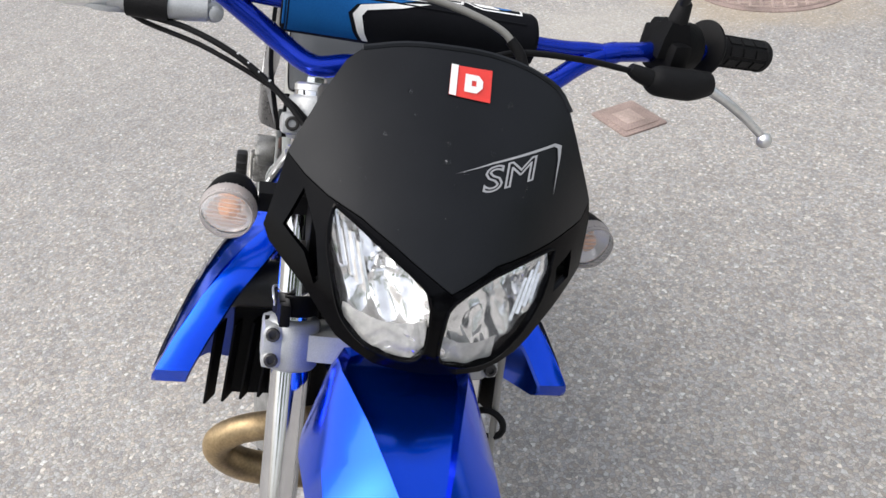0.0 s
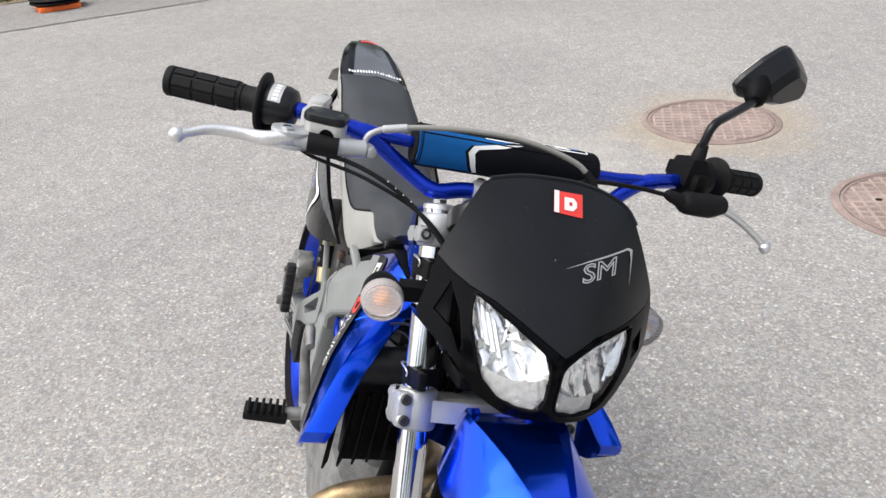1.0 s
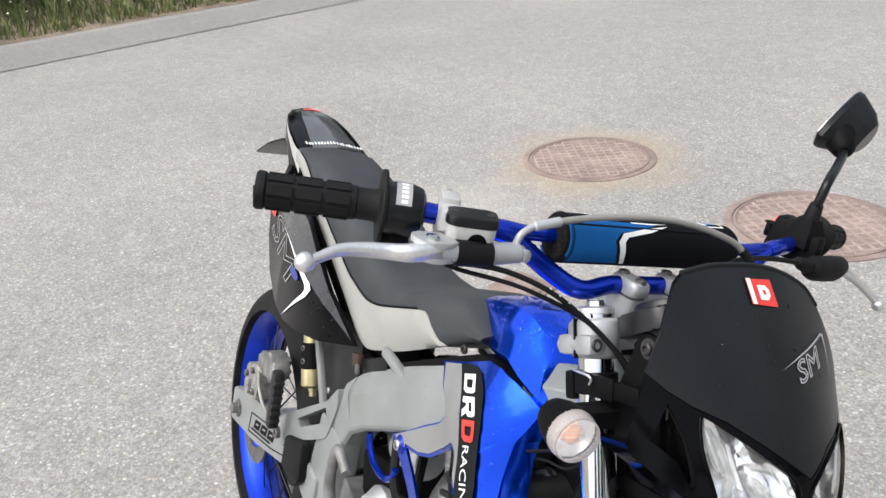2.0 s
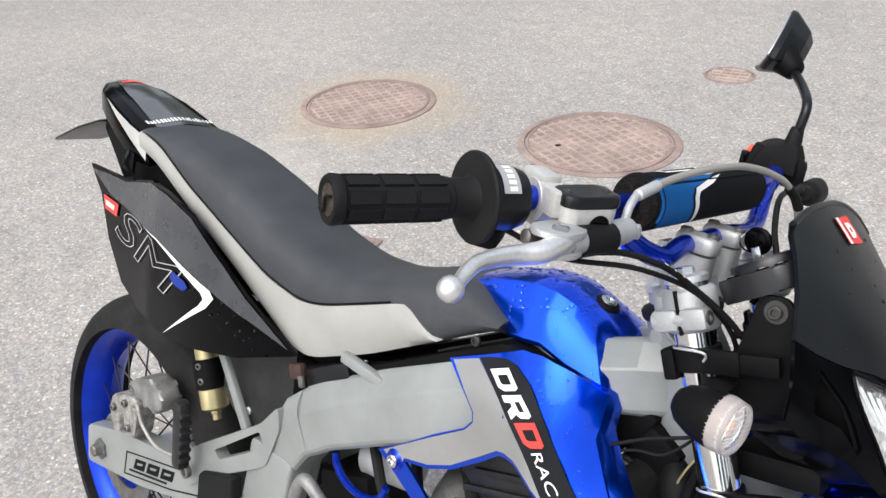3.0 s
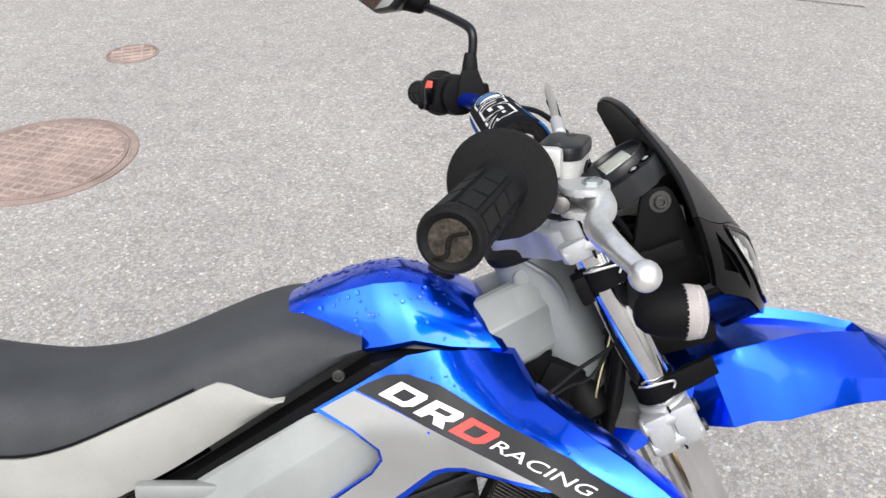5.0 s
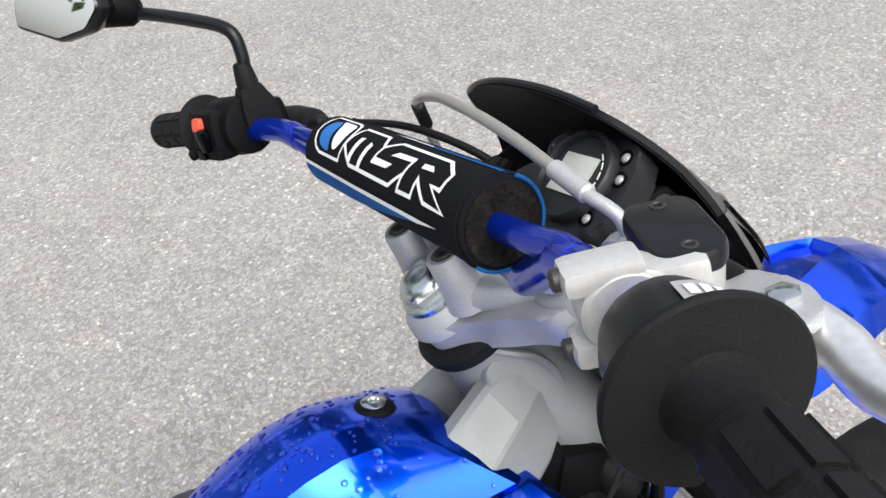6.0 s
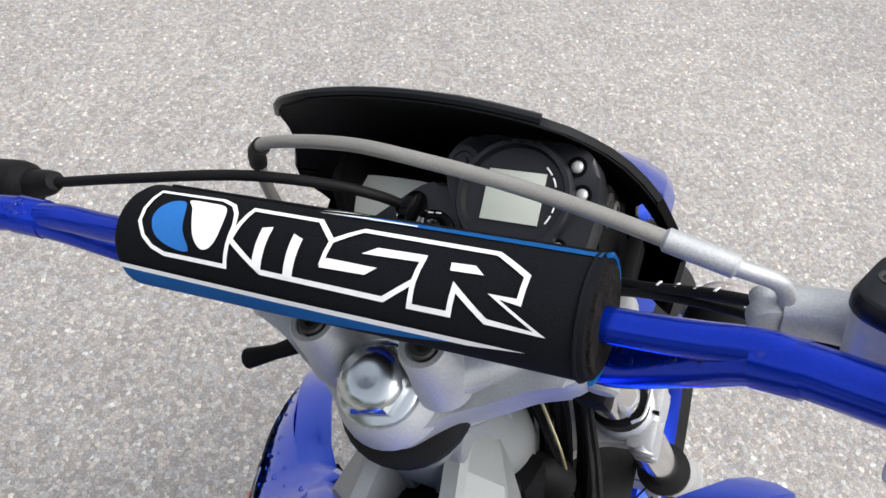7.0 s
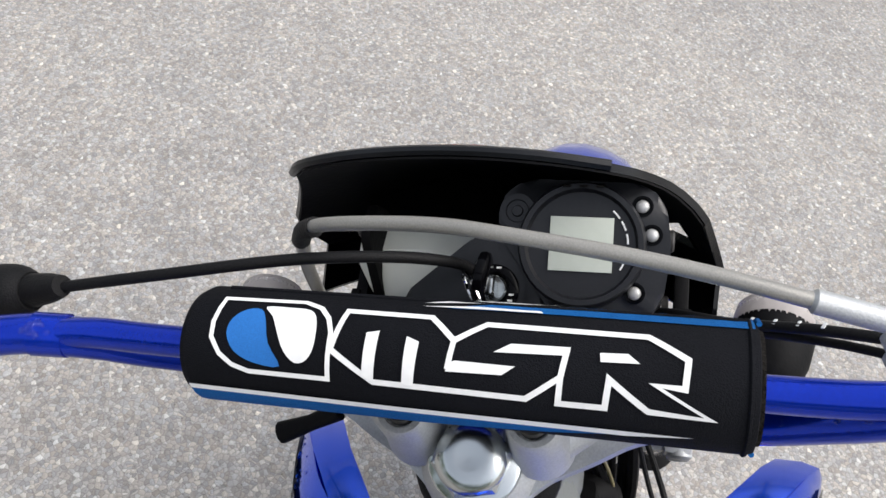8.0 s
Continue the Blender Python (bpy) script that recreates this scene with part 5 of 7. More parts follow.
# ---- engine, exhaust, stand
def engine():
    e = part("engine", loft([[Vector((x, y, z)) for y, z in ((-w, a), (-w * 1.05, (a + b) / 2), (-w, b), (w, b), (w * 1.05, (a + b) / 2), (w, a))] for x, a, b, w in ((-0.13, 0.40, 0.50, 0.06), (-0.06, 0.34, 0.54, 0.085), (0.05, 0.32, 0.53, 0.09), (0.15, 0.33, 0.50, 0.085), (0.22, 0.38, 0.46, 0.06))]), M["engine"], bike, "grey cast engine block")
    part("clutch_cover", lathe((0.01, -0.068, 0.43), (0, -1, 0), [(0, 0.078), (0.018, 0.075), (0.027, 0.064), (0.03, 0.046), (0.03, 0)], 36), M["engine"], e)
    part("flywheel_cover", lathe((0.06, 0.085, 0.43), (0, 1, 0), [(0, 0.08), (0.025, 0.076), (0.033, 0.06), (0.033, 0)], 36), M["engine"], e)
    ax = Vector((0.35, 0, 0.94)).normalized()
    cyl = part("cylinder", lathe((0.115, 0, 0.50), ax, [(0, 0.06), (0.13, 0.058), (0.135, 0.062), (0.17, 0.06), (0.185, 0.045), (0.19, 0.02)], 28), M["engine"], e)
    part("spark_plug_cap", tube([(0.185, -0.01, 0.685), (0.20, -0.02, 0.72), (0.17, -0.04, 0.74)], 0.011, 10), M["black"], e)
    part("cylinder_head", box((0.225, 0, 0.735), (0.13, 0.12, 0.11), (0, -20, 0), 0.02), M["dark_tank"], e, "dark cylinder head casting")
    for k in range(4):
        part("head_fin", box((0.225 + 0.01 * k, -0.062, 0.70 + 0.026 * k), (0.12, 0.006, 0.008), (0, -20, 0), 0.002), M["dark_tank"], e)
    part("kick_starter", tube([(-0.02, -0.112, 0.47), (-0.035, -0.125, 0.56), (-0.02, -0.128, 0.625), (0.025, -0.13, 0.615)], [0.011, 0.009, 0.009, 0.008], 10), M["engine"], e, "folded kick start lever")
    part("intake_box", box((0.0, -0.02, 0.58), (0.1, 0.1, 0.08), (0, -20, 0), 0.015), M["black"], e)
    part("oil_pump", lathe((0.045, -0.06, 0.56), (0, -1, 0.1), [(0, 0.034), (0.02, 0.034), (0.03, 0.026), (0.04, 0.02), (0.04, 0)], 24), M["alu"], e, "round silver pump cover")
    part("pump_arm", tube([(0.02, -0.105, 0.545), (0.06, -0.11, 0.55), (0.085, -0.10, 0.575)], 0.006, 8), M["alu"], e)
    hose = [Vector((0.035 + math.cos(a) * 0.047, -0.085, 0.655 + math.sin(a) * 0.035)) for a in [math.pi * (1 + k / 9) for k in range(10)]]
    part("blue_hose", tube(hose, 0.005, 8, 2), M["bar_blue"], e, "thin blue hose loop")
    part("carburettor", rod((0.0, -0.03, 0.64), (0.08, -0.03, 0.66), 0.03, 20, 0.006), M["alu"], e)
    for k, (a, b) in enumerate([((0.09, -0.05, 0.70), (0.17, -0.08, 0.60)), ((0.13, -0.03, 0.74), (0.26, -0.07, 0.70)), ((0.02, -0.06, 0.70), (0.12, -0.07, 0.62))]):
        mid = (Vector(a) + Vector(b)) / 2 + Vector((0.02, -0.02, -0.03))
        part("engine_hose", tube([a, mid, b], 0.007, 8), M["rubber"], e)
    part("drain_plug", lathe((0.215, -0.06, 0.69), (0.3, -1, 0), [(0, 0.01), (0.012, 0.01), (0.014, 0.007)], 10), M["gold"], e)
    part("exhaust_pipe", tube([(0.22, 0.04, 0.585), (0.30, 0.03, 0.605), (0.365, -0.02, 0.625), (0.375, -0.07, 0.622), (0.372, -0.115, 0.607), (0.365, -0.139, 0.580), (0.358, -0.136, 0.552), (0.352, -0.110, 0.525), (0.347, -0.065, 0.509), (0.342, 0.0, 0.503), (0.335, 0.065, 0.505), (0.30, 0.10, 0.47), (0.18, 0.105, 0.36), (-0.05, 0.10, 0.33)], [0.0165] * 5 + [0.0175, 0.0185, 0.0195, 0.0205, 0.0215, 0.0225, 0.025, 0.034, 0.04], 18, 6), M["brass"], bike, "heat-tinted brass-coloured exhaust pipe bent into a loop")
    part("silencer", tube([(-0.2, 0.11, 0.52), (-0.4, 0.135, 0.62), (-0.66, 0.14, 0.74)], 0.036, 20, 4), M["alu"], bike, "aluminium silencer")
    # side stand down to the ground on the low side
    foot = Vector((0.0, 0.205, 0.078))
    st = part("side_stand", tube([(0.0, 0.07, 0.33), (0.0, 0.12, 0.23), foot], [0.012, 0.011, 0.010], 10), M["steel"], bike, "steel side stand resting on the asphalt")
    part("stand_foot", box(foot, (0.07, 0.045, 0.012), (-17.5, 0, 0), 0.004), M["steel"], st)
    part("frame_cradle", tube([(0.36, -0.03, 0.86), (0.33, -0.045, 0.6), (0.25, -0.06, 0.35), (0.1, -0.065, 0.29), (-0.12, -0.065, 0.36)], 0.015, 10), M["black"], bike)
    part("frame_cradle", tube([(0.36, 0.03, 0.86), (0.33, 0.045, 0.6), (0.25, 0.06, 0.35), (0.1, 0.065, 0.29), (-0.12, 0.065, 0.36)], 0.015, 10), M["black"], bike)


engine()


# ---- fork, clamps
def fork_leg(s):
    y = s * FY
    top, low = fork_at(1.035, y), fork_at(0.50, y)
    leg = part("fork_tube", rod(top, low, FR, 36), M["chrome"], bike, "chromed fork tube with water marks")
    part("fork_cap", lathe(fork_at(1.034, y), -FORK, [(0, FR + 0.001), (0.005, FR + 0.001), (0.0065, FR - 0.001), (0.007, 0.0105), (0.004, 0.010), (0.004, 0)], 28), M["polished"], leg, "bright fork cap")
    part("cap_hex", lathe(fork_at(1.040, y), -FORK, [(0, 0.0085), (0.005, 0.0085), (0.0062, 0.0074)], 6), M["zinc"], leg)
    mid = fork_at(0.54, y)
    d = (FRONT + Vector((-0.012, y, 0.03)) - mid)
    part("fork_slider", lathe(mid, d, [(0, 0.023), (0.004, 0.027), (0.03, 0.027), (0.05, 0.0255), (d.length - 0.05, 0.0255), (d.length, 0.027), (d.length + 0.025, 0.02)], 24), M["alu"], leg)
    part("dust_seal", lathe(fork_at(0.552, y), FORK, [(0, 0.021), (0.002, 0.0275), (0.014, 0.0275), (0.016, 0.023)], 24), M["rubber"], leg)
    # clamps with pinch bolts, upper and lower
    across = Vector((0.9063, 0, 0.4226))
    tilt = pose(0, 0, 0, 0, -25, 0)
    CR = FR + 0.006
    for z, h, nm in ((1.013, 0.038, "upper_clamp"), (0.831, 0.047, "lower_clamp")):
        c = fork_at(z, y)
        cl = part(nm, lathe(c - FORK * h / 2, FORK, [(0, FR + 0.001), (0.0012, CR - 0.002), (0.004, CR), (h - 0.004, CR), (h - 0.001, CR - 0.002), (h, FR + 0.001)], 32), M["alu"], leg, "cast aluminium fork clamp")
        low_one = nm == "lower_clamp"
        # a squared ear on the outer side, split down its middle
        for k in (-1, 1):
            own = box((k * 0.0125 - (0.003 if low_one else 0), 0, 0), (0.0235, 0.020, h * (0.86 if low_one else 0.5)), bev=0.005)
            bmesh.ops.transform(own, matrix=Matrix.Translation(c + FORK * (0 if low_one else 0.006) + Vector((0, s * (CR - 0.006), 0))) @ tilt, verts=own.verts)
            part("clamp_ear", own, M["alu"], cl)
        part("clamp_slit", box((0, 0, 0), (0.0022, 0.004, h * 0.98), bev=0), M["black"], cl).matrix_local = Matrix.Translation(c + Vector((0, s * (CR + 0.0005), 0))) @ tilt
        for k in ((-0.0115, 0.0115) if low_one else (0.006,)):
            q = c + FORK * k + Vector((0, s * (CR - 0.0045), 0))
            part("clamp_lug", rod(q - across * (0.030 if low_one else 0.026), q + across * 0.0215, 0.0085, 20, 0.002), M["alu"], cl)
            part("pinch_bolt", bolt(q + across * 0.021, across, 0.0062, 0.0045), M["bolt_dark"], cl)
    # rubber straps that hold the mask
    for z, n in ((0.975, 0.021), (0.864, 0.02)):
        c = fork_at(z, y)
        b = part("mask_strap", lathe(c - FORK * n / 2, FORK, [(0, FR), (0.001, FR + 0.0028), (n - 0.001, FR + 0.0028), (n, FR)], 28), M["black"], leg, "black rubber mask strap")
        for x0, ln, wd, th in ((0.020, 0.034, 0.021, 0.006), (0.046, 0.044, 0.017, 0.008) if z > 0.95 else (0.036, 0.030, 0.019, 0.009)):
            own = box((x0, 0, 0), (ln, th, wd), bev=0.002)
            bmesh.ops.transform(own, matrix=Matrix.Translation(c + Vector((0.004, s * (FR - 0.001 - x0 * 0.12), 0.002))) @ pose(0, 0, 0, 0, -18 if z > 0.95 else -25, 0), verts=own.verts)
            part("strap_arm", own, M["black"], b)
        part("strap_clip", tube([c + Vector((-0.018, s * (FR - 0.004), 0.004)), c + Vector((-0.012, s * (FR + 0.003), 0.0075)), c + Vector((0.008, s * (FR + 0.0035), 0.0125)), c + Vector((0.0125, s * (FR + 0.002), 0.010)), c + Vector((0.0115, s * (FR + 0.002), 0.005))], 0.0011, 8), M["polished"], b)
        if z > 0.95:
            own = box((-0.021, 0, -0.003), (0.012, 0.018, n * 1.3), bev=0.003)
            bmesh.ops.transform(own, matrix=Matrix.Translation(c + Vector((0, s * 0.008, 0))) @ tilt, verts=own.verts)
            part("strap_block", own, M["black"], b)


fork_leg(-1)
fork_leg(1)


def yokes():
    across = Vector((0.9063, 0, 0.4226))

    def plate(z, outline, h, name, label):
        c = fork_at(z)

        def place(a, b, w):
            return c + across * a + Vector((0, b, 0)) - FORK * w

        return part(name, prism(rounded(outline, 0.01, 4), -h / 2, h / 2, fn=place, bev=0.004), M["alu"], bike, label)

    half = [(-0.078, 0.012), (-0.068, 0.023), (-0.057, 0.035), (-0.046, 0.056), (-0.037, 0.070), (-0.028, 0.096), (0.0, 0.100), (0.014, 0.080), (-0.012, 0.04), (-0.02, 0.004)]
    tri = half + [(a, -b) for a, b in half[::-1]]
    up = plate(1.014, tri, 0.028, "top_yoke", "cast aluminium top yoke")
    for s in (-1, 1):
        a, b = Vector((0.344, s * 0.036, 1.018)), Vector((0.384, s * 0.080, 1.022))
        part("yoke_rib", tube([a, a.lerp(b, 0.5) + Vector((-0.003, 0, -0.002)), b], [0.012, 0.0095, 0.009], 12), M["alu"], up)
    plate(0.831, [(-0.06, -0.03), (-0.06, 0.03), (-0.026, 0.070), (-0.024, 0.098), (0.014, 0.098), (0.024, 0.05), (0.028, 0), (0.024, -0.05), (0.014, -0.098), (-0.024, -0.098), (-0.026, -0.070)], 0.024, "bottom_yoke", "cast aluminium bottom yoke")
    n0 = Vector((0.333, 0, 1.010))
    part("stem_boss", lathe(n0 + FORK * 0.014, -FORK, [(0, 0.028), (0.002, 0.0305), (0.010, 0.0285), (0.015, 0.025), (0.0175, 0.023)], 32), M["alu"], up)
    part("stem_washer", lathe(n0 - FORK * 0.004, -FORK, [(0, 0.0225), (0.003, 0.0225), (0.004, 0.021)], 32), M["zinc"], up)
    part("stem_nut", lathe(n0 - FORK * 0.007, -FORK, [(0, 0.0195), (0.007, 0.0195), (0.010, 0.0175)], 6), M["zinc"], up, "large zinc plated hexagon stem nut", 20)
    part("stem_nut_cap", lathe(n0 - FORK * 0.0145, -FORK, [(0, 0.0172), (0.003, 0.0168), (0.0055, 0.0145), (0.0068, 0.009), (0.0064, 0.006), (0.006, 0)], 32), M["zinc"], up)
    # bar clamps: pillar, cap with rounded ends, two socket bolts each
    for s in (-1, 1):
        base = Vector((0.352, s * 0.029, 1.02))
        rings = []
        for z, rx, ry in ((-0.02, 0.0205, 0.0145), (-0.006, 0.020, 0.0135), (0.012, 0.0195, 0.0122), (0.026, 0.0195, 0.0118)):
            rings.append([base + Vector((rx * math.copysign(abs(math.cos(a)) ** 0.6, math.cos(a)) + 0.005, ry * math.copysign(abs(math.sin(a)) ** 0.6, math.sin(a)), z)) for a in [2 * math.pi * k / 24 for k in range(24)]])
        cl = part("bar_clamp", loft(rings), M["alu"], up, "aluminium handlebar clamp", 40)
        cap = []
        for z, k in ((0.0285, 0.96), (0.030, 1.0), (0.038, 1.0), (0.042, 0.93), (0.0435, 0.8)):
            cap.append([base + Vector((0.0205 * k * math.copysign(abs(math.cos(a)) ** 0.55, math.cos(a)) + 0.006, 0.0125 * k * math.copysign(abs(math.sin(a)) ** 0.55, math.sin(a)), z)) for a in [2 * math.pi * q / 24 for q in range(24)]])
        top_cap = part("clamp_cap", loft(cap), M["alu"], cl, "", 40)
        for x in (0.345, 0.371):
            part("clamp_screw", lathe((x, base.y, 1.0615), (-0.05, 0, 1), [(0, 0.0058), (0.0042, 0.0058), (0.005, 0.005), (0.005, 0.003), (0.0015, 0.0028), (0.0015, 0)], 16), M["steel"], top_cap)
        # low boss behind each clamp with a sunken socket screw
        c2 = Vector((0.343, s * 0.030, 1.012))
        part("clamp_boss", lathe(c2, (-0.25, 0, 1), [(0, 0.0165), (0.02, 0.0135), (0.037, 0.0125), (0.039, 0.0112), (0.039, 0.0085), (0.036, 0.008), (0.036, 0)], 28), M["alu"], cl)
        part("boss_screw", lathe(c2 + Vector((-0.0085, 0, 0.034)), (-0.25, 0, 1), [(0, 0.007), (0.004, 0.007), (0.005, 0.006), (0.005, 0.0036), (0.002, 0.0033), (0.002, 0)], 16), M["bolt_dark"], cl)


yokes()


# ---- headlight mask
MY = 0.018
MX = [(0.88, 0.583), (0.91, 0.592), (0.94, 0.588), (0.973, 0.575), (1.02, 0.535), (1.06, 0.497), (1.09, 0.466), (1.11, 0.443), (1.13, 0.42)]
MK = [(0.90, 4.6), (0.97, 4.3), (1.02, 3.2), (1.06, 2.2), (1.10, 1.6)]


def soft_z(z, table, h=0.012):
    return (lerp(z - h, table) + 2 * lerp(z, table) + lerp(z + h, table)) / 4


def mask_at(d, z, back=0.0):
    return (soft_z(z, MX) - soft_z(z, MK) * d * d - back, MY + d, z)


def mask():
    panel = [(-0.074, 1.102), (-0.041, 1.109), (-0.006, 1.111), (0.027, 1.110), (0.059, 1.104), (0.086, 1.093), (0.099, 1.078), (0.113, 1.046), (0.128, 1.014), (0.119, 1.003), (0.087, 0.9965),
             (0.037, 0.989), (0.002, 0.9725), (-0.016, 0.982), (-0.042, 0.995), (-0.068, 1.006), (-0.093, 1.012), (-0.110, 1.019), (-0.124, 1.028), (-0.117, 1.044), (-0.102, 1.072), (-0.086, 1.094)]
    mk = part("headlight_mask", skin([panel], mask_at, 0.004, 0.016), M["satin"], bike, "satin black plastic headlight mask")
    # darker gloss lower part round the lamps
    right = [(-0.088, 1.0055), (-0.082, 1.006), (-0.059, 0.996), (-0.018, 0.974), (-0.012, 0.956), (-0.013, 0.929), (-0.021, 0.918), (-0.037, 0.917), (-0.058, 0.922), (-0.075, 0.936), (-0.084, 0.959), (-0.09, 0.983)]
    left = [(0.0865, 0.9915), (0.089, 0.982), (0.082, 0.957), (0.064, 0.933), (0.044, 0.918), (0.023, 0.915), (0.004, 0.918), (-0.002, 0.926), (-0.001, 0.949), (0.005, 0.966), (0.037, 0.983)]
    rim = [(-0.124, 1.0275), (-0.110, 1.018), (-0.093, 1.011), (-0.068, 1.005), (-0.042, 0.994), (-0.016, 0.981), (0.002, 0.9715), (0.037, 0.988), (0.087, 0.9955), (0.119, 1.002), (0.128, 1.013),
           (0.131, 1.0), (0.127, 0.962), (0.10, 0.944), (0.088, 0.936), (0.066, 0.917), (0.037, 0.906), (-0.006, 0.907), (-0.048, 0.906), (-0.077, 0.918), (-0.103, 0.944), (-0.132, 0.961), (-0.137, 0.970)]
    slot_r = [(-0.110, 1.010), (-0.123, 0.979), (-0.106, 0.969), (-0.097, 0.950), (-0.094, 0.955), (-0.099, 0.985)]
    slot_l = [(0.096, 0.976), (0.106, 0.980), (0.112, 0.984), (0.113, 0.962), (0.096, 0.957)]
    part("lower_mask", skin([rim, right, left, slot_r, slot_l], mask_at, 0.005, 0.016), M["gloss"], mk, "gloss black lower mask with openings for two lamps")
    # added sheet blacker than the mask: darkens its inside, closes it from behind
    shell = [(d * 0.97, z) for d, z in panel[:10]] + [(d * 0.98, z) for d, z in rim[11:]] + [(d * 0.97, z) for d, z in panel[18:]]
    part("mask_dark_sheet", skin([shell, right, left, slot_r, slot_l], lambda u, v: mask_at(u, v, 0.0062), 0.001, 0.016), M["black"], mk, "added dull black sheet that darkens the inside of the mask")
    # return edge of the lower mask, running back and down from its rim
    edge = [Vector(p).lerp(Vector(q), k / 3) for p, q in zip(rim[12:], rim[13:]) for k in range(3)]
    skirt = []
    for d, z in edge:
        a = Vector(mask_at(d, z + 0.002, 0.002))
        b = a + Vector((-0.034, -0.02 * d, -0.014))
        skirt.append([a, b, b + Vector((0, -0.02 * d, 0.003)), a + Vector((-0.002, -0.02 * d, 0.003))])
    part("mask_skirt", loft(skirt), M["gloss"], mk, "gloss black return edge below the lamps")
    part("mask_lip", tube([Vector(mask_at(d, z)) + Vector((-0.002, 0, 0)) for d, z in panel[:7]], 0.003, 8, 3), M["satin"], mk)

    # lamps: clear lens, bright bowl, bulb shield
    for outline, nm, s in ((right, "r", -1), (left, "l", 1)):
        cx, cz = sum(p[0] for p in outline) / len(outline), sum(p[1] for p in outline) / len(outline)
        sm = smooth2d(outline, 3)
        lamp = part("headlamp", skin([sm], lambda u, v: mask_at(u, v, 0.001), 0.002, 0.012), M["lens"], mk, "clear headlamp lens with a bright reflector")
        lamp.visible_shadow = False

        def bowl(u, v, cx=cx, cz=cz):
            k = max(0.0, 1 - (((u - cx) / 0.040) ** 2 + ((v - cz - 0.010) / 0.048) ** 2))
            fan = math.atan2(v - cz - 0.012, u - cx)
            step = 0.0026 * abs(math.sin(fan * 4 + s)) * k ** 0.3 + 0.0016 * math.sin(u * 300 + 120 * v)
            return mask_at(u, v, 0.006 + 0.015 * k ** 0.8 + step)

        part("reflector", skin([sm], bowl, 0.001, 0.005), M["reflector"], lamp, "bright faceted reflector")
        # ribbed lower band, its top edge sagging in the middle
        base_z = cz - 0.010
        low = sorted([p for p in outline if p[1] < base_z - 0.006], key=lambda p: p[0])
        x0, x1 = low[0][0], low[-1][0]
        edge = [(x1 + (x0 - x1) * k / 6, base_z - 0.006 * math.sin(math.pi * k / 6) + 0.004 * s * (k / 6 - 0.5)) for k in range(7)]
        part("ribbed_band", skin([edge + low], lambda u, v: mask_at(u, v, 0.0045 + 0.0006 * math.sin(v * 2600)), 0.0, 0.004), M["frosted"], lamp, "grey ribbed lower reflector")
        for k in range(4):
            a = outline[0]
            d0, z0 = a[0] - s * (0.007 + 0.006 * k), a[1] - 0.007 - 0.004 * k
            part("reflector_flute", loft([[mask_at(d0 + s * 0.005 + e, z0 + 0.003, 0.0055 - h) for e, h in ((-0.002, 0), (0, 0.0015), (0.002, 0))], [mask_at(d0 - s * 0.004 + e, z0 - 0.028, 0.0075 - h) for e, h in ((-0.0028, 0), (0, 0.002), (0.0028, 0))]]), M["reflector"], lamp)
        # dark pod behind the reflector
        pod = [[mask_at(cx + (u - cx) * g, cz + (v - cz) * g, back) for u, v in outline] for back, g in ((0.0042, 1.07), (0.026, 1.07), (0.05, 0.98), (0.078, 0.6), (0.08, 0.05))]
        part("lamp_pod", loft(pod, True, False), M["black"], lamp, "black plastic lamp body")
        part("lens_gasket", tube([mask_at(u, v, -0.0004) for u, v in sm] + [mask_at(*sm[0], -0.0004)], 0.0016, 6, 1), M["gloss"], lamp)
    # graphics
    fr = [(-0.008, 1.0855), (0.0255, 1.083), (0.0275, 1.1015), (-0.006, 1.1025)]
    part("sticker", skin([fr], mask_at, 0.0, 0.01, 0.0012), M["red"], mk, "red square sticker with a white mark")
    part("sticker_edge", skin([[(-0.008, 1.0855), (-0.0025, 1.085), (-0.0005, 1.1023), (-0.006, 1.1025)]], mask_at, 0.0, 0.01, 0.002), M["white"], mk)
    part("sticker_mark", skin([[(0.004, 1.088), (0.014, 1.0875), (0.019, 1.0905), (0.0195, 1.0945), (0.016, 1.0975), (0.0052, 1.098)], [(0.010, 1.0915), (0.0103, 1.0945), (0.0140, 1.0943), (0.0138, 1.0913)]], mask_at, 0.0, 0.01, 0.002), M["white"], mk)
    ln = [(0.0, 1.0415), (0.03, 1.0495), (0.084, 1.0602), (0.0905, 1.0585), (0.0895, 1.05), (0.0845, 1.027), (0.0875, 1.05), (0.0865, 1.0570), (0.083, 1.0582), (0.03, 1.0484)]
    part("mask_line", skin([ln], mask_at, 0.0, 0.01, 0.0012), M["silver_print"], mk)

    def on_mask(x, y):
        return mask_at(0.0205 + x, 1.0315 + y + x * 0.17)

    big = letters("SM", 0.0200, on_mask, 0.12, 0.0010, outline=0.0005, width=1.86)
    part("mask_letters", big, M["silver_print"], mk, "silver outlined letters")
    return mk


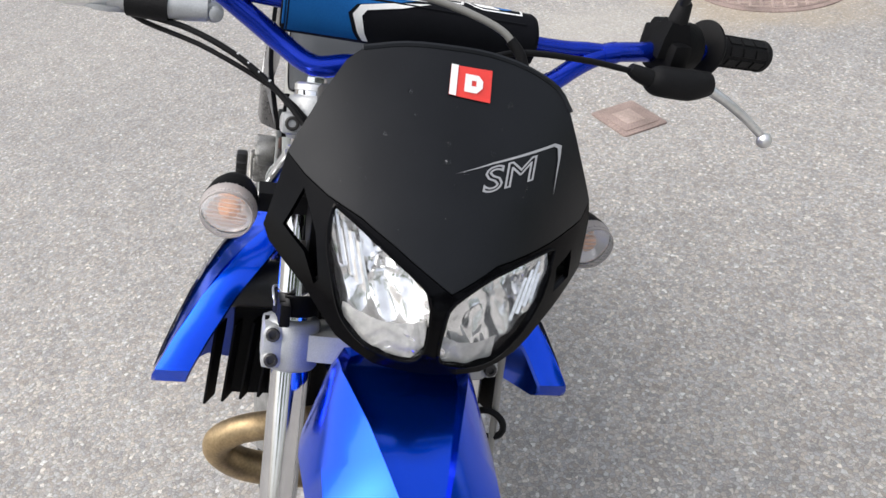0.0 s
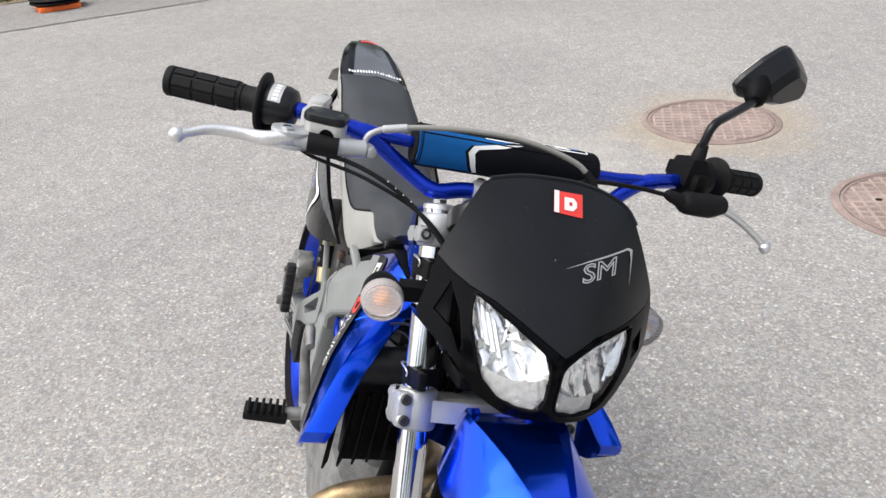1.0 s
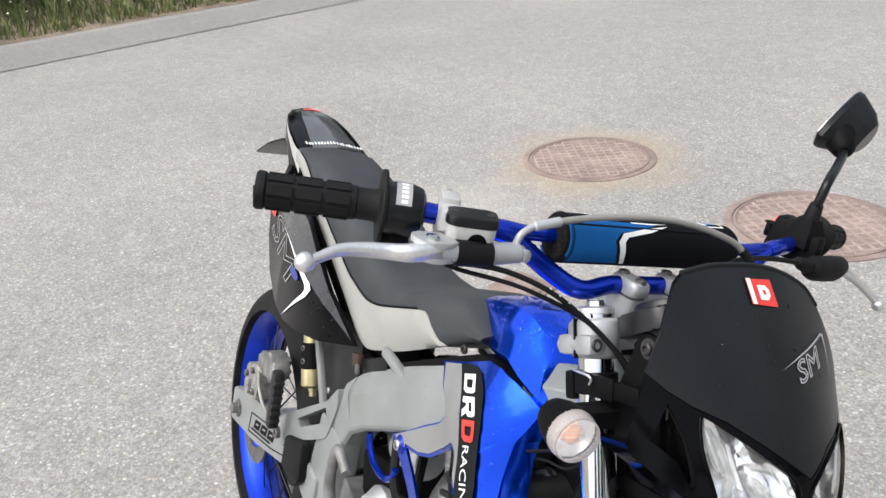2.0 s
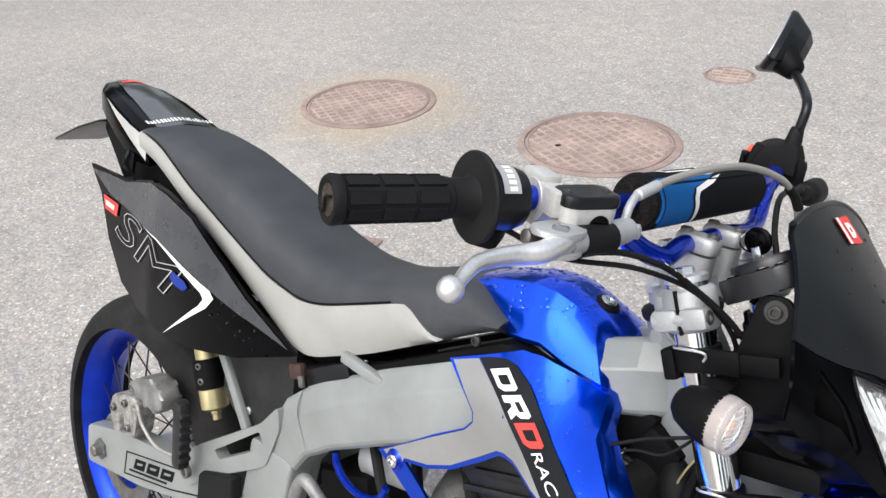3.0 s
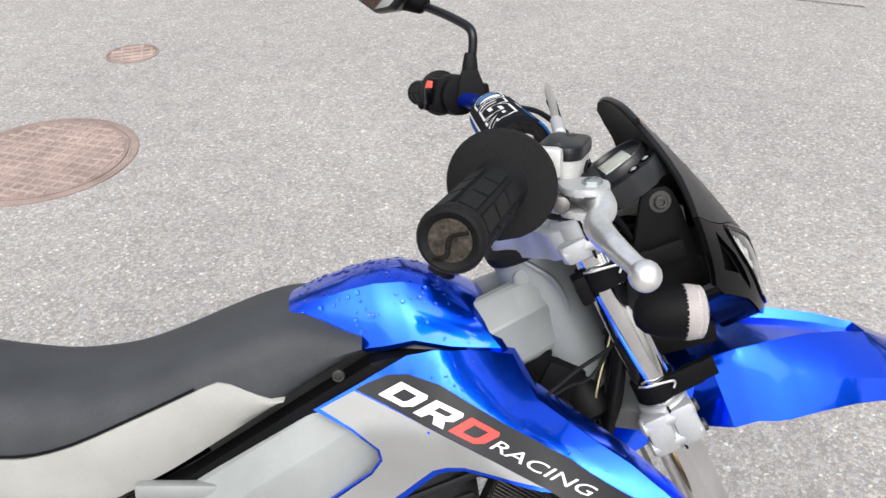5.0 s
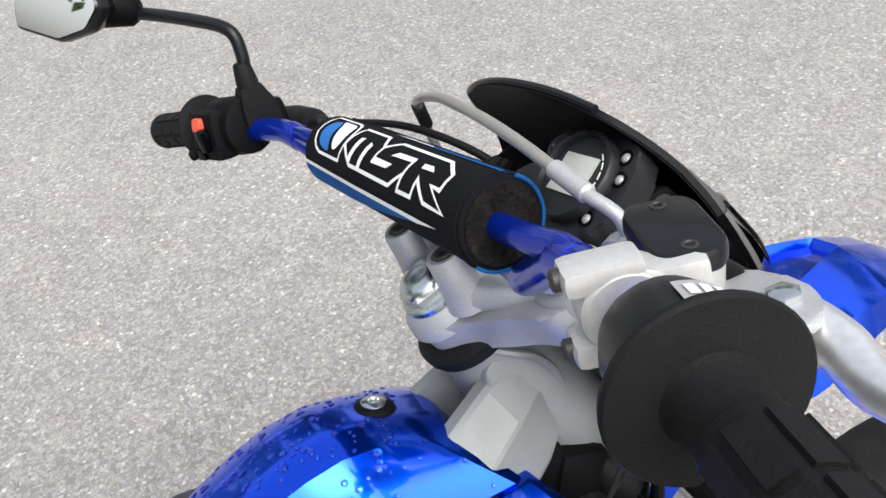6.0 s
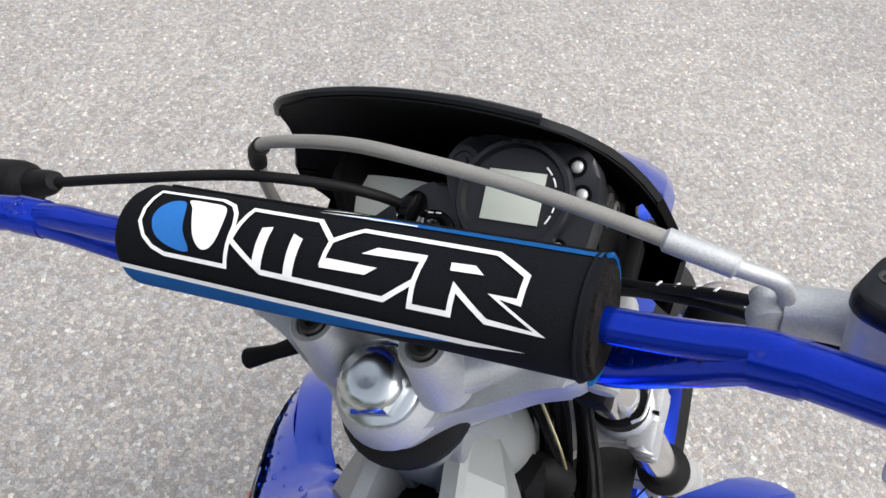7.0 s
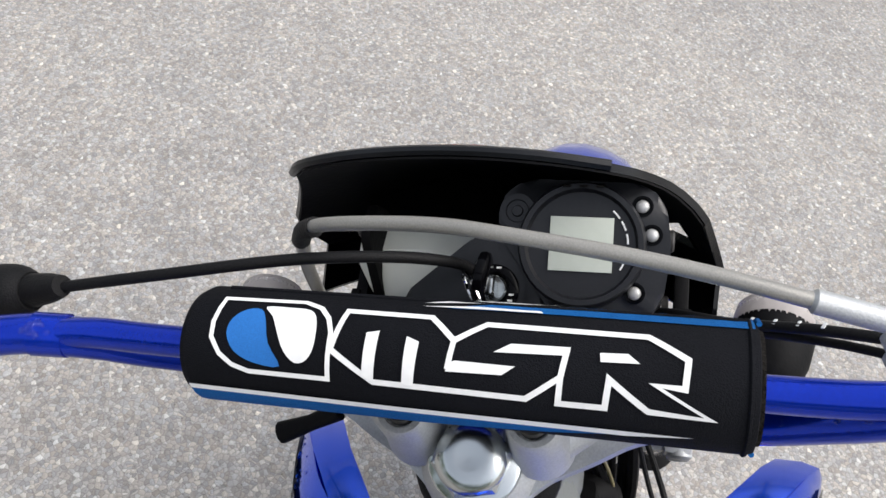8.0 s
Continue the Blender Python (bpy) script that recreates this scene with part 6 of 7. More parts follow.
mask()
for s in (-1, 1):
    br = [(0.440, 1.046), (0.464, 1.050), (0.475, 1.03), (0.500, 0.965), (0.510, 0.93), (0.497, 0.922), (0.468, 0.930), (0.437, 0.952), (0.434, 0.985)]
    b = part("mask_bracket", prism(rounded(br, 0.008), s * 0.076, s * 0.082, "y", 0.002), M["black"], bike, "black mask mounting bracket")
    part("bracket_washer", lathe((0.456, s * 0.082, 1.036), (0, s, 0), [(0, 0.0095), (0.0012, 0.0095), (0.0012, 0.004)], 20), M["bolt_dark"], b)
    for x, z in ((0.456, 1.036), (0.486, 0.944)):
        part("bracket_bolt", bolt((x, s * 0.083, z), (0, s, 0), 0.0058, 0.0045), M["bolt_dark"], b)
    # raised black disc painted as the shade of an undrilled hole
    part("bracket_hole_disc", lathe((0.462, s * 0.0822, 0.985), (0, s, 0), [(0, 0.006), (0.0006, 0.006), (0.0006, 0)], 14), M["foam"], b)
    # added black fill: blocks the view down behind the mask and keeps it dark
    part("mask_gap_filler", prism(rounded([(0.425, 0.972), (0.46, 0.990), (0.497, 0.985), (0.512, 0.945), (0.51, 0.92), (0.44, 0.935)], 0.008), s * 0.001 + MY * 0.5, s * 0.084 + MY * 0.5, "y", 0.003), M["black"], b)
    part("lamp_tray", box((0.487, s * 0.04 + MY, 0.897), (0.074, 0.079, 0.026), (0, -12, 0), 0.008), M["black"], b)
    part("lamp_housing", box((0.50, s * 0.045 + MY, 0.948), (0.045, 0.07, 0.075), (0, -12, 0), 0.015), M["black"], b)


part("lamp_flank", loft([[Vector((x, y, z)) for x, z in ((0.469, 1.030), (0.479, 1.029), (0.487, 1.0), (0.496, 0.964), (0.488, 0.964), (0.479, 0.99))] for y in (-0.074, -0.062)]), M["milky_grey"], bike, "milky plastic flank of the headlamp shell")


# ---- indicators
def indicator(s, y, x0, z0):
    ax = Vector((0.97, s * 0.12, 0.02)).normalized()
    p = Vector((x0, y, z0))
    i = part("indicator", lathe(p, ax, [(0, 0.005), (0.002, 0.0105), (0.008, 0.016), (0.02, 0.0205), (0.036, 0.0228), (0.040, 0.0228), (0.039, 0.0215), (0.026, 0.0135), (0.0235, 0.006), (0.0235, 0.0005)], 28), M["black"], bike, "black turn indicator with a clear lens")
    lens = part("indicator_lens", lathe(p, ax, [(0.038, 0.022), (0.042, 0.0226), (0.05, 0.022), (0.055, 0.0195), (0.0575, 0.013), (0.0582, 0.0)], 28), M["indicator"], i, "clear ribbed lens over an amber bulb")
    lens.visible_shadow = False
    side = ax.orthogonal().normalized()
    up = ax.cross(side)
    wall = [[p + ax * h + (side * math.cos(a) + up * math.sin(a)) * (rr + 0.0002 * (k % 2)) for k, a in enumerate([2 * math.pi * k / 96 for k in range(96)])] for h, rr in ((0.0385, 0.0225), (0.043, 0.0228), (0.0535, 0.0212), (0.0535, 0.0205), (0.043, 0.0221), (0.0385, 0.0218))]
    band = part("lens_wall", loft(wall + [wall[0]], True, False), M["lens_wall"], lens, "milky ribbed wall of the lens")
    band.visible_shadow = False
    for k in range(-5, 6):
        w = math.sqrt(max(0.0, 0.0205 ** 2 - (k * 0.0037) ** 2))
        side = Vector((-ax.y, ax.x, 0)).normalized()
        c = p + ax * 0.0535 + Vector((0, 0, k * 0.0037)) - ax * (abs(k) * 0.0007)
        part("lens_rib", rod(c - side * w * 0.86, c + side * w * 0.86, 0.0004, 6, 0.0001), M["indicator"], lens)
    part("inner_reflector", lathe(p, ax, [(0.024, 0.004), (0.027, 0.013), (0.0385, 0.0208), (0.037, 0.0212), (0.025, 0.013)], 24), M["reflector"], i)
    part("bulb", lathe(p, ax, [(0.026, 0.006), (0.036, 0.009), (0.042, 0.0075), (0.045, 0.003), (0.0455, 0)], 16), M["amber"], i)
    part("stalk", loft([[Vector((x, yy, z)) for x, z in ((x0 + 0.008, z0 - 0.01), (x0 + 0.008, z0 + 0.01), (x0 + 0.026, z0 + 0.009), (x0 + 0.026, z0 - 0.009))] for yy in (y - s * 0.018, y - s * 0.03, y - s * 0.06)]), M["rubber"], i)


indicator(-1, -0.141, 0.419, 0.958)
indicator(1, 0.168, 0.414, 0.953)


# ---- front fender
FEN_Y = 0.003


def fender():
    rows = [  # x, crest z, half recess, its depth, half shoulder, shoulder drop, half width, side drop
        (0.375, 0.745, 0.022, 0.004, 0.032, 0.006, 0.038, 0.03), (0.44, 0.800, 0.024, 0.005, 0.034, 0.006, 0.040, 0.045), (0.49, 0.845, 0.028, 0.006, 0.036, 0.006, 0.042, 0.06), (0.516, 0.866, 0.030, 0.007, 0.038, 0.008, 0.044, 0.07), (0.521, 0.869, 0.046, 0.008, 0.054, 0.012, 0.070, 0.064),
        (0.545, 0.880, 0.054, 0.009, 0.062, 0.018, 0.076, 0.066), (0.565, 0.8825, 0.052, 0.010, 0.065, 0.026, 0.079, 0.068), (0.58, 0.884, 0.048, 0.010, 0.067, 0.030, 0.080, 0.068), (0.62, 0.884, 0.036, 0.010, 0.068, 0.032, 0.078, 0.062), (0.66, 0.880, 0.025, 0.009, 0.067, 0.031, 0.075, 0.054),
        (0.691, 0.8735, 0.0155, 0.008, 0.064, 0.028, 0.071, 0.048), (0.696, 0.8725, 0.015, 0.0, 0.064, 0.028, 0.071, 0.048), (0.74, 0.852, 0.012, 0.0, 0.058, 0.024, 0.066, 0.040), (0.775, 0.827, 0.010, 0.0, 0.048, 0.018, 0.056, 0.030), (0.80, 0.803, 0.008, 0.0, 0.036, 0.012, 0.044, 0.020), (0.812, 0.790, 0.004, 0.0, 0.018, 0.006, 0.024, 0.010)]
    rings = []
    for x, z, f, dep, sh, sd, w, d in rows:
        half = [(0, z - dep), (f * 0.86, z - dep), (f, z), ((f + sh) / 2, z - sd * 0.36), (sh, z - sd), (w, z - d), (w - 0.004, z - d), (sh - 0.005, z - sd - 0.006), (f - 0.002, z - 0.006 - dep), (0, z - 0.006 - dep)]
        outer, inner = half[:6], half[6:]
        ring = [(-y, zz) for y, zz in outer[::-1]] + outer[1:] + inner + [(-y, zz) for y, zz in inner[::-1][1:]]
        rake = 0.12 if x < 0.518 else 0.12 - 0.47 * max(0.0, 1 - (x - 0.52) / 0.17)
        rings.append([Vector((x - (z - zz) * rake, FEN_Y + y, zz)) for y, zz in ring])
    dense = []
    for a, b in zip(rings, rings[1:]):
        steps = 3 if (b[0] - a[0]).length > 0.01 else 1
        for k in range(steps):
            dense.append([p.lerp(q, k / steps) for p, q in zip(a, b)])
    dense.append(rings[-1])
    part("front_fender", loft(dense), M["blue"], bike, "metallic blue high front fender with a tapering recess", 22)


fender()


# ---- handlebar and pad
BAR_R = [(0.352, 0.0, 1.0525), (0.352, -0.05, 1.0525), (0.3523, -0.085, 1.0471), (0.3388, -0.115, 1.0592), (0.3316, -0.148, 1.0797), (0.3272, -0.175, 1.0946), (0.3181, -0.212, 1.0983), (0.3072, -0.25, 1.1022), (0.2818, -0.315, 1.0998), (0.2651, -0.367, 1.0983)]
BAR_L = [(0.352, 0.0, 1.0525), (0.352, 0.05, 1.0525), (0.353, 0.095, 1.0490), (0.350, 0.122, 1.0525), (0.346, 0.14, 1.0615), (0.3405, 0.155, 1.072), (0.336, 0.17, 1.0815), (0.332, 0.185, 1.0885), (0.3295, 0.2, 1.092), (0.323, 0.225, 1.0935), (0.308, 0.262, 1.0930), (0.285, 0.325, 1.0935), (0.268, 0.375, 1.091)]


def handlebar():
    hb = part("handlebar", tube(BAR_R[::-1] + BAR_L[1:], 0.0096, 20, 5), M["bar_blue"], bike, "blue anodised handlebar with raindrops")
    part("crossbar", tube([(0.3245, -0.187, 1.098), (0.3285, -0.172, 1.0985), (0.3298, -0.13, 1.094), (0.3315, 0.0, 1.0915), (0.3335, 0.13, 1.0895), (0.333, 0.168, 1.0915), (0.330, 0.196, 1.0912)], 0.0072, 16, 5), M["bar_blue"], hb)
    part("weld_collar", tube([(0.3278, -0.171, 1.0935), (0.3245, -0.187, 1.0962)], 0.0104, 16, 1), M["bar_blue"], hb)
    part("weld_collar", tube([(0.3325, 0.184, 1.0880), (0.3298, 0.199, 1.0915)], 0.0104, 16, 1), M["bar_blue"], hb)
    return hb


hb = handlebar()

PC, PR = Vector((0.3335, 0, 1.092)), 0.0245
PAD_AXIS = Vector((0.0078, 1, -0.0091))
PL, PRIGHT = 0.1125, -0.1155


def pad_at(u, v):
    """u along the pad from its middle to the machine's right, v round it towards the front, from the top of the mark."""
    th = radians(116) - v / PR
    c = PC - PAD_AXIS * u
    return (c.x + PR * math.cos(th), c.y, c.z + PR * math.sin(th))


def bar_pad():
    length = PL - PRIGHT
    start = PC + PAD_AXIS * PRIGHT
    bm = lathe(start, PAD_AXIS, [(0, 0.0105), (0, PR - 0.003), (0.0005, PR - 0.001), (0.003, PR), (length - 0.006, PR), (length - 0.002, PR - 0.002), (length, PR - 0.006), (length + 0.001, PR - 0.012), (length + 0.001, 0.0105)], 56)
    pad = part("bar_pad", bm, M["pad"], bike, "black and blue fabric crossbar pad with white angular print")
    part("pad_foam", lathe(start - PAD_AXIS * 0.0015, PAD_AXIS, [(0, 0.011), (0.0, PR - 0.0035), (0.003, PR - 0.003), (0.003, 0.011)], 40), M["foam"], pad, "open foam end of the pad")

    def mm(pts):
        return [(a / 1000, b / 1000) for a, b in pts]

    def field(pts, off, mat, name, label=""):
        part(name, skin([mm(pts)], pad_at, 0.0, 0.007, off), mat, pad, label)

    def outline(pts, w, off, name, closed=True):
        part(name, skin(stroke(mm(pts), w / 1000, closed), pad_at, 0.0, 0.007, off), M["white"], pad)

    # round emblem: white outline, blue and white halves
    outline([(-94.3, 16.8), (-58.3, 17.6), (-50.5, 14.8), (-46.0, 10.0), (-43.6, 4.0), (-43.7, -14.1), (-78.0, -13.9), (-85.5, -11.6), (-91.0, -7.6), (-95.2, -1.2), (-95.6, 5.0)], 2.0, 0.0006, "emblem_outline")
    part("emblem_blue", skin([smooth2d(mm([(-88.6, 0.6), (-87.4, 7.0), (-82.4, 11.4), (-76.2, 12.0), (-72.8, 7.4), (-69.6, -2.1), (-64.2, -10.7), (-75.4, -10.2), (-84.3, -6.4)]), 3)], pad_at, 0.0, 0.007, 0.0006), M["pad_blue_print"], pad)
    part("emblem_white", skin([smooth2d(mm([(-74.4, 13.5), (-64.0, 13.9), (-54.5, 13.2), (-50.6, 7.9), (-49.9, -1.4), (-52.6, -7.2), (-57.5, -8.8), (-62.6, -4.7), (-66.4, 2.3), (-70.1, 8.9)]), 3)], pad_at, 0.0, 0.007, 0.0006), M["white"], pad)
    # angular mark: one white outline with slabs inside
    outline([(-42.8, -2.4), (-38.9, 14.4), (-4.1, 14.2), (6.2, 4.8), (18.0, 12.6), (77.0, 12.2), (90.9, 4.3), (90.1, -5.8), (80.0, -5.3), (99.2, -15.9), (78.0, -14.9), (64.1, -4.6), (62.9, -15.0), (46.2, -15.0), (46.9, -5.3), (34.4, -14.4), (-24.9, -13.5)], 2.3, 0.0006, "mark_outline")
    for slab in ([(-28.8, 5.2), (-23.6, 6.3), (-24.6, -13.2), (-29.4, -11.6)], [(-12.4, 5.0), (-7.2, 3.2), (-8.6, -13.6), (-13.2, -13.2)], [(4.4, -3.6), (7.5, -2.6), (30.3, -2.9), (25.4, -6.4), (4.0, -6.8)],
                 [(21.8, 1.6), (28.0, 5.2), (50.0, 5.6), (48.9, 2.4)], [(60.4, 4.4), (70.3, 4.8), (74.6, 1.6), (60.8, 1.2)]):
        field(slab, 0.0008, M["white"], "mark_slab")
    outline([(6.2, 4.8), (4.6, -6.0)], 2.2, 0.0007, "mark_stroke", False)
    outline([(48.8, 5.0), (46.8, -6.0)], 2.2, 0.0007, "mark_stroke", False)
    # white line and blue field below
    field([(-107.0, -22.4), (-60, -23.2), (-16.8, -23.9), (40, -24.2), (94.0, -24.6), (70.0, -27.2), (20.0, -27.0), (-17.7, -26.6), (-60, -25.8), (-107.0, -25.0)], 0.0009, M["white"], "white_line")
    field([(-107.2, -24.4), (-60, -25.2), (-17.7, -26.0), (30.0, -26.6), (72.0, -26.6), (45.0, -31.0), (0.0, -37.0), (-50.0, -44.0), (-107.0, -46.0)], 0.0005, M["pad_blue"], "blue_field", "blue printed field")
    # front face: blue field at the right end with a white chevron
    fb = [(0.1135, 0.0205), (0.046, 0.0212), (0.0, 0.0205), (0.02, 0.0275), (0.055, 0.034), (0.062, 0.042), (0.056, 0.058), (0.05, 0.068), (0.1135, 0.069)]
    part("front_blue_field", skin([fb[::-1]], pad_at, 0.0, 0.007, 0.0005), M["pad_blue"], pad)
    part("front_chevron", skin([[(-0.01, 0.0232), (0.02, 0.0275), (0.052, 0.0342), (0.058, 0.0425), (0.052, 0.058), (0.046, 0.068), (0.041, 0.068), (0.046, 0.057), (0.050, 0.043), (0.046, 0.0378), (0.015, 0.0316)][::-1]], pad_at, 0.0, 0.007, 0.0008), M["white"], pad)
    part("front_line", skin([[(-0.010, 0.0203), (0.012, 0.0207), (0.038, 0.0208), (0.037, 0.0222), (0.012, 0.0225)][::-1]], pad_at, 0.0, 0.007, 0.0009), M["white"], pad)
    part("pad_seam", tube([pad_at(u, 0.0275) for u in (-0.098, -0.05, 0.05, 0.112)], 0.0012, 6), M["pad"], pad)
    # stitched hem where the cover is turned in at its right end
    part("pad_hem", tube([pad_at(0.1118, v / 1000) for v in range(-70, 74, 6)], 0.0009, 6, 2), M["pad"], pad)
    for lo, hi in ((26, 66), (-64, -40)):
        part("pad_binding", tube([pad_at(0.1152, v / 1000) for v in range(lo, hi, 5)], 0.0011, 6, 2), M["pad_blue"], pad)


bar_pad()


# ---- right side controls
def grip(end, start, flange, side, label, flange_r):
    a, b = Vector(end), Vector(start)
    d = (b - a).normalized()
    n = (b - a).length
    g = part("grip", lathe(a, d, [(0.004, 0.0005), (0.0035, 0.008), (0.0012, 0.0122), (0, 0.0142), (0.0004, 0.0158), (0.003, 0.0172), (0.008, 0.0168), (0.0095, 0.0152), (n * 0.8, 0.0152), (n * 0.8 + 0.001, 0.0143), (n - 0.005, 0.0146), (n, 0.018)], 28), M["rubber"], bike, label)
    u = d.orthogonal().normalized()
    v = d.cross(u)
    # raised pads in rows round the grip
    part("worn_end", lathe(a + d * 0.0028, d, [(0.001, 0.0002), (0.0004, 0.007), (-0.0014, 0.0108)], 24), M["worn_rubber"], g, "worn brownish grip end")
    rows_n, span = 3, n * 0.8 - 0.0125
    for k in range(8):
        ang = 2 * math.pi * (k + 0.5) / 8
        for j in range(rows_n):
            s0 = 0.0105 + j * span / rows_n
            s1 = s0 + span / rows_n - 0.0035
            bm = bmesh.new()
            quad = []
            for rad in (0.0149, 0.0170):
                w = 0.31 if rad < 0.016 else 0.26
                for s, e in ((s0, -w), (s1, -w), (s1, w), (s0, w)):
                    quad.append(bm.verts.new(a + d * s + rad * (math.cos(ang + e) * u + math.sin(ang + e) * v)))
            bm.faces.new(quad[4:])
            for i in range(4):
                bm.faces.new((quad[i], quad[(i + 1) % 4], quad[4 + (i + 1) % 4], quad[4 + i]))
            part("grip_pad", bm, M["rubber"], g)
    part("grip_flange", lathe(b - d * 0.002, d, [(0, 0.018), (0.0015, flange_r - 0.001), (0.003, flange_r), (0.0055, flange_r - 0.0005), (0.0075, 0.022)], 40), M["rubber"], g, "round rubber grip flange")
    part("grip_cut", tube([a - d * 0.0004 + u * 0.010 + v * 0.003, a - d * 0.0006 + u * 0.002 - v * 0.001, a - d * 0.0004 - u * 0.006 + v * 0.004, a - d * 0.0004 - u * 0.012], 0.0012, 6), M["foam"], g)
    return g


grip((0.2592, -0.389, 1.098), (0.2955, -0.2865, 1.1012), True, -1, "black rubber throttle grip with raised blocks", 0.0335)
grip((0.262, 0.398, 1.0895), (0.288, 0.313, 1.0965), True, 1, "black rubber left grip with raised blocks", 0.029)


def throttle():
    a = Vector((0.2965, -0.283, 1.1013))
    d = (Vector((0.3135, -0.238, 1.102)) - a).normalized()
    t = part("throttle_housing", lathe(a, d, [(0, 0.02), (0.001, 0.023), (0.008, 0.0239), (0.024, 0.0239), (0.033, 0.021), (0.036, 0.016)], 32), M["satin"], bike, "black throttle housing with a pale label")
    part("housing_box", box((0.298, -0.268, 1.077), (0.026, 0.028, 0.02), (15, 0, 20), 0.006), M["black"], t)
    u = Vector((0.55, -0.2, 0.8)).normalized()
    u = (u - d * u.dot(d)).normalized()
    v = d.cross(u)

    def on_h(x, y):
        ang = -y / 0.0242
        return a + d * (0.008 + x) + 0.0242 * (math.cos(ang) * u + math.sin(ang) * v)

    part("label_plate", skin([[(0.0, -0.013), (0.0, 0.013), (0.014, 0.013), (0.014, -0.013)]], on_h, 0.0, 0.005, 0.0006), M["silver_print"], t)
    for k in range(5):
        y0 = -0.0115 + k * 0.0047
        part("label_bar", skin([[(0.0045, y0), (0.0045, y0 + 0.0032), (0.0105, y0 + 0.0032), (0.0105, y0)]], on_h, 0.0, 0.005, 0.0012), M["white"], t)


throttle()


def brake_master():
    d = Vector((0.41, 0.91, 0.0)).normalized()  # along the bar, inwards
    c = Vector((0.317, -0.229, 1.1015))
    m = part("brake_master", lathe(c - d * 0.009, d, [(0, 0.0135), (0.001, 0.0155), (0.017, 0.0155), (0.018, 0.0135)], 24), M["alu_dark"], bike, "aluminium front brake master cylinder on the bar")
    ring_c = Vector((0.3135, -0.2275, 1.1015))
    part("bar_clamp_half", lathe(ring_c - d * 0.0095, d, [(0, 0.0104), (0, 0.0150), (0.002, 0.0168), (0.017, 0.0168), (0.019, 0.0150), (0.019, 0.0104)], 32), M["alu_dark"], m)
    up = Vector((0.05, 0, 1)).normalized()
    back = d.cross(up).normalized()
    back = back if back.x < 0 else -back
    turn = Matrix((d, back, up)).transposed().to_4x4()
    for k in (-1, 1):
        own = box((0, 0.006, k * 0.0145), (0.0185, 0.030, 0.0105), bev=0.004)
        bmesh.ops.transform(own, matrix=Matrix.Translation(ring_c) @ turn, verts=own.verts)
        ear = part("clamp_ear", own, M["alu_dark"], m)
        part("clamp_screw", bolt(ring_c + back * 0.020 + up * k * 0.0145, back, 0.0045, 0.004), M["bolt_dark"], ear)
    own = box((0, -0.016, 0.004), (0.0175, 0.030, 0.020), bev=0.004)
    bmesh.ops.transform(own, matrix=Matrix.Translation(ring_c) @ turn, verts=own.verts)
    part("clamp_neck", own, M["alu_dark"], m)
    # reservoir: tapering body with bevelled corners, black lid with two screws
    rot = pose(0, 0, 0, 4, -3, 66)
    o = Vector((0.3455, -0.2195, 1.0925))
    fp = rounded([(-0.0225, -0.0085), (-0.0155, -0.0142), (0.016, -0.0142), (0.0225, -0.0105), (0.0225, 0.0105), (0.016, 0.0142), (-0.0155, 0.0142), (-0.0225, 0.0105)], 0.004)
    rings = [[o + rot @ Vector((x * k, y * k, z)) for x, y in fp] for z, k in ((-0.017, 0.86), (-0.014, 0.92), (0.012, 0.985), (0.014, 0.985))]
    res = part("fluid_reservoir", loft(rings), M["alu_dark"], m, "grey aluminium fluid reservoir", 30)
    rings = [[o + rot @ Vector((x * k, y * k, z)) for x, y in fp] for z, k in ((0.0142, 1.02), (0.0155, 1.045), (0.020, 1.045), (0.0225, 1.0), (0.0232, 0.94))]
    lid = part("reservoir_lid", loft(rings), M["satin"], m, "black plastic reservoir lid", 30)
    for k in (-1, 1):
        part("lid_screw", lathe(o + rot @ Vector((k * 0.0165, 0, 0.0225)), rot @ Vector((0, 0, 1)), [(0, 0.0034), (0.0011, 0.0032), (0.0012, 0.0022), (0.0006, 0.0018), (0.0006, 0)], 14), M["bolt_dark"], lid)
    part("sight_glass", lathe(o + rot @ Vector((0.006, -0.0136, 0.001)), rot @ Vector((0, -1, -0.04)), [(-0.004, 0.0085), (0.001, 0.0085), (0.0014, 0.007), (0.0006, 0.0066), (0.0006, 0)], 22), M["gloss"], m, "dark round sight glass")
    # cylinder with rubber boot, banjo
    part("cylinder", tube([(0.357, -0.252, 1.0835), (0.3615, -0.205, 1.0845), (0.3605, -0.176, 1.0855)], [0.0092, 0.0105, 0.0095], 18, 3), M["alu"], m)
    part("piston_boot", tube([(0.3575, -0.238, 1.0825), (0.3625, -0.205, 1.0835)], 0.0118, 16, 3), M["rubber"], m, "black rubber boot")
    part("banjo", lathe((0.3525, -0.1735, 1.083), (0.8, 0.25, 0.1), [(0, 0.007), (0.001, 0.0085), (0.008, 0.0085), (0.009, 0.006), (0.016, 0.006), (0.017, 0.004)], 12), M["alu"], m)
    part("pivot_plate", prism(rounded([(0.336, -0.272), (0.352, -0.279), (0.366, -0.268), (0.368, -0.246), (0.358, -0.232), (0.335, -0.238)], 0.006), 1.0885, 1.0935, "z", 0.002), M["alu"], m)
    part("pivot_bolt", lathe((0.3555, -0.2605, 1.093), (0, 0, 1), [(0, 0.0065), (0.003, 0.0065), (0.004, 0.005), (0.004, 0)], 6), M["zinc"], m)
    part("pivot_plate_low", prism(rounded([(0.336, -0.272), (0.352, -0.279), (0.366, -0.268), (0.368, -0.246), (0.358, -0.232), (0.335, -0.238)], 0.006), 1.0745, 1.079, "z", 0.002), M["alu"], m)
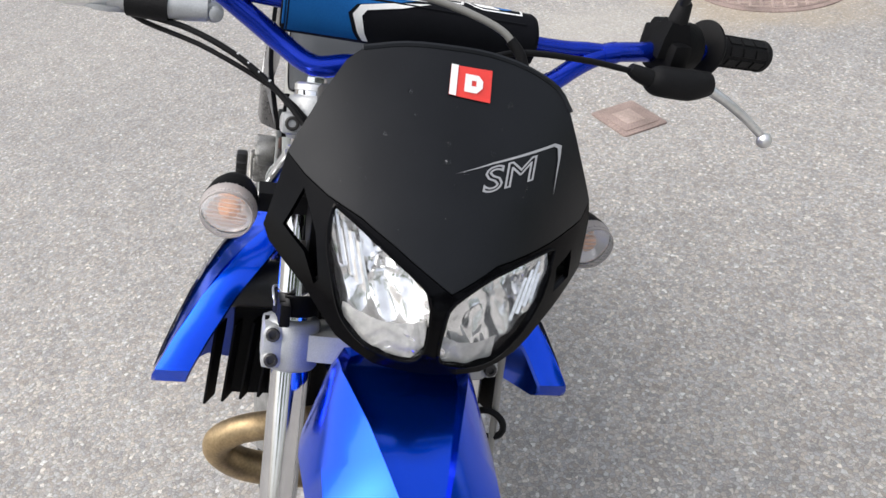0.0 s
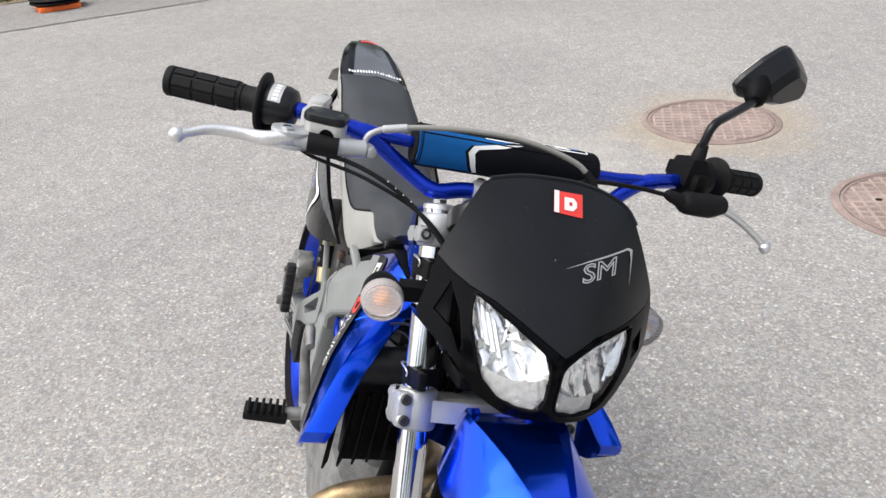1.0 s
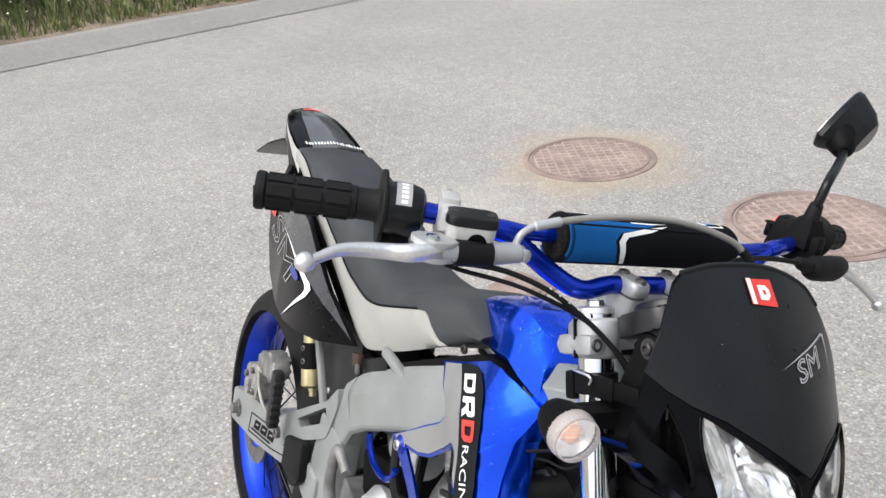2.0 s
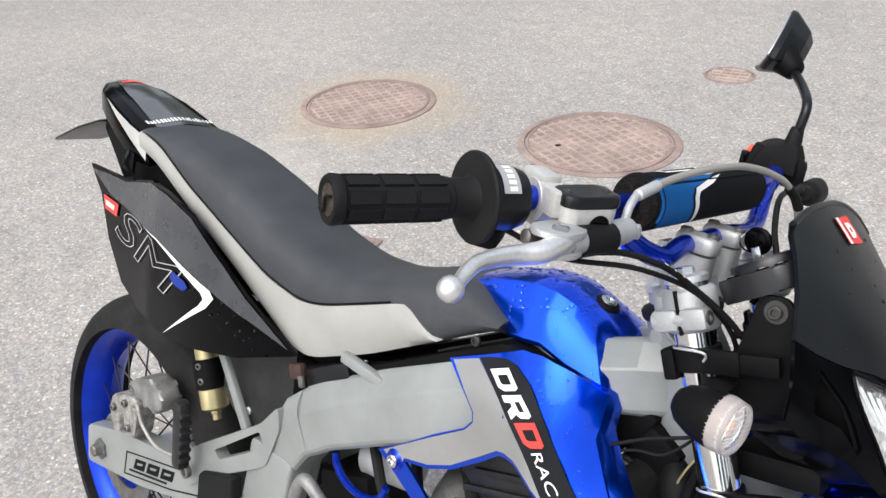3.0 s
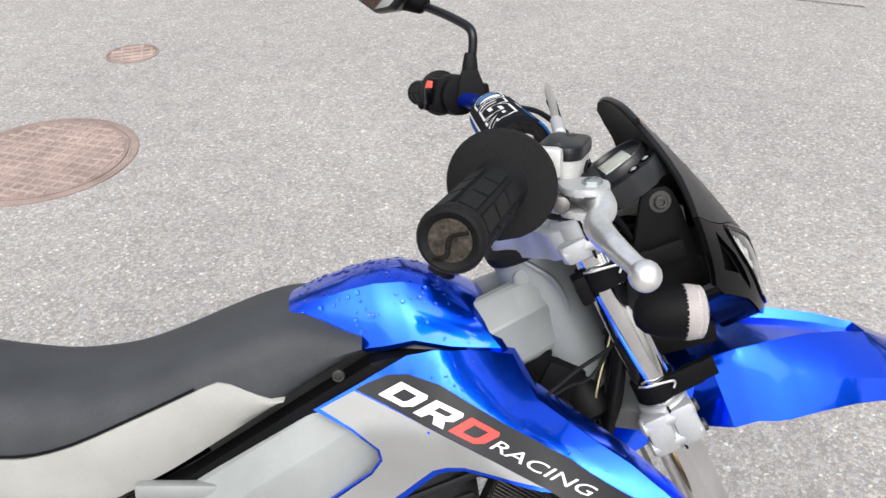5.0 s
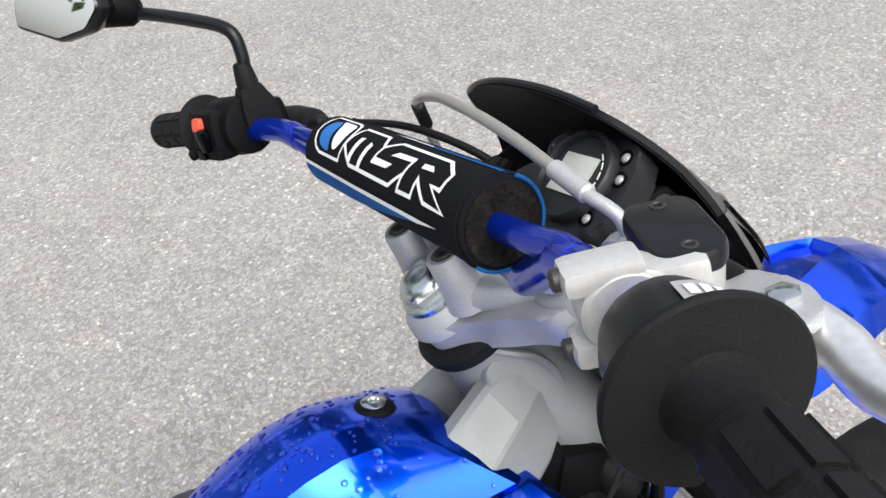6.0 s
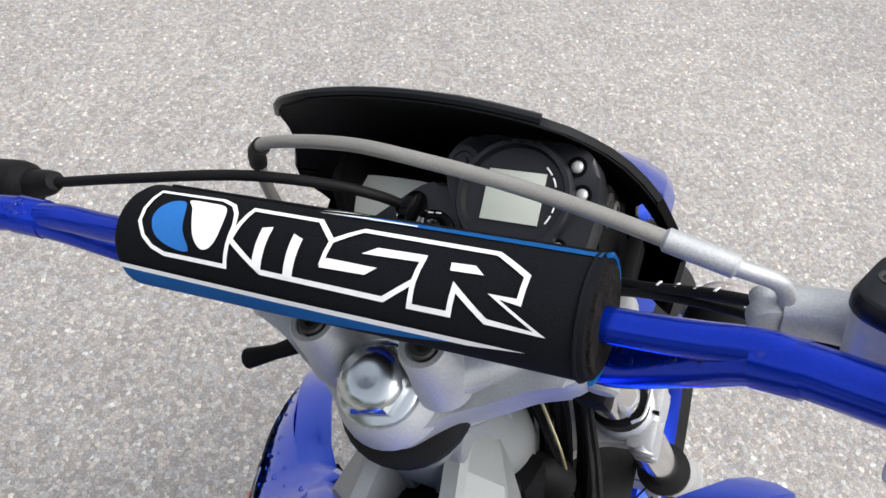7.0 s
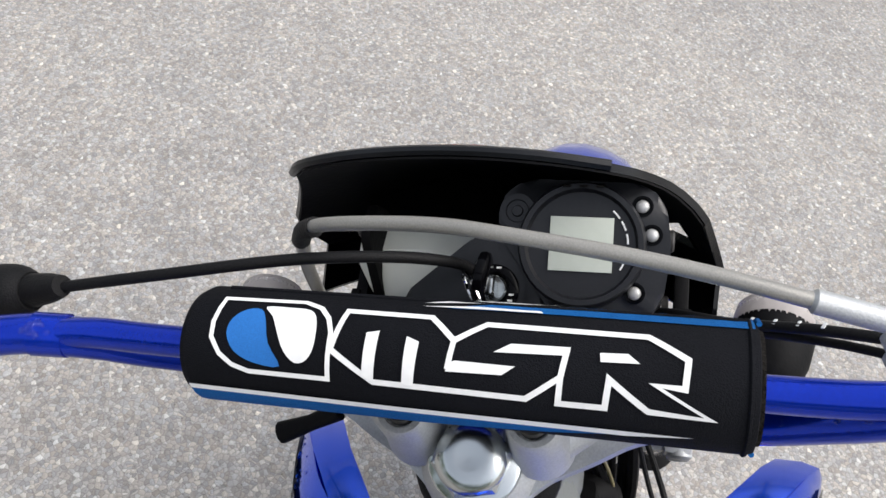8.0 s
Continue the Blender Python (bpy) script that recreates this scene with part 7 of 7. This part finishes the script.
    lv = part("brake_lever", tube([(0.353, -0.243, 1.083), (0.3575, -0.262, 1.0835), (0.357, -0.281, 1.0805), (0.350, -0.297, 1.0785), (0.3475, -0.318, 1.0785), (0.3485, -0.340, 1.0775), (0.354, -0.358, 1.073), (0.357, -0.366, 1.071)], [0.0095, 0.011, 0.0098, 0.0086, 0.0078, 0.0068, 0.0056, 0.0058], 16, 5, squash=0.8), M["polished"], bike, "worn aluminium brake lever with a ball end")
    part("lever_ball", lathe((0.3555, -0.3625, 1.0715), (0.2, -0.95, -0.2), [(0.0, 0.004)] + [(0.0085 - 0.0085 * math.cos(a), 0.0085 * math.sin(a)) for a in [0.5 + 0.33 * k for k in range(8)]] + [(0.017, 0.0003)], 20), M["polished"], lv)
    part("lever_adjuster", lathe((0.336, -0.262, 1.083), (-0.2, -1, 0), [(-0.01, 0.004), (0, 0.004), (0, 0.0055), (0.008, 0.0055), (0.009, 0.004)], 10), M["steel"], lv)


brake_master()

# braided brake hose arching over the pad, with its fittings
hose_pts = [(0.3585, -0.178, 1.090), (0.3575, -0.174, 1.1015), (0.3545, -0.1605, 1.109), (0.3564, -0.1345, 1.1159), (0.3600, -0.102, 1.1225), (0.3645, -0.065, 1.1272), (0.3700, -0.022, 1.1292), (0.3753, 0.006, 1.1275), (0.3800, 0.036, 1.1225), (0.386, 0.0654, 1.1138), (0.3935, 0.081, 1.102)]
hz = part("brake_hose", tube(hose_pts[2:], 0.0033, 14, 6), M["hose"], bike, "grey braided brake hose arching over the handlebar pad")
part("hose_bend", tube([hose_pts[0], hose_pts[1], hose_pts[2], (0.3555, -0.148, 1.1125)], 0.0034, 12, 5), M["alu"], hz)
part("hose_ferrule", rod((0.3546, -0.1600, 1.1093), (0.3566, -0.1325, 1.1163), 0.0047, 14), M["alu"], hz)
part("hose_sleeve", tube([(0.3895, 0.0735, 1.108), (0.3945, 0.083, 1.0995), (0.399, 0.0895, 1.088)], 0.0048, 14, 4), M["rubber"], hz, "black rubber sleeve")
part("hose_lower", tube([(0.3965, 0.0865, 1.094), (0.406, 0.097, 1.06), (0.43, 0.112, 0.99), (0.452, 0.118, 0.90), (0.47, 0.125, 0.80), (0.51, 0.13, 0.68), (0.60, 0.12, 0.50), (0.69, 0.10, 0.38)], 0.0036, 12, 5), M["hose"], hz)
ring_pts = [Vector((0.485, 0.122, 0.745)) + 0.017 * Vector((0.5 * math.cos(a), math.cos(a) * 0.86, math.sin(a))) for a in [2 * math.pi * k / 14 for k in range(15)]]
part("hose_guide", tube(ring_pts, 0.0035, 8, 2), M["rubber"], hz, "black rubber hose guide ring")


# ---- left side controls
def left_controls():
    d = Vector((-0.3, 0.95, -0.02)).normalized()
    a = Vector((0.3115, 0.245, 1.0985))
    sw = part("switch_box", lathe(a, d, [(0, 0.018), (0.002, 0.0235), (0.02, 0.0255), (0.044, 0.0245), (0.05, 0.02)], 24), M["black"], bike, "black handlebar switch box with a red button")
    part("switch_face", box((0.283, 0.268, 1.098), (0.022, 0.04, 0.042), (0, 10, 17), 0.006), M["black"], sw)
    part("red_button", box((0.2755, 0.2655, 1.110), (0.012, 0.013, 0.012), (0, 20, 17), 0.003), M["red_switch"], sw, "red push button")
    part("rocker", box((0.272, 0.255, 1.099), (0.01, 0.01, 0.02), (0, 0, 17), 0.003), M["gloss"], sw)
    part("lower_switch", box((0.272, 0.272, 1.085), (0.014, 0.016, 0.01), (0, 0, 17), 0.003), M["gloss"], sw)
    part("switch_lever", rod((0.272, 0.278, 1.087), (0.26, 0.284, 1.084), 0.005), M["black"], sw)
    cl = part("clutch_perch", box((0.328, 0.256, 1.096), (0.035, 0.024, 0.034), (0, 0, 16), 0.008), M["black"], bike, "black clutch lever perch with a rubber boot")
    part("perch_boot", tube([(0.352, 0.292, 1.082), (0.357, 0.270, 1.080), (0.3605, 0.236, 1.081), (0.361, 0.226, 1.082)], [0.012, 0.0155, 0.0145, 0.010], 18, 3), M["rubber"], cl, "black rubber boot")
    part("boot_nose", tube([(0.361, 0.228, 1.082), (0.361, 0.212, 1.086), (0.3605, 0.204, 1.089)], [0.009, 0.0075, 0.0055], 12, 3), M["rubber"], cl)
    lv = part("clutch_lever", tube([(0.353, 0.288, 1.080), (0.360, 0.312, 1.071), (0.365, 0.338, 1.058), (0.3705, 0.362, 1.043)], [0.0065, 0.0055, 0.005, 0.0045], 14, 5, squash=0.8), M["polished"], bike, "worn aluminium clutch lever with a ball end")
    part("lever_ball", lathe((0.3695, 0.359, 1.0445), (0.3, 0.75, -0.55), [(0, 0.003)] + [(0.008 - 0.008 * math.cos(b), 0.008 * math.sin(b)) for b in [0.5 + 0.33 * k for k in range(8)]] + [(0.016, 0.0003)], 18), M["polished"], lv)
    part("clutch_cable", tube([(0.361, 0.206, 1.087), (0.368, 0.15, 1.093), (0.382, 0.08, 1.094), (0.402, 0.028, 1.075), (0.418, 0.010, 1.045), (0.41, 0.0, 1.01)], 0.0029, 10, 6), M["rubber"], bike, "black clutch cable")
    # mirror
    base = Vector((0.323, 0.254, 1.115))
    mr = part("mirror_clamp", loft([[base + Vector((a2 * w, b2 * w, z)) for a2, b2 in ((-1, -1), (-1, 1), (1, 1), (1, -1))] for z, w in ((-0.02, 0.016), (0.0, 0.014), (0.014, 0.009))]), M["black"], bike, "black rear-view mirror on a bent stem", 30)
    part("stem_gaiter", lathe(base + Vector((0, 0, 0.012)), (0.05, 0, 1), [(0, 0.0095), (0.006, 0.0095), (0.02, 0.0075), (0.022, 0.006)], 16), M["rubber"], mr)
    part("mirror_stem", tube([base + Vector((0, 0, 0.02)), (0.327, 0.252, 1.155), (0.325, 0.258, 1.176), (0.305, 0.292, 1.190), (0.280, 0.330, 1.202), (0.268, 0.342, 1.206)], 0.0056, 12, 6), M["satin"], mr)
    neck = Vector((0.262, 0.346, 1.209))
    part("mirror_neck", lathe(neck + Vector((0.014, -0.008, -0.004)), (-0.75, 0.4, 0.45), [(0, 0.008), (0.004, 0.013), (0.02, 0.0175), (0.032, 0.021)], 18), M["black"], mr)
    # head: faceted shell, glass to the rear
    c = Vector((0.222, 0.385, 1.236))
    ex = Vector((-0.43, 0.90, 0)).normalized()
    ez = Vector((0.29, 0.13, 0.955))
    ez = (ez - ex * ez.dot(ex)).normalized()
    nn = ex.cross(ez)
    nn = nn if nn.x > 0 else -nn
    hexa = rounded([(-0.074, -0.020), (-0.068, -0.004), (-0.048, 0.022), (-0.022, 0.043), (-0.010, 0.046), (0.055, 0.024), (0.076, 0.0), (0.076, -0.020), (0.0, -0.040), (-0.05, -0.036)], 0.005)
    rings = [[c + ex * x * k + ez * z * k + nn * w for x, z in hexa] for w, k in ((-0.004, 0.96), (-0.002, 1.0), (0.004, 1.0), (0.030, 0.72), (0.040, 0.5))]
    part("mirror_housing", loft(rings), M["satin"], mr, "black faceted mirror housing", 18)
    part("mirror_glass", loft([[c + ex * x * k + ez * z * k + nn * w for x, z in hexa] for w, k in ((-0.0042, 0.91), (-0.0055, 0.91))]), M["mirror"], mr, "mirror glass")


left_controls()

# cables down from the right controls to behind the mask, with a small printed sleeve
cb = part("switch_cable", tube([(0.362, -0.228, 1.075), (0.372, -0.19, 1.072), (0.386, -0.15, 1.06), (0.402, -0.115, 1.04), (0.425, -0.085, 1.015), (0.445, -0.06, 0.985)], 0.0026, 10, 6), M["rubber"], bike, "black cable with a printed sleeve")
for k in range(4):
    part("sleeve_print", box((0.3868 + 0.004 * k, -0.149 + 0.009 * k, 1.0625 - 0.005 * k), (0.0014, 0.0032, 0.0005), (0, 30, 62), 0), M["white"], cb)
part("throttle_cable", tube([(0.310, -0.262, 1.08), (0.345, -0.235, 1.066), (0.378, -0.17, 1.058), (0.405, -0.10, 1.03), (0.43, -0.06, 0.98), (0.42, -0.045, 0.90)], 0.0022, 10, 6), M["rubber"], bike)


# ---- instruments
def instruments():
    o = Vector((0.4290, -0.0425, 1.0597))
    ex, ey, n = Vector((0, -1, 0)), Vector((0.81, 0, 0.586)), Vector((-0.586, 0, 0.81))

    def place(a, b, w):
        return o + ex * a + ey * b + n * w

    body = rounded([(-0.037, 0.028), (-0.028, 0.033), (0.03, 0.032), (0.040, 0.022), (0.043, 0.0), (0.040, -0.026), (0.032, -0.035), (-0.012, -0.036), (-0.03, -0.012), (-0.042, 0.004), (-0.043, 0.02)], 0.006)
    d = part("instrument_panel", prism(body, -0.02, 0.0, fn=place, bev=0.003), M["dash"], bike, "black instrument panel with a grey liquid crystal display")

    def dish(c, prof, name, mat, label="", seg=36):
        return part(name, lathe(place(*c, 0), n, prof, seg), mat, d, label)

    dish((0, 0), [(0, 0.0315), (0.006, 0.0312), (0.008, 0.030), (0.008, 0.0275), (0.0045, 0.0262), (0.0045, 0)], "gauge_ring", M["dash"], "round black gauge rim")
    face = part("display", prism([(-0.0155, -0.0135), (0.0155, -0.0135), (0.0155, 0.0135), (-0.0155, 0.0135)], 0.0046, 0.0062, fn=place, bev=0.0003), M["lcd"], d, "blank grey-green liquid crystal display")
    for k in range(5):
        a = radians(-25 + 17 * k)
        part("dial_mark", tube([place(0.0225 * math.cos(a + e), 0.0225 * math.sin(a + e), 0.0055) for e in (-0.11, 0, 0.11)], 0.0005, 6, 1), M["white"], d)
    # black bars on the rim stand in for the shade of uncut notches
    for k in range(3):
        part("rim_slot_bar", box(place(-0.008 + 0.008 * k, 0.0285, 0.0082), (0.0016, 0.004, 0.001), (0, 36, 0), 0), M["foam"], d)
    for a, b in ((0.0285, 0.0205), (0.0335, 0.0065), (0.0265, -0.0222)):
        part("tell_tale", lathe(place(a, b, 0), n, [(0, 0.0052), (0.0012, 0.0052), (0.0013, 0.0042), (0.0002, 0.0038), (0.0002, 0)], 18), M["gloss"], d)
        part("tell_tale_lens", lathe(place(a, b, 0), n, [(0.0001, 0.0034), (0.0010, 0.0029), (0.0016, 0.0016), (0.0018, 0)], 16), M["frosted"], d, "small round tell-tale lamp")
    part("panel_screw", lathe(place(-0.033, 0.016, 0), n, [(0, 0.009), (0.002, 0.009), (0.002, 0.006), (0.0012, 0.0055), (0.0012, 0.003), (0.0025, 0.0025), (0.0025, 0)], 24), M["dash"], d)
    # key plate, lock and key
    kp = part("key_plate", prism(rounded([(-0.092, -0.030), (-0.056, 0.002), (-0.044, 0.006), (-0.028, 0.0), (-0.016, -0.03), (-0.022, -0.046), (-0.092, -0.044)], 0.006), -0.018, -0.003, fn=place, bev=0.003), M["dash"], bike, "black plastic key lock plate")
    part("lock_ring", lathe(place(-0.0425, -0.024, -0.003), n, [(0, 0.0125), (0.003, 0.0125), (0.004, 0.011), (0.004, 0.008), (0.002, 0.0075), (0.002, 0)], 28), M["gloss"], kp)
    part("lock_barrel", lathe(place(-0.0425, -0.024, -0.001), n, [(0, 0.0068), (0.004, 0.0068), (0.005, 0.006), (0.005, 0)], 20), M["zinc"], kp)
    for k, (a, b) in enumerate([(-0.045, -0.0135), (-0.0405, -0.0132), (-0.0335, -0.0265), (-0.034, -0.0295)]):
        part("lock_print", box(place(a, b, 0.0014), (0.0018, 0.0024, 0.0006), (0, 36, 0), 0), M["white"], kp)
    kc = Vector((0.399, 0.002, 1.066))
    key = part("key", lathe(kc - Vector((0, 0.003, 0)), (0.08, 1, 0.1), [(0, 0.0105), (0.001, 0.0125), (0.003, 0.013), (0.005, 0.0125), (0.006, 0.0105)], 28), M["gloss"], bike, "round black plastic-headed ignition key in its lock")
    part("key_shank", box(kc + Vector((0.004, -0.003, -0.012)), (0.008, 0.003, 0.016), (0, -30, 0), 0.0008), M["zinc"], key)
    rp = [kc + Vector((-0.006, 0.004, -0.003)) + 0.0115 * Vector((math.cos(a) * 0.8, 0.55 * math.cos(a), math.sin(a) * 0.8)) for a in [2 * math.pi * k / 18 for k in range(19)]]
    part("key_ring", tube(rp, 0.0009, 6, 2), M["chrome"], key, "thin steel split ring")
    # pale lamp shell behind the panel
    rings = []
    for x, z, w, h in ((0.436, 0.996, 0.020, 0.006), (0.441, 1.001, 0.032, 0.012), (0.452, 1.008, 0.040, 0.0165), (0.470, 1.010, 0.042, 0.017), (0.495, 0.988, 0.038, 0.015)):
        rings.append([Vector((x, 0.054 + w * math.copysign(abs(math.cos(a)) ** 0.7, math.cos(a)), z + h * math.copysign(abs(math.sin(a)) ** 0.7, math.sin(a)))) for a in [2 * math.pi * k / 24 for k in range(24)]])
    part("lamp_shell", loft(rings), M["translucent"], bike, "milky white back of the headlamp")
    # wiring behind the head
    r = random.Random(5)
    for k in range(5):
        y0 = -0.03 - 0.012 * k
        part("wire", tube([(0.43 + 0.002 * k, 0.4 * y0, 0.96), (0.428 + r.uniform(-0.006, 0.006), 0.4 * y0 - 0.01, 0.90), (0.418 + r.uniform(-0.008, 0.008), -0.052 + r.uniform(-0.01, 0.01), 0.845), (0.415 + r.uniform(-0.012, 0.008), -0.060 + r.uniform(-0.02, 0.01), 0.785)], 0.0012 + 0.0004 * (k % 3), 8, 5), M["gold"] if k == 3 else M["rubber"], bike)
    for k in range(9):
        y0 = -0.010 - 0.007 * k
        part("cable_sleeve", tube([(0.428, y0 + 0.012, 0.985), (0.424 + r.uniform(-0.004, 0.004), y0, 0.945), (0.432 + r.uniform(-0.004, 0.004), y0 - 0.003, 0.90), (0.424 + 0.006 * (k % 2), y0 - 0.004, 0.835), (0.422 + r.uniform(-0.012, 0.01), y0, 0.775)], 0.0026 + 0.0009 * (k % 3), 8, 5), M["rubber"], bike)
    for k in range(4):
        part("loom", tube([(0.41, 0.06 - 0.03 * k, 0.985), (0.45, 0.05 - 0.025 * k, 1.0), (0.48, 0.05 - 0.03 * k, 0.99), (0.5, 0.04 - 0.02 * k, 0.97)], 0.0035, 8, 5), M["rubber"], bike)
    part("choke_lever", tube([(0.382, 0.10, 0.955), (0.376, 0.118, 0.948), (0.370, 0.138, 0.942)], [0.006, 0.005, 0.007], 10, 3), M["black"], bike, "black strap end beside the fork")
    part("ignition_coil", box((0.36, -0.07, 0.80), (0.05, 0.03, 0.04), (0, 20, 0), 0.006), M["black"], bike)
    part("hose_stub", rod((0.362, -0.046, 0.821), (0.404, -0.025, 0.8066), 0.0062, 16, 0.001), M["engine"], bike, "grey hose spout")
    part("hose_stub", rod((0.368, -0.036, 0.838), (0.399, -0.020, 0.832), 0.0062, 16, 0.001), M["steel"], bike)
    part("breather_hose", tube([(0.339, -0.0206, 0.856), (0.348, -0.026, 0.849), (0.360, -0.031, 0.842), (0.37, -0.03, 0.83)], 0.006, 12), M["dark_tank"], bike)
    part("thin_wire", tube([(0.340, -0.103, 0.860), (0.352, -0.1, 0.865), (0.385, -0.09, 0.886), (0.417, -0.077, 0.900), (0.43, -0.07, 0.915)], 0.0019, 8), M["rubber"], bike)
    part("thin_wire", tube([(0.345, -0.095, 0.852), (0.375, -0.088, 0.868), (0.400, -0.08, 0.874), (0.424, -0.07, 0.905)], 0.0016, 8), M["rubber"], bike)
    part("rubber_boot", lathe((0.397, -0.040, 0.852), (0.35, -0.2, -0.9), [(0, 0.008), (0.008, 0.014), (0.022, 0.0185), (0.034, 0.018), (0.04, 0.011), (0.041, 0)], 20), M["rubber"], bike, "black rubber boot")
    # two added black boxes that darken the see-through gap under the frame head
    part("spar_gap_filler", box((0.300, -0.005, 0.845), (0.075, 0.09, 0.06), (0, 25, 0), 0.01), M["black"], bike)
    part("head_gap_filler", box((0.338, -0.012, 0.872), (0.055, 0.07, 0.05), (0, 25, 0), 0.008), M["black"], bike, "added black box that darkens the gap under the frame")


instruments()


# ---- raindrops on the painted parts
def drops():
    r = random.Random(8)
    bm = bmesh.new()

    def drop(p, n, q, flat=0.45):
        n = Vector(n).normalized()
        u = n.orthogonal().normalized()
        v = n.cross(u)
        sx, sy = r.uniform(0.75, 1.3), r.uniform(0.75, 1.3)
        rows = []
        for e, w in ((0.0, 1.0), (0.45, 0.86), (0.8, 0.5)):
            rows.append([bm.verts.new(p + n * q * flat * e + q * w * (sx * math.cos(a) * u + sy * math.sin(a) * v)) for a in (2 * math.pi * k / 8 for k in range(8))])
        topv = bm.verts.new(p + n * q * flat)
        for a, b in zip(rows, rows[1:]):
            for k in range(8):
                bm.faces.new((a[k], a[(k + 1) % 8], b[(k + 1) % 8], b[k]))
        for k in range(8):
            bm.faces.new((rows[-1][k], rows[-1][(k + 1) % 8], topv))

    for _ in range(330):  # tank cover
        f, t = r.uniform(0.3, 6.2), r.uniform(-0.9, 0.9)
        p, a, b = tank_at(f, t), tank_at(f + 0.05, t), tank_at(f, t + 0.02)
        nn = (a - p).cross(b - p)
        if nn.z < 0:
            nn = -nn
        if r.random() < 0.3:
            p.y, nn.y = -p.y, -nn.y
        drop(p, nn, r.choice((0.0010, 0.0014, 0.0018, 0.0024)), 0.4)
    for bar in (BAR_R, BAR_L):  # along the bar
        path = catmull(bar, 6)
        for _ in range(45):
            i = r.randrange(12, len(path) - 24)
            t = (path[i + 1] - path[i]).normalized()
            up = Vector((r.uniform(-0.9, 0.5), r.uniform(-0.4, 0.4), 1.0))
            up = (up - t * up.dot(t)).normalized()
            drop(path[i] + up * 0.0095, up, r.choice((0.001, 0.0014, 0.002)))
    for s in (-1, 1):  # shrouds
        for _ in range(70):
            u = r.uniform(0.24, 0.44)
            v = lerp(u, [(0.24, 0.905), (0.31, 0.905), (0.34, 0.868), (0.44, 0.815)]) - r.uniform(0.003, 0.03)
            drop(Vector((u, s * shy(u, v), v)), (0.1, s, 0.1), r.choice((0.0009, 0.0012, 0.0017)))
        for _ in range(80):  # rear side panels
            u, v = r.uniform(-0.42, -0.13), 0
            v = lerp(u, [(-0.42, 0.83), (-0.25, 0.775), (-0.13, 0.752)]) - r.uniform(-0.012, 0.03)
            drop(Vector((u, s * (panel_y(u, v) + 0.0012), v)), (0, s, 0.15), r.choice((0.001, 0.0014, 0.002)))
    for _ in range(26):  # mask
        d, z = r.uniform(-0.09, 0.08), r.uniform(1.0, 1.095)
        drop(Vector(mask_at(d, z)), (0.8, d * 3, 0.6), r.choice((0.0009, 0.0013, 0.002)))
    part("raindrop_film", bm, M["water"], bike, "small clear raindrops")["kind"] = "stuff"


drops()
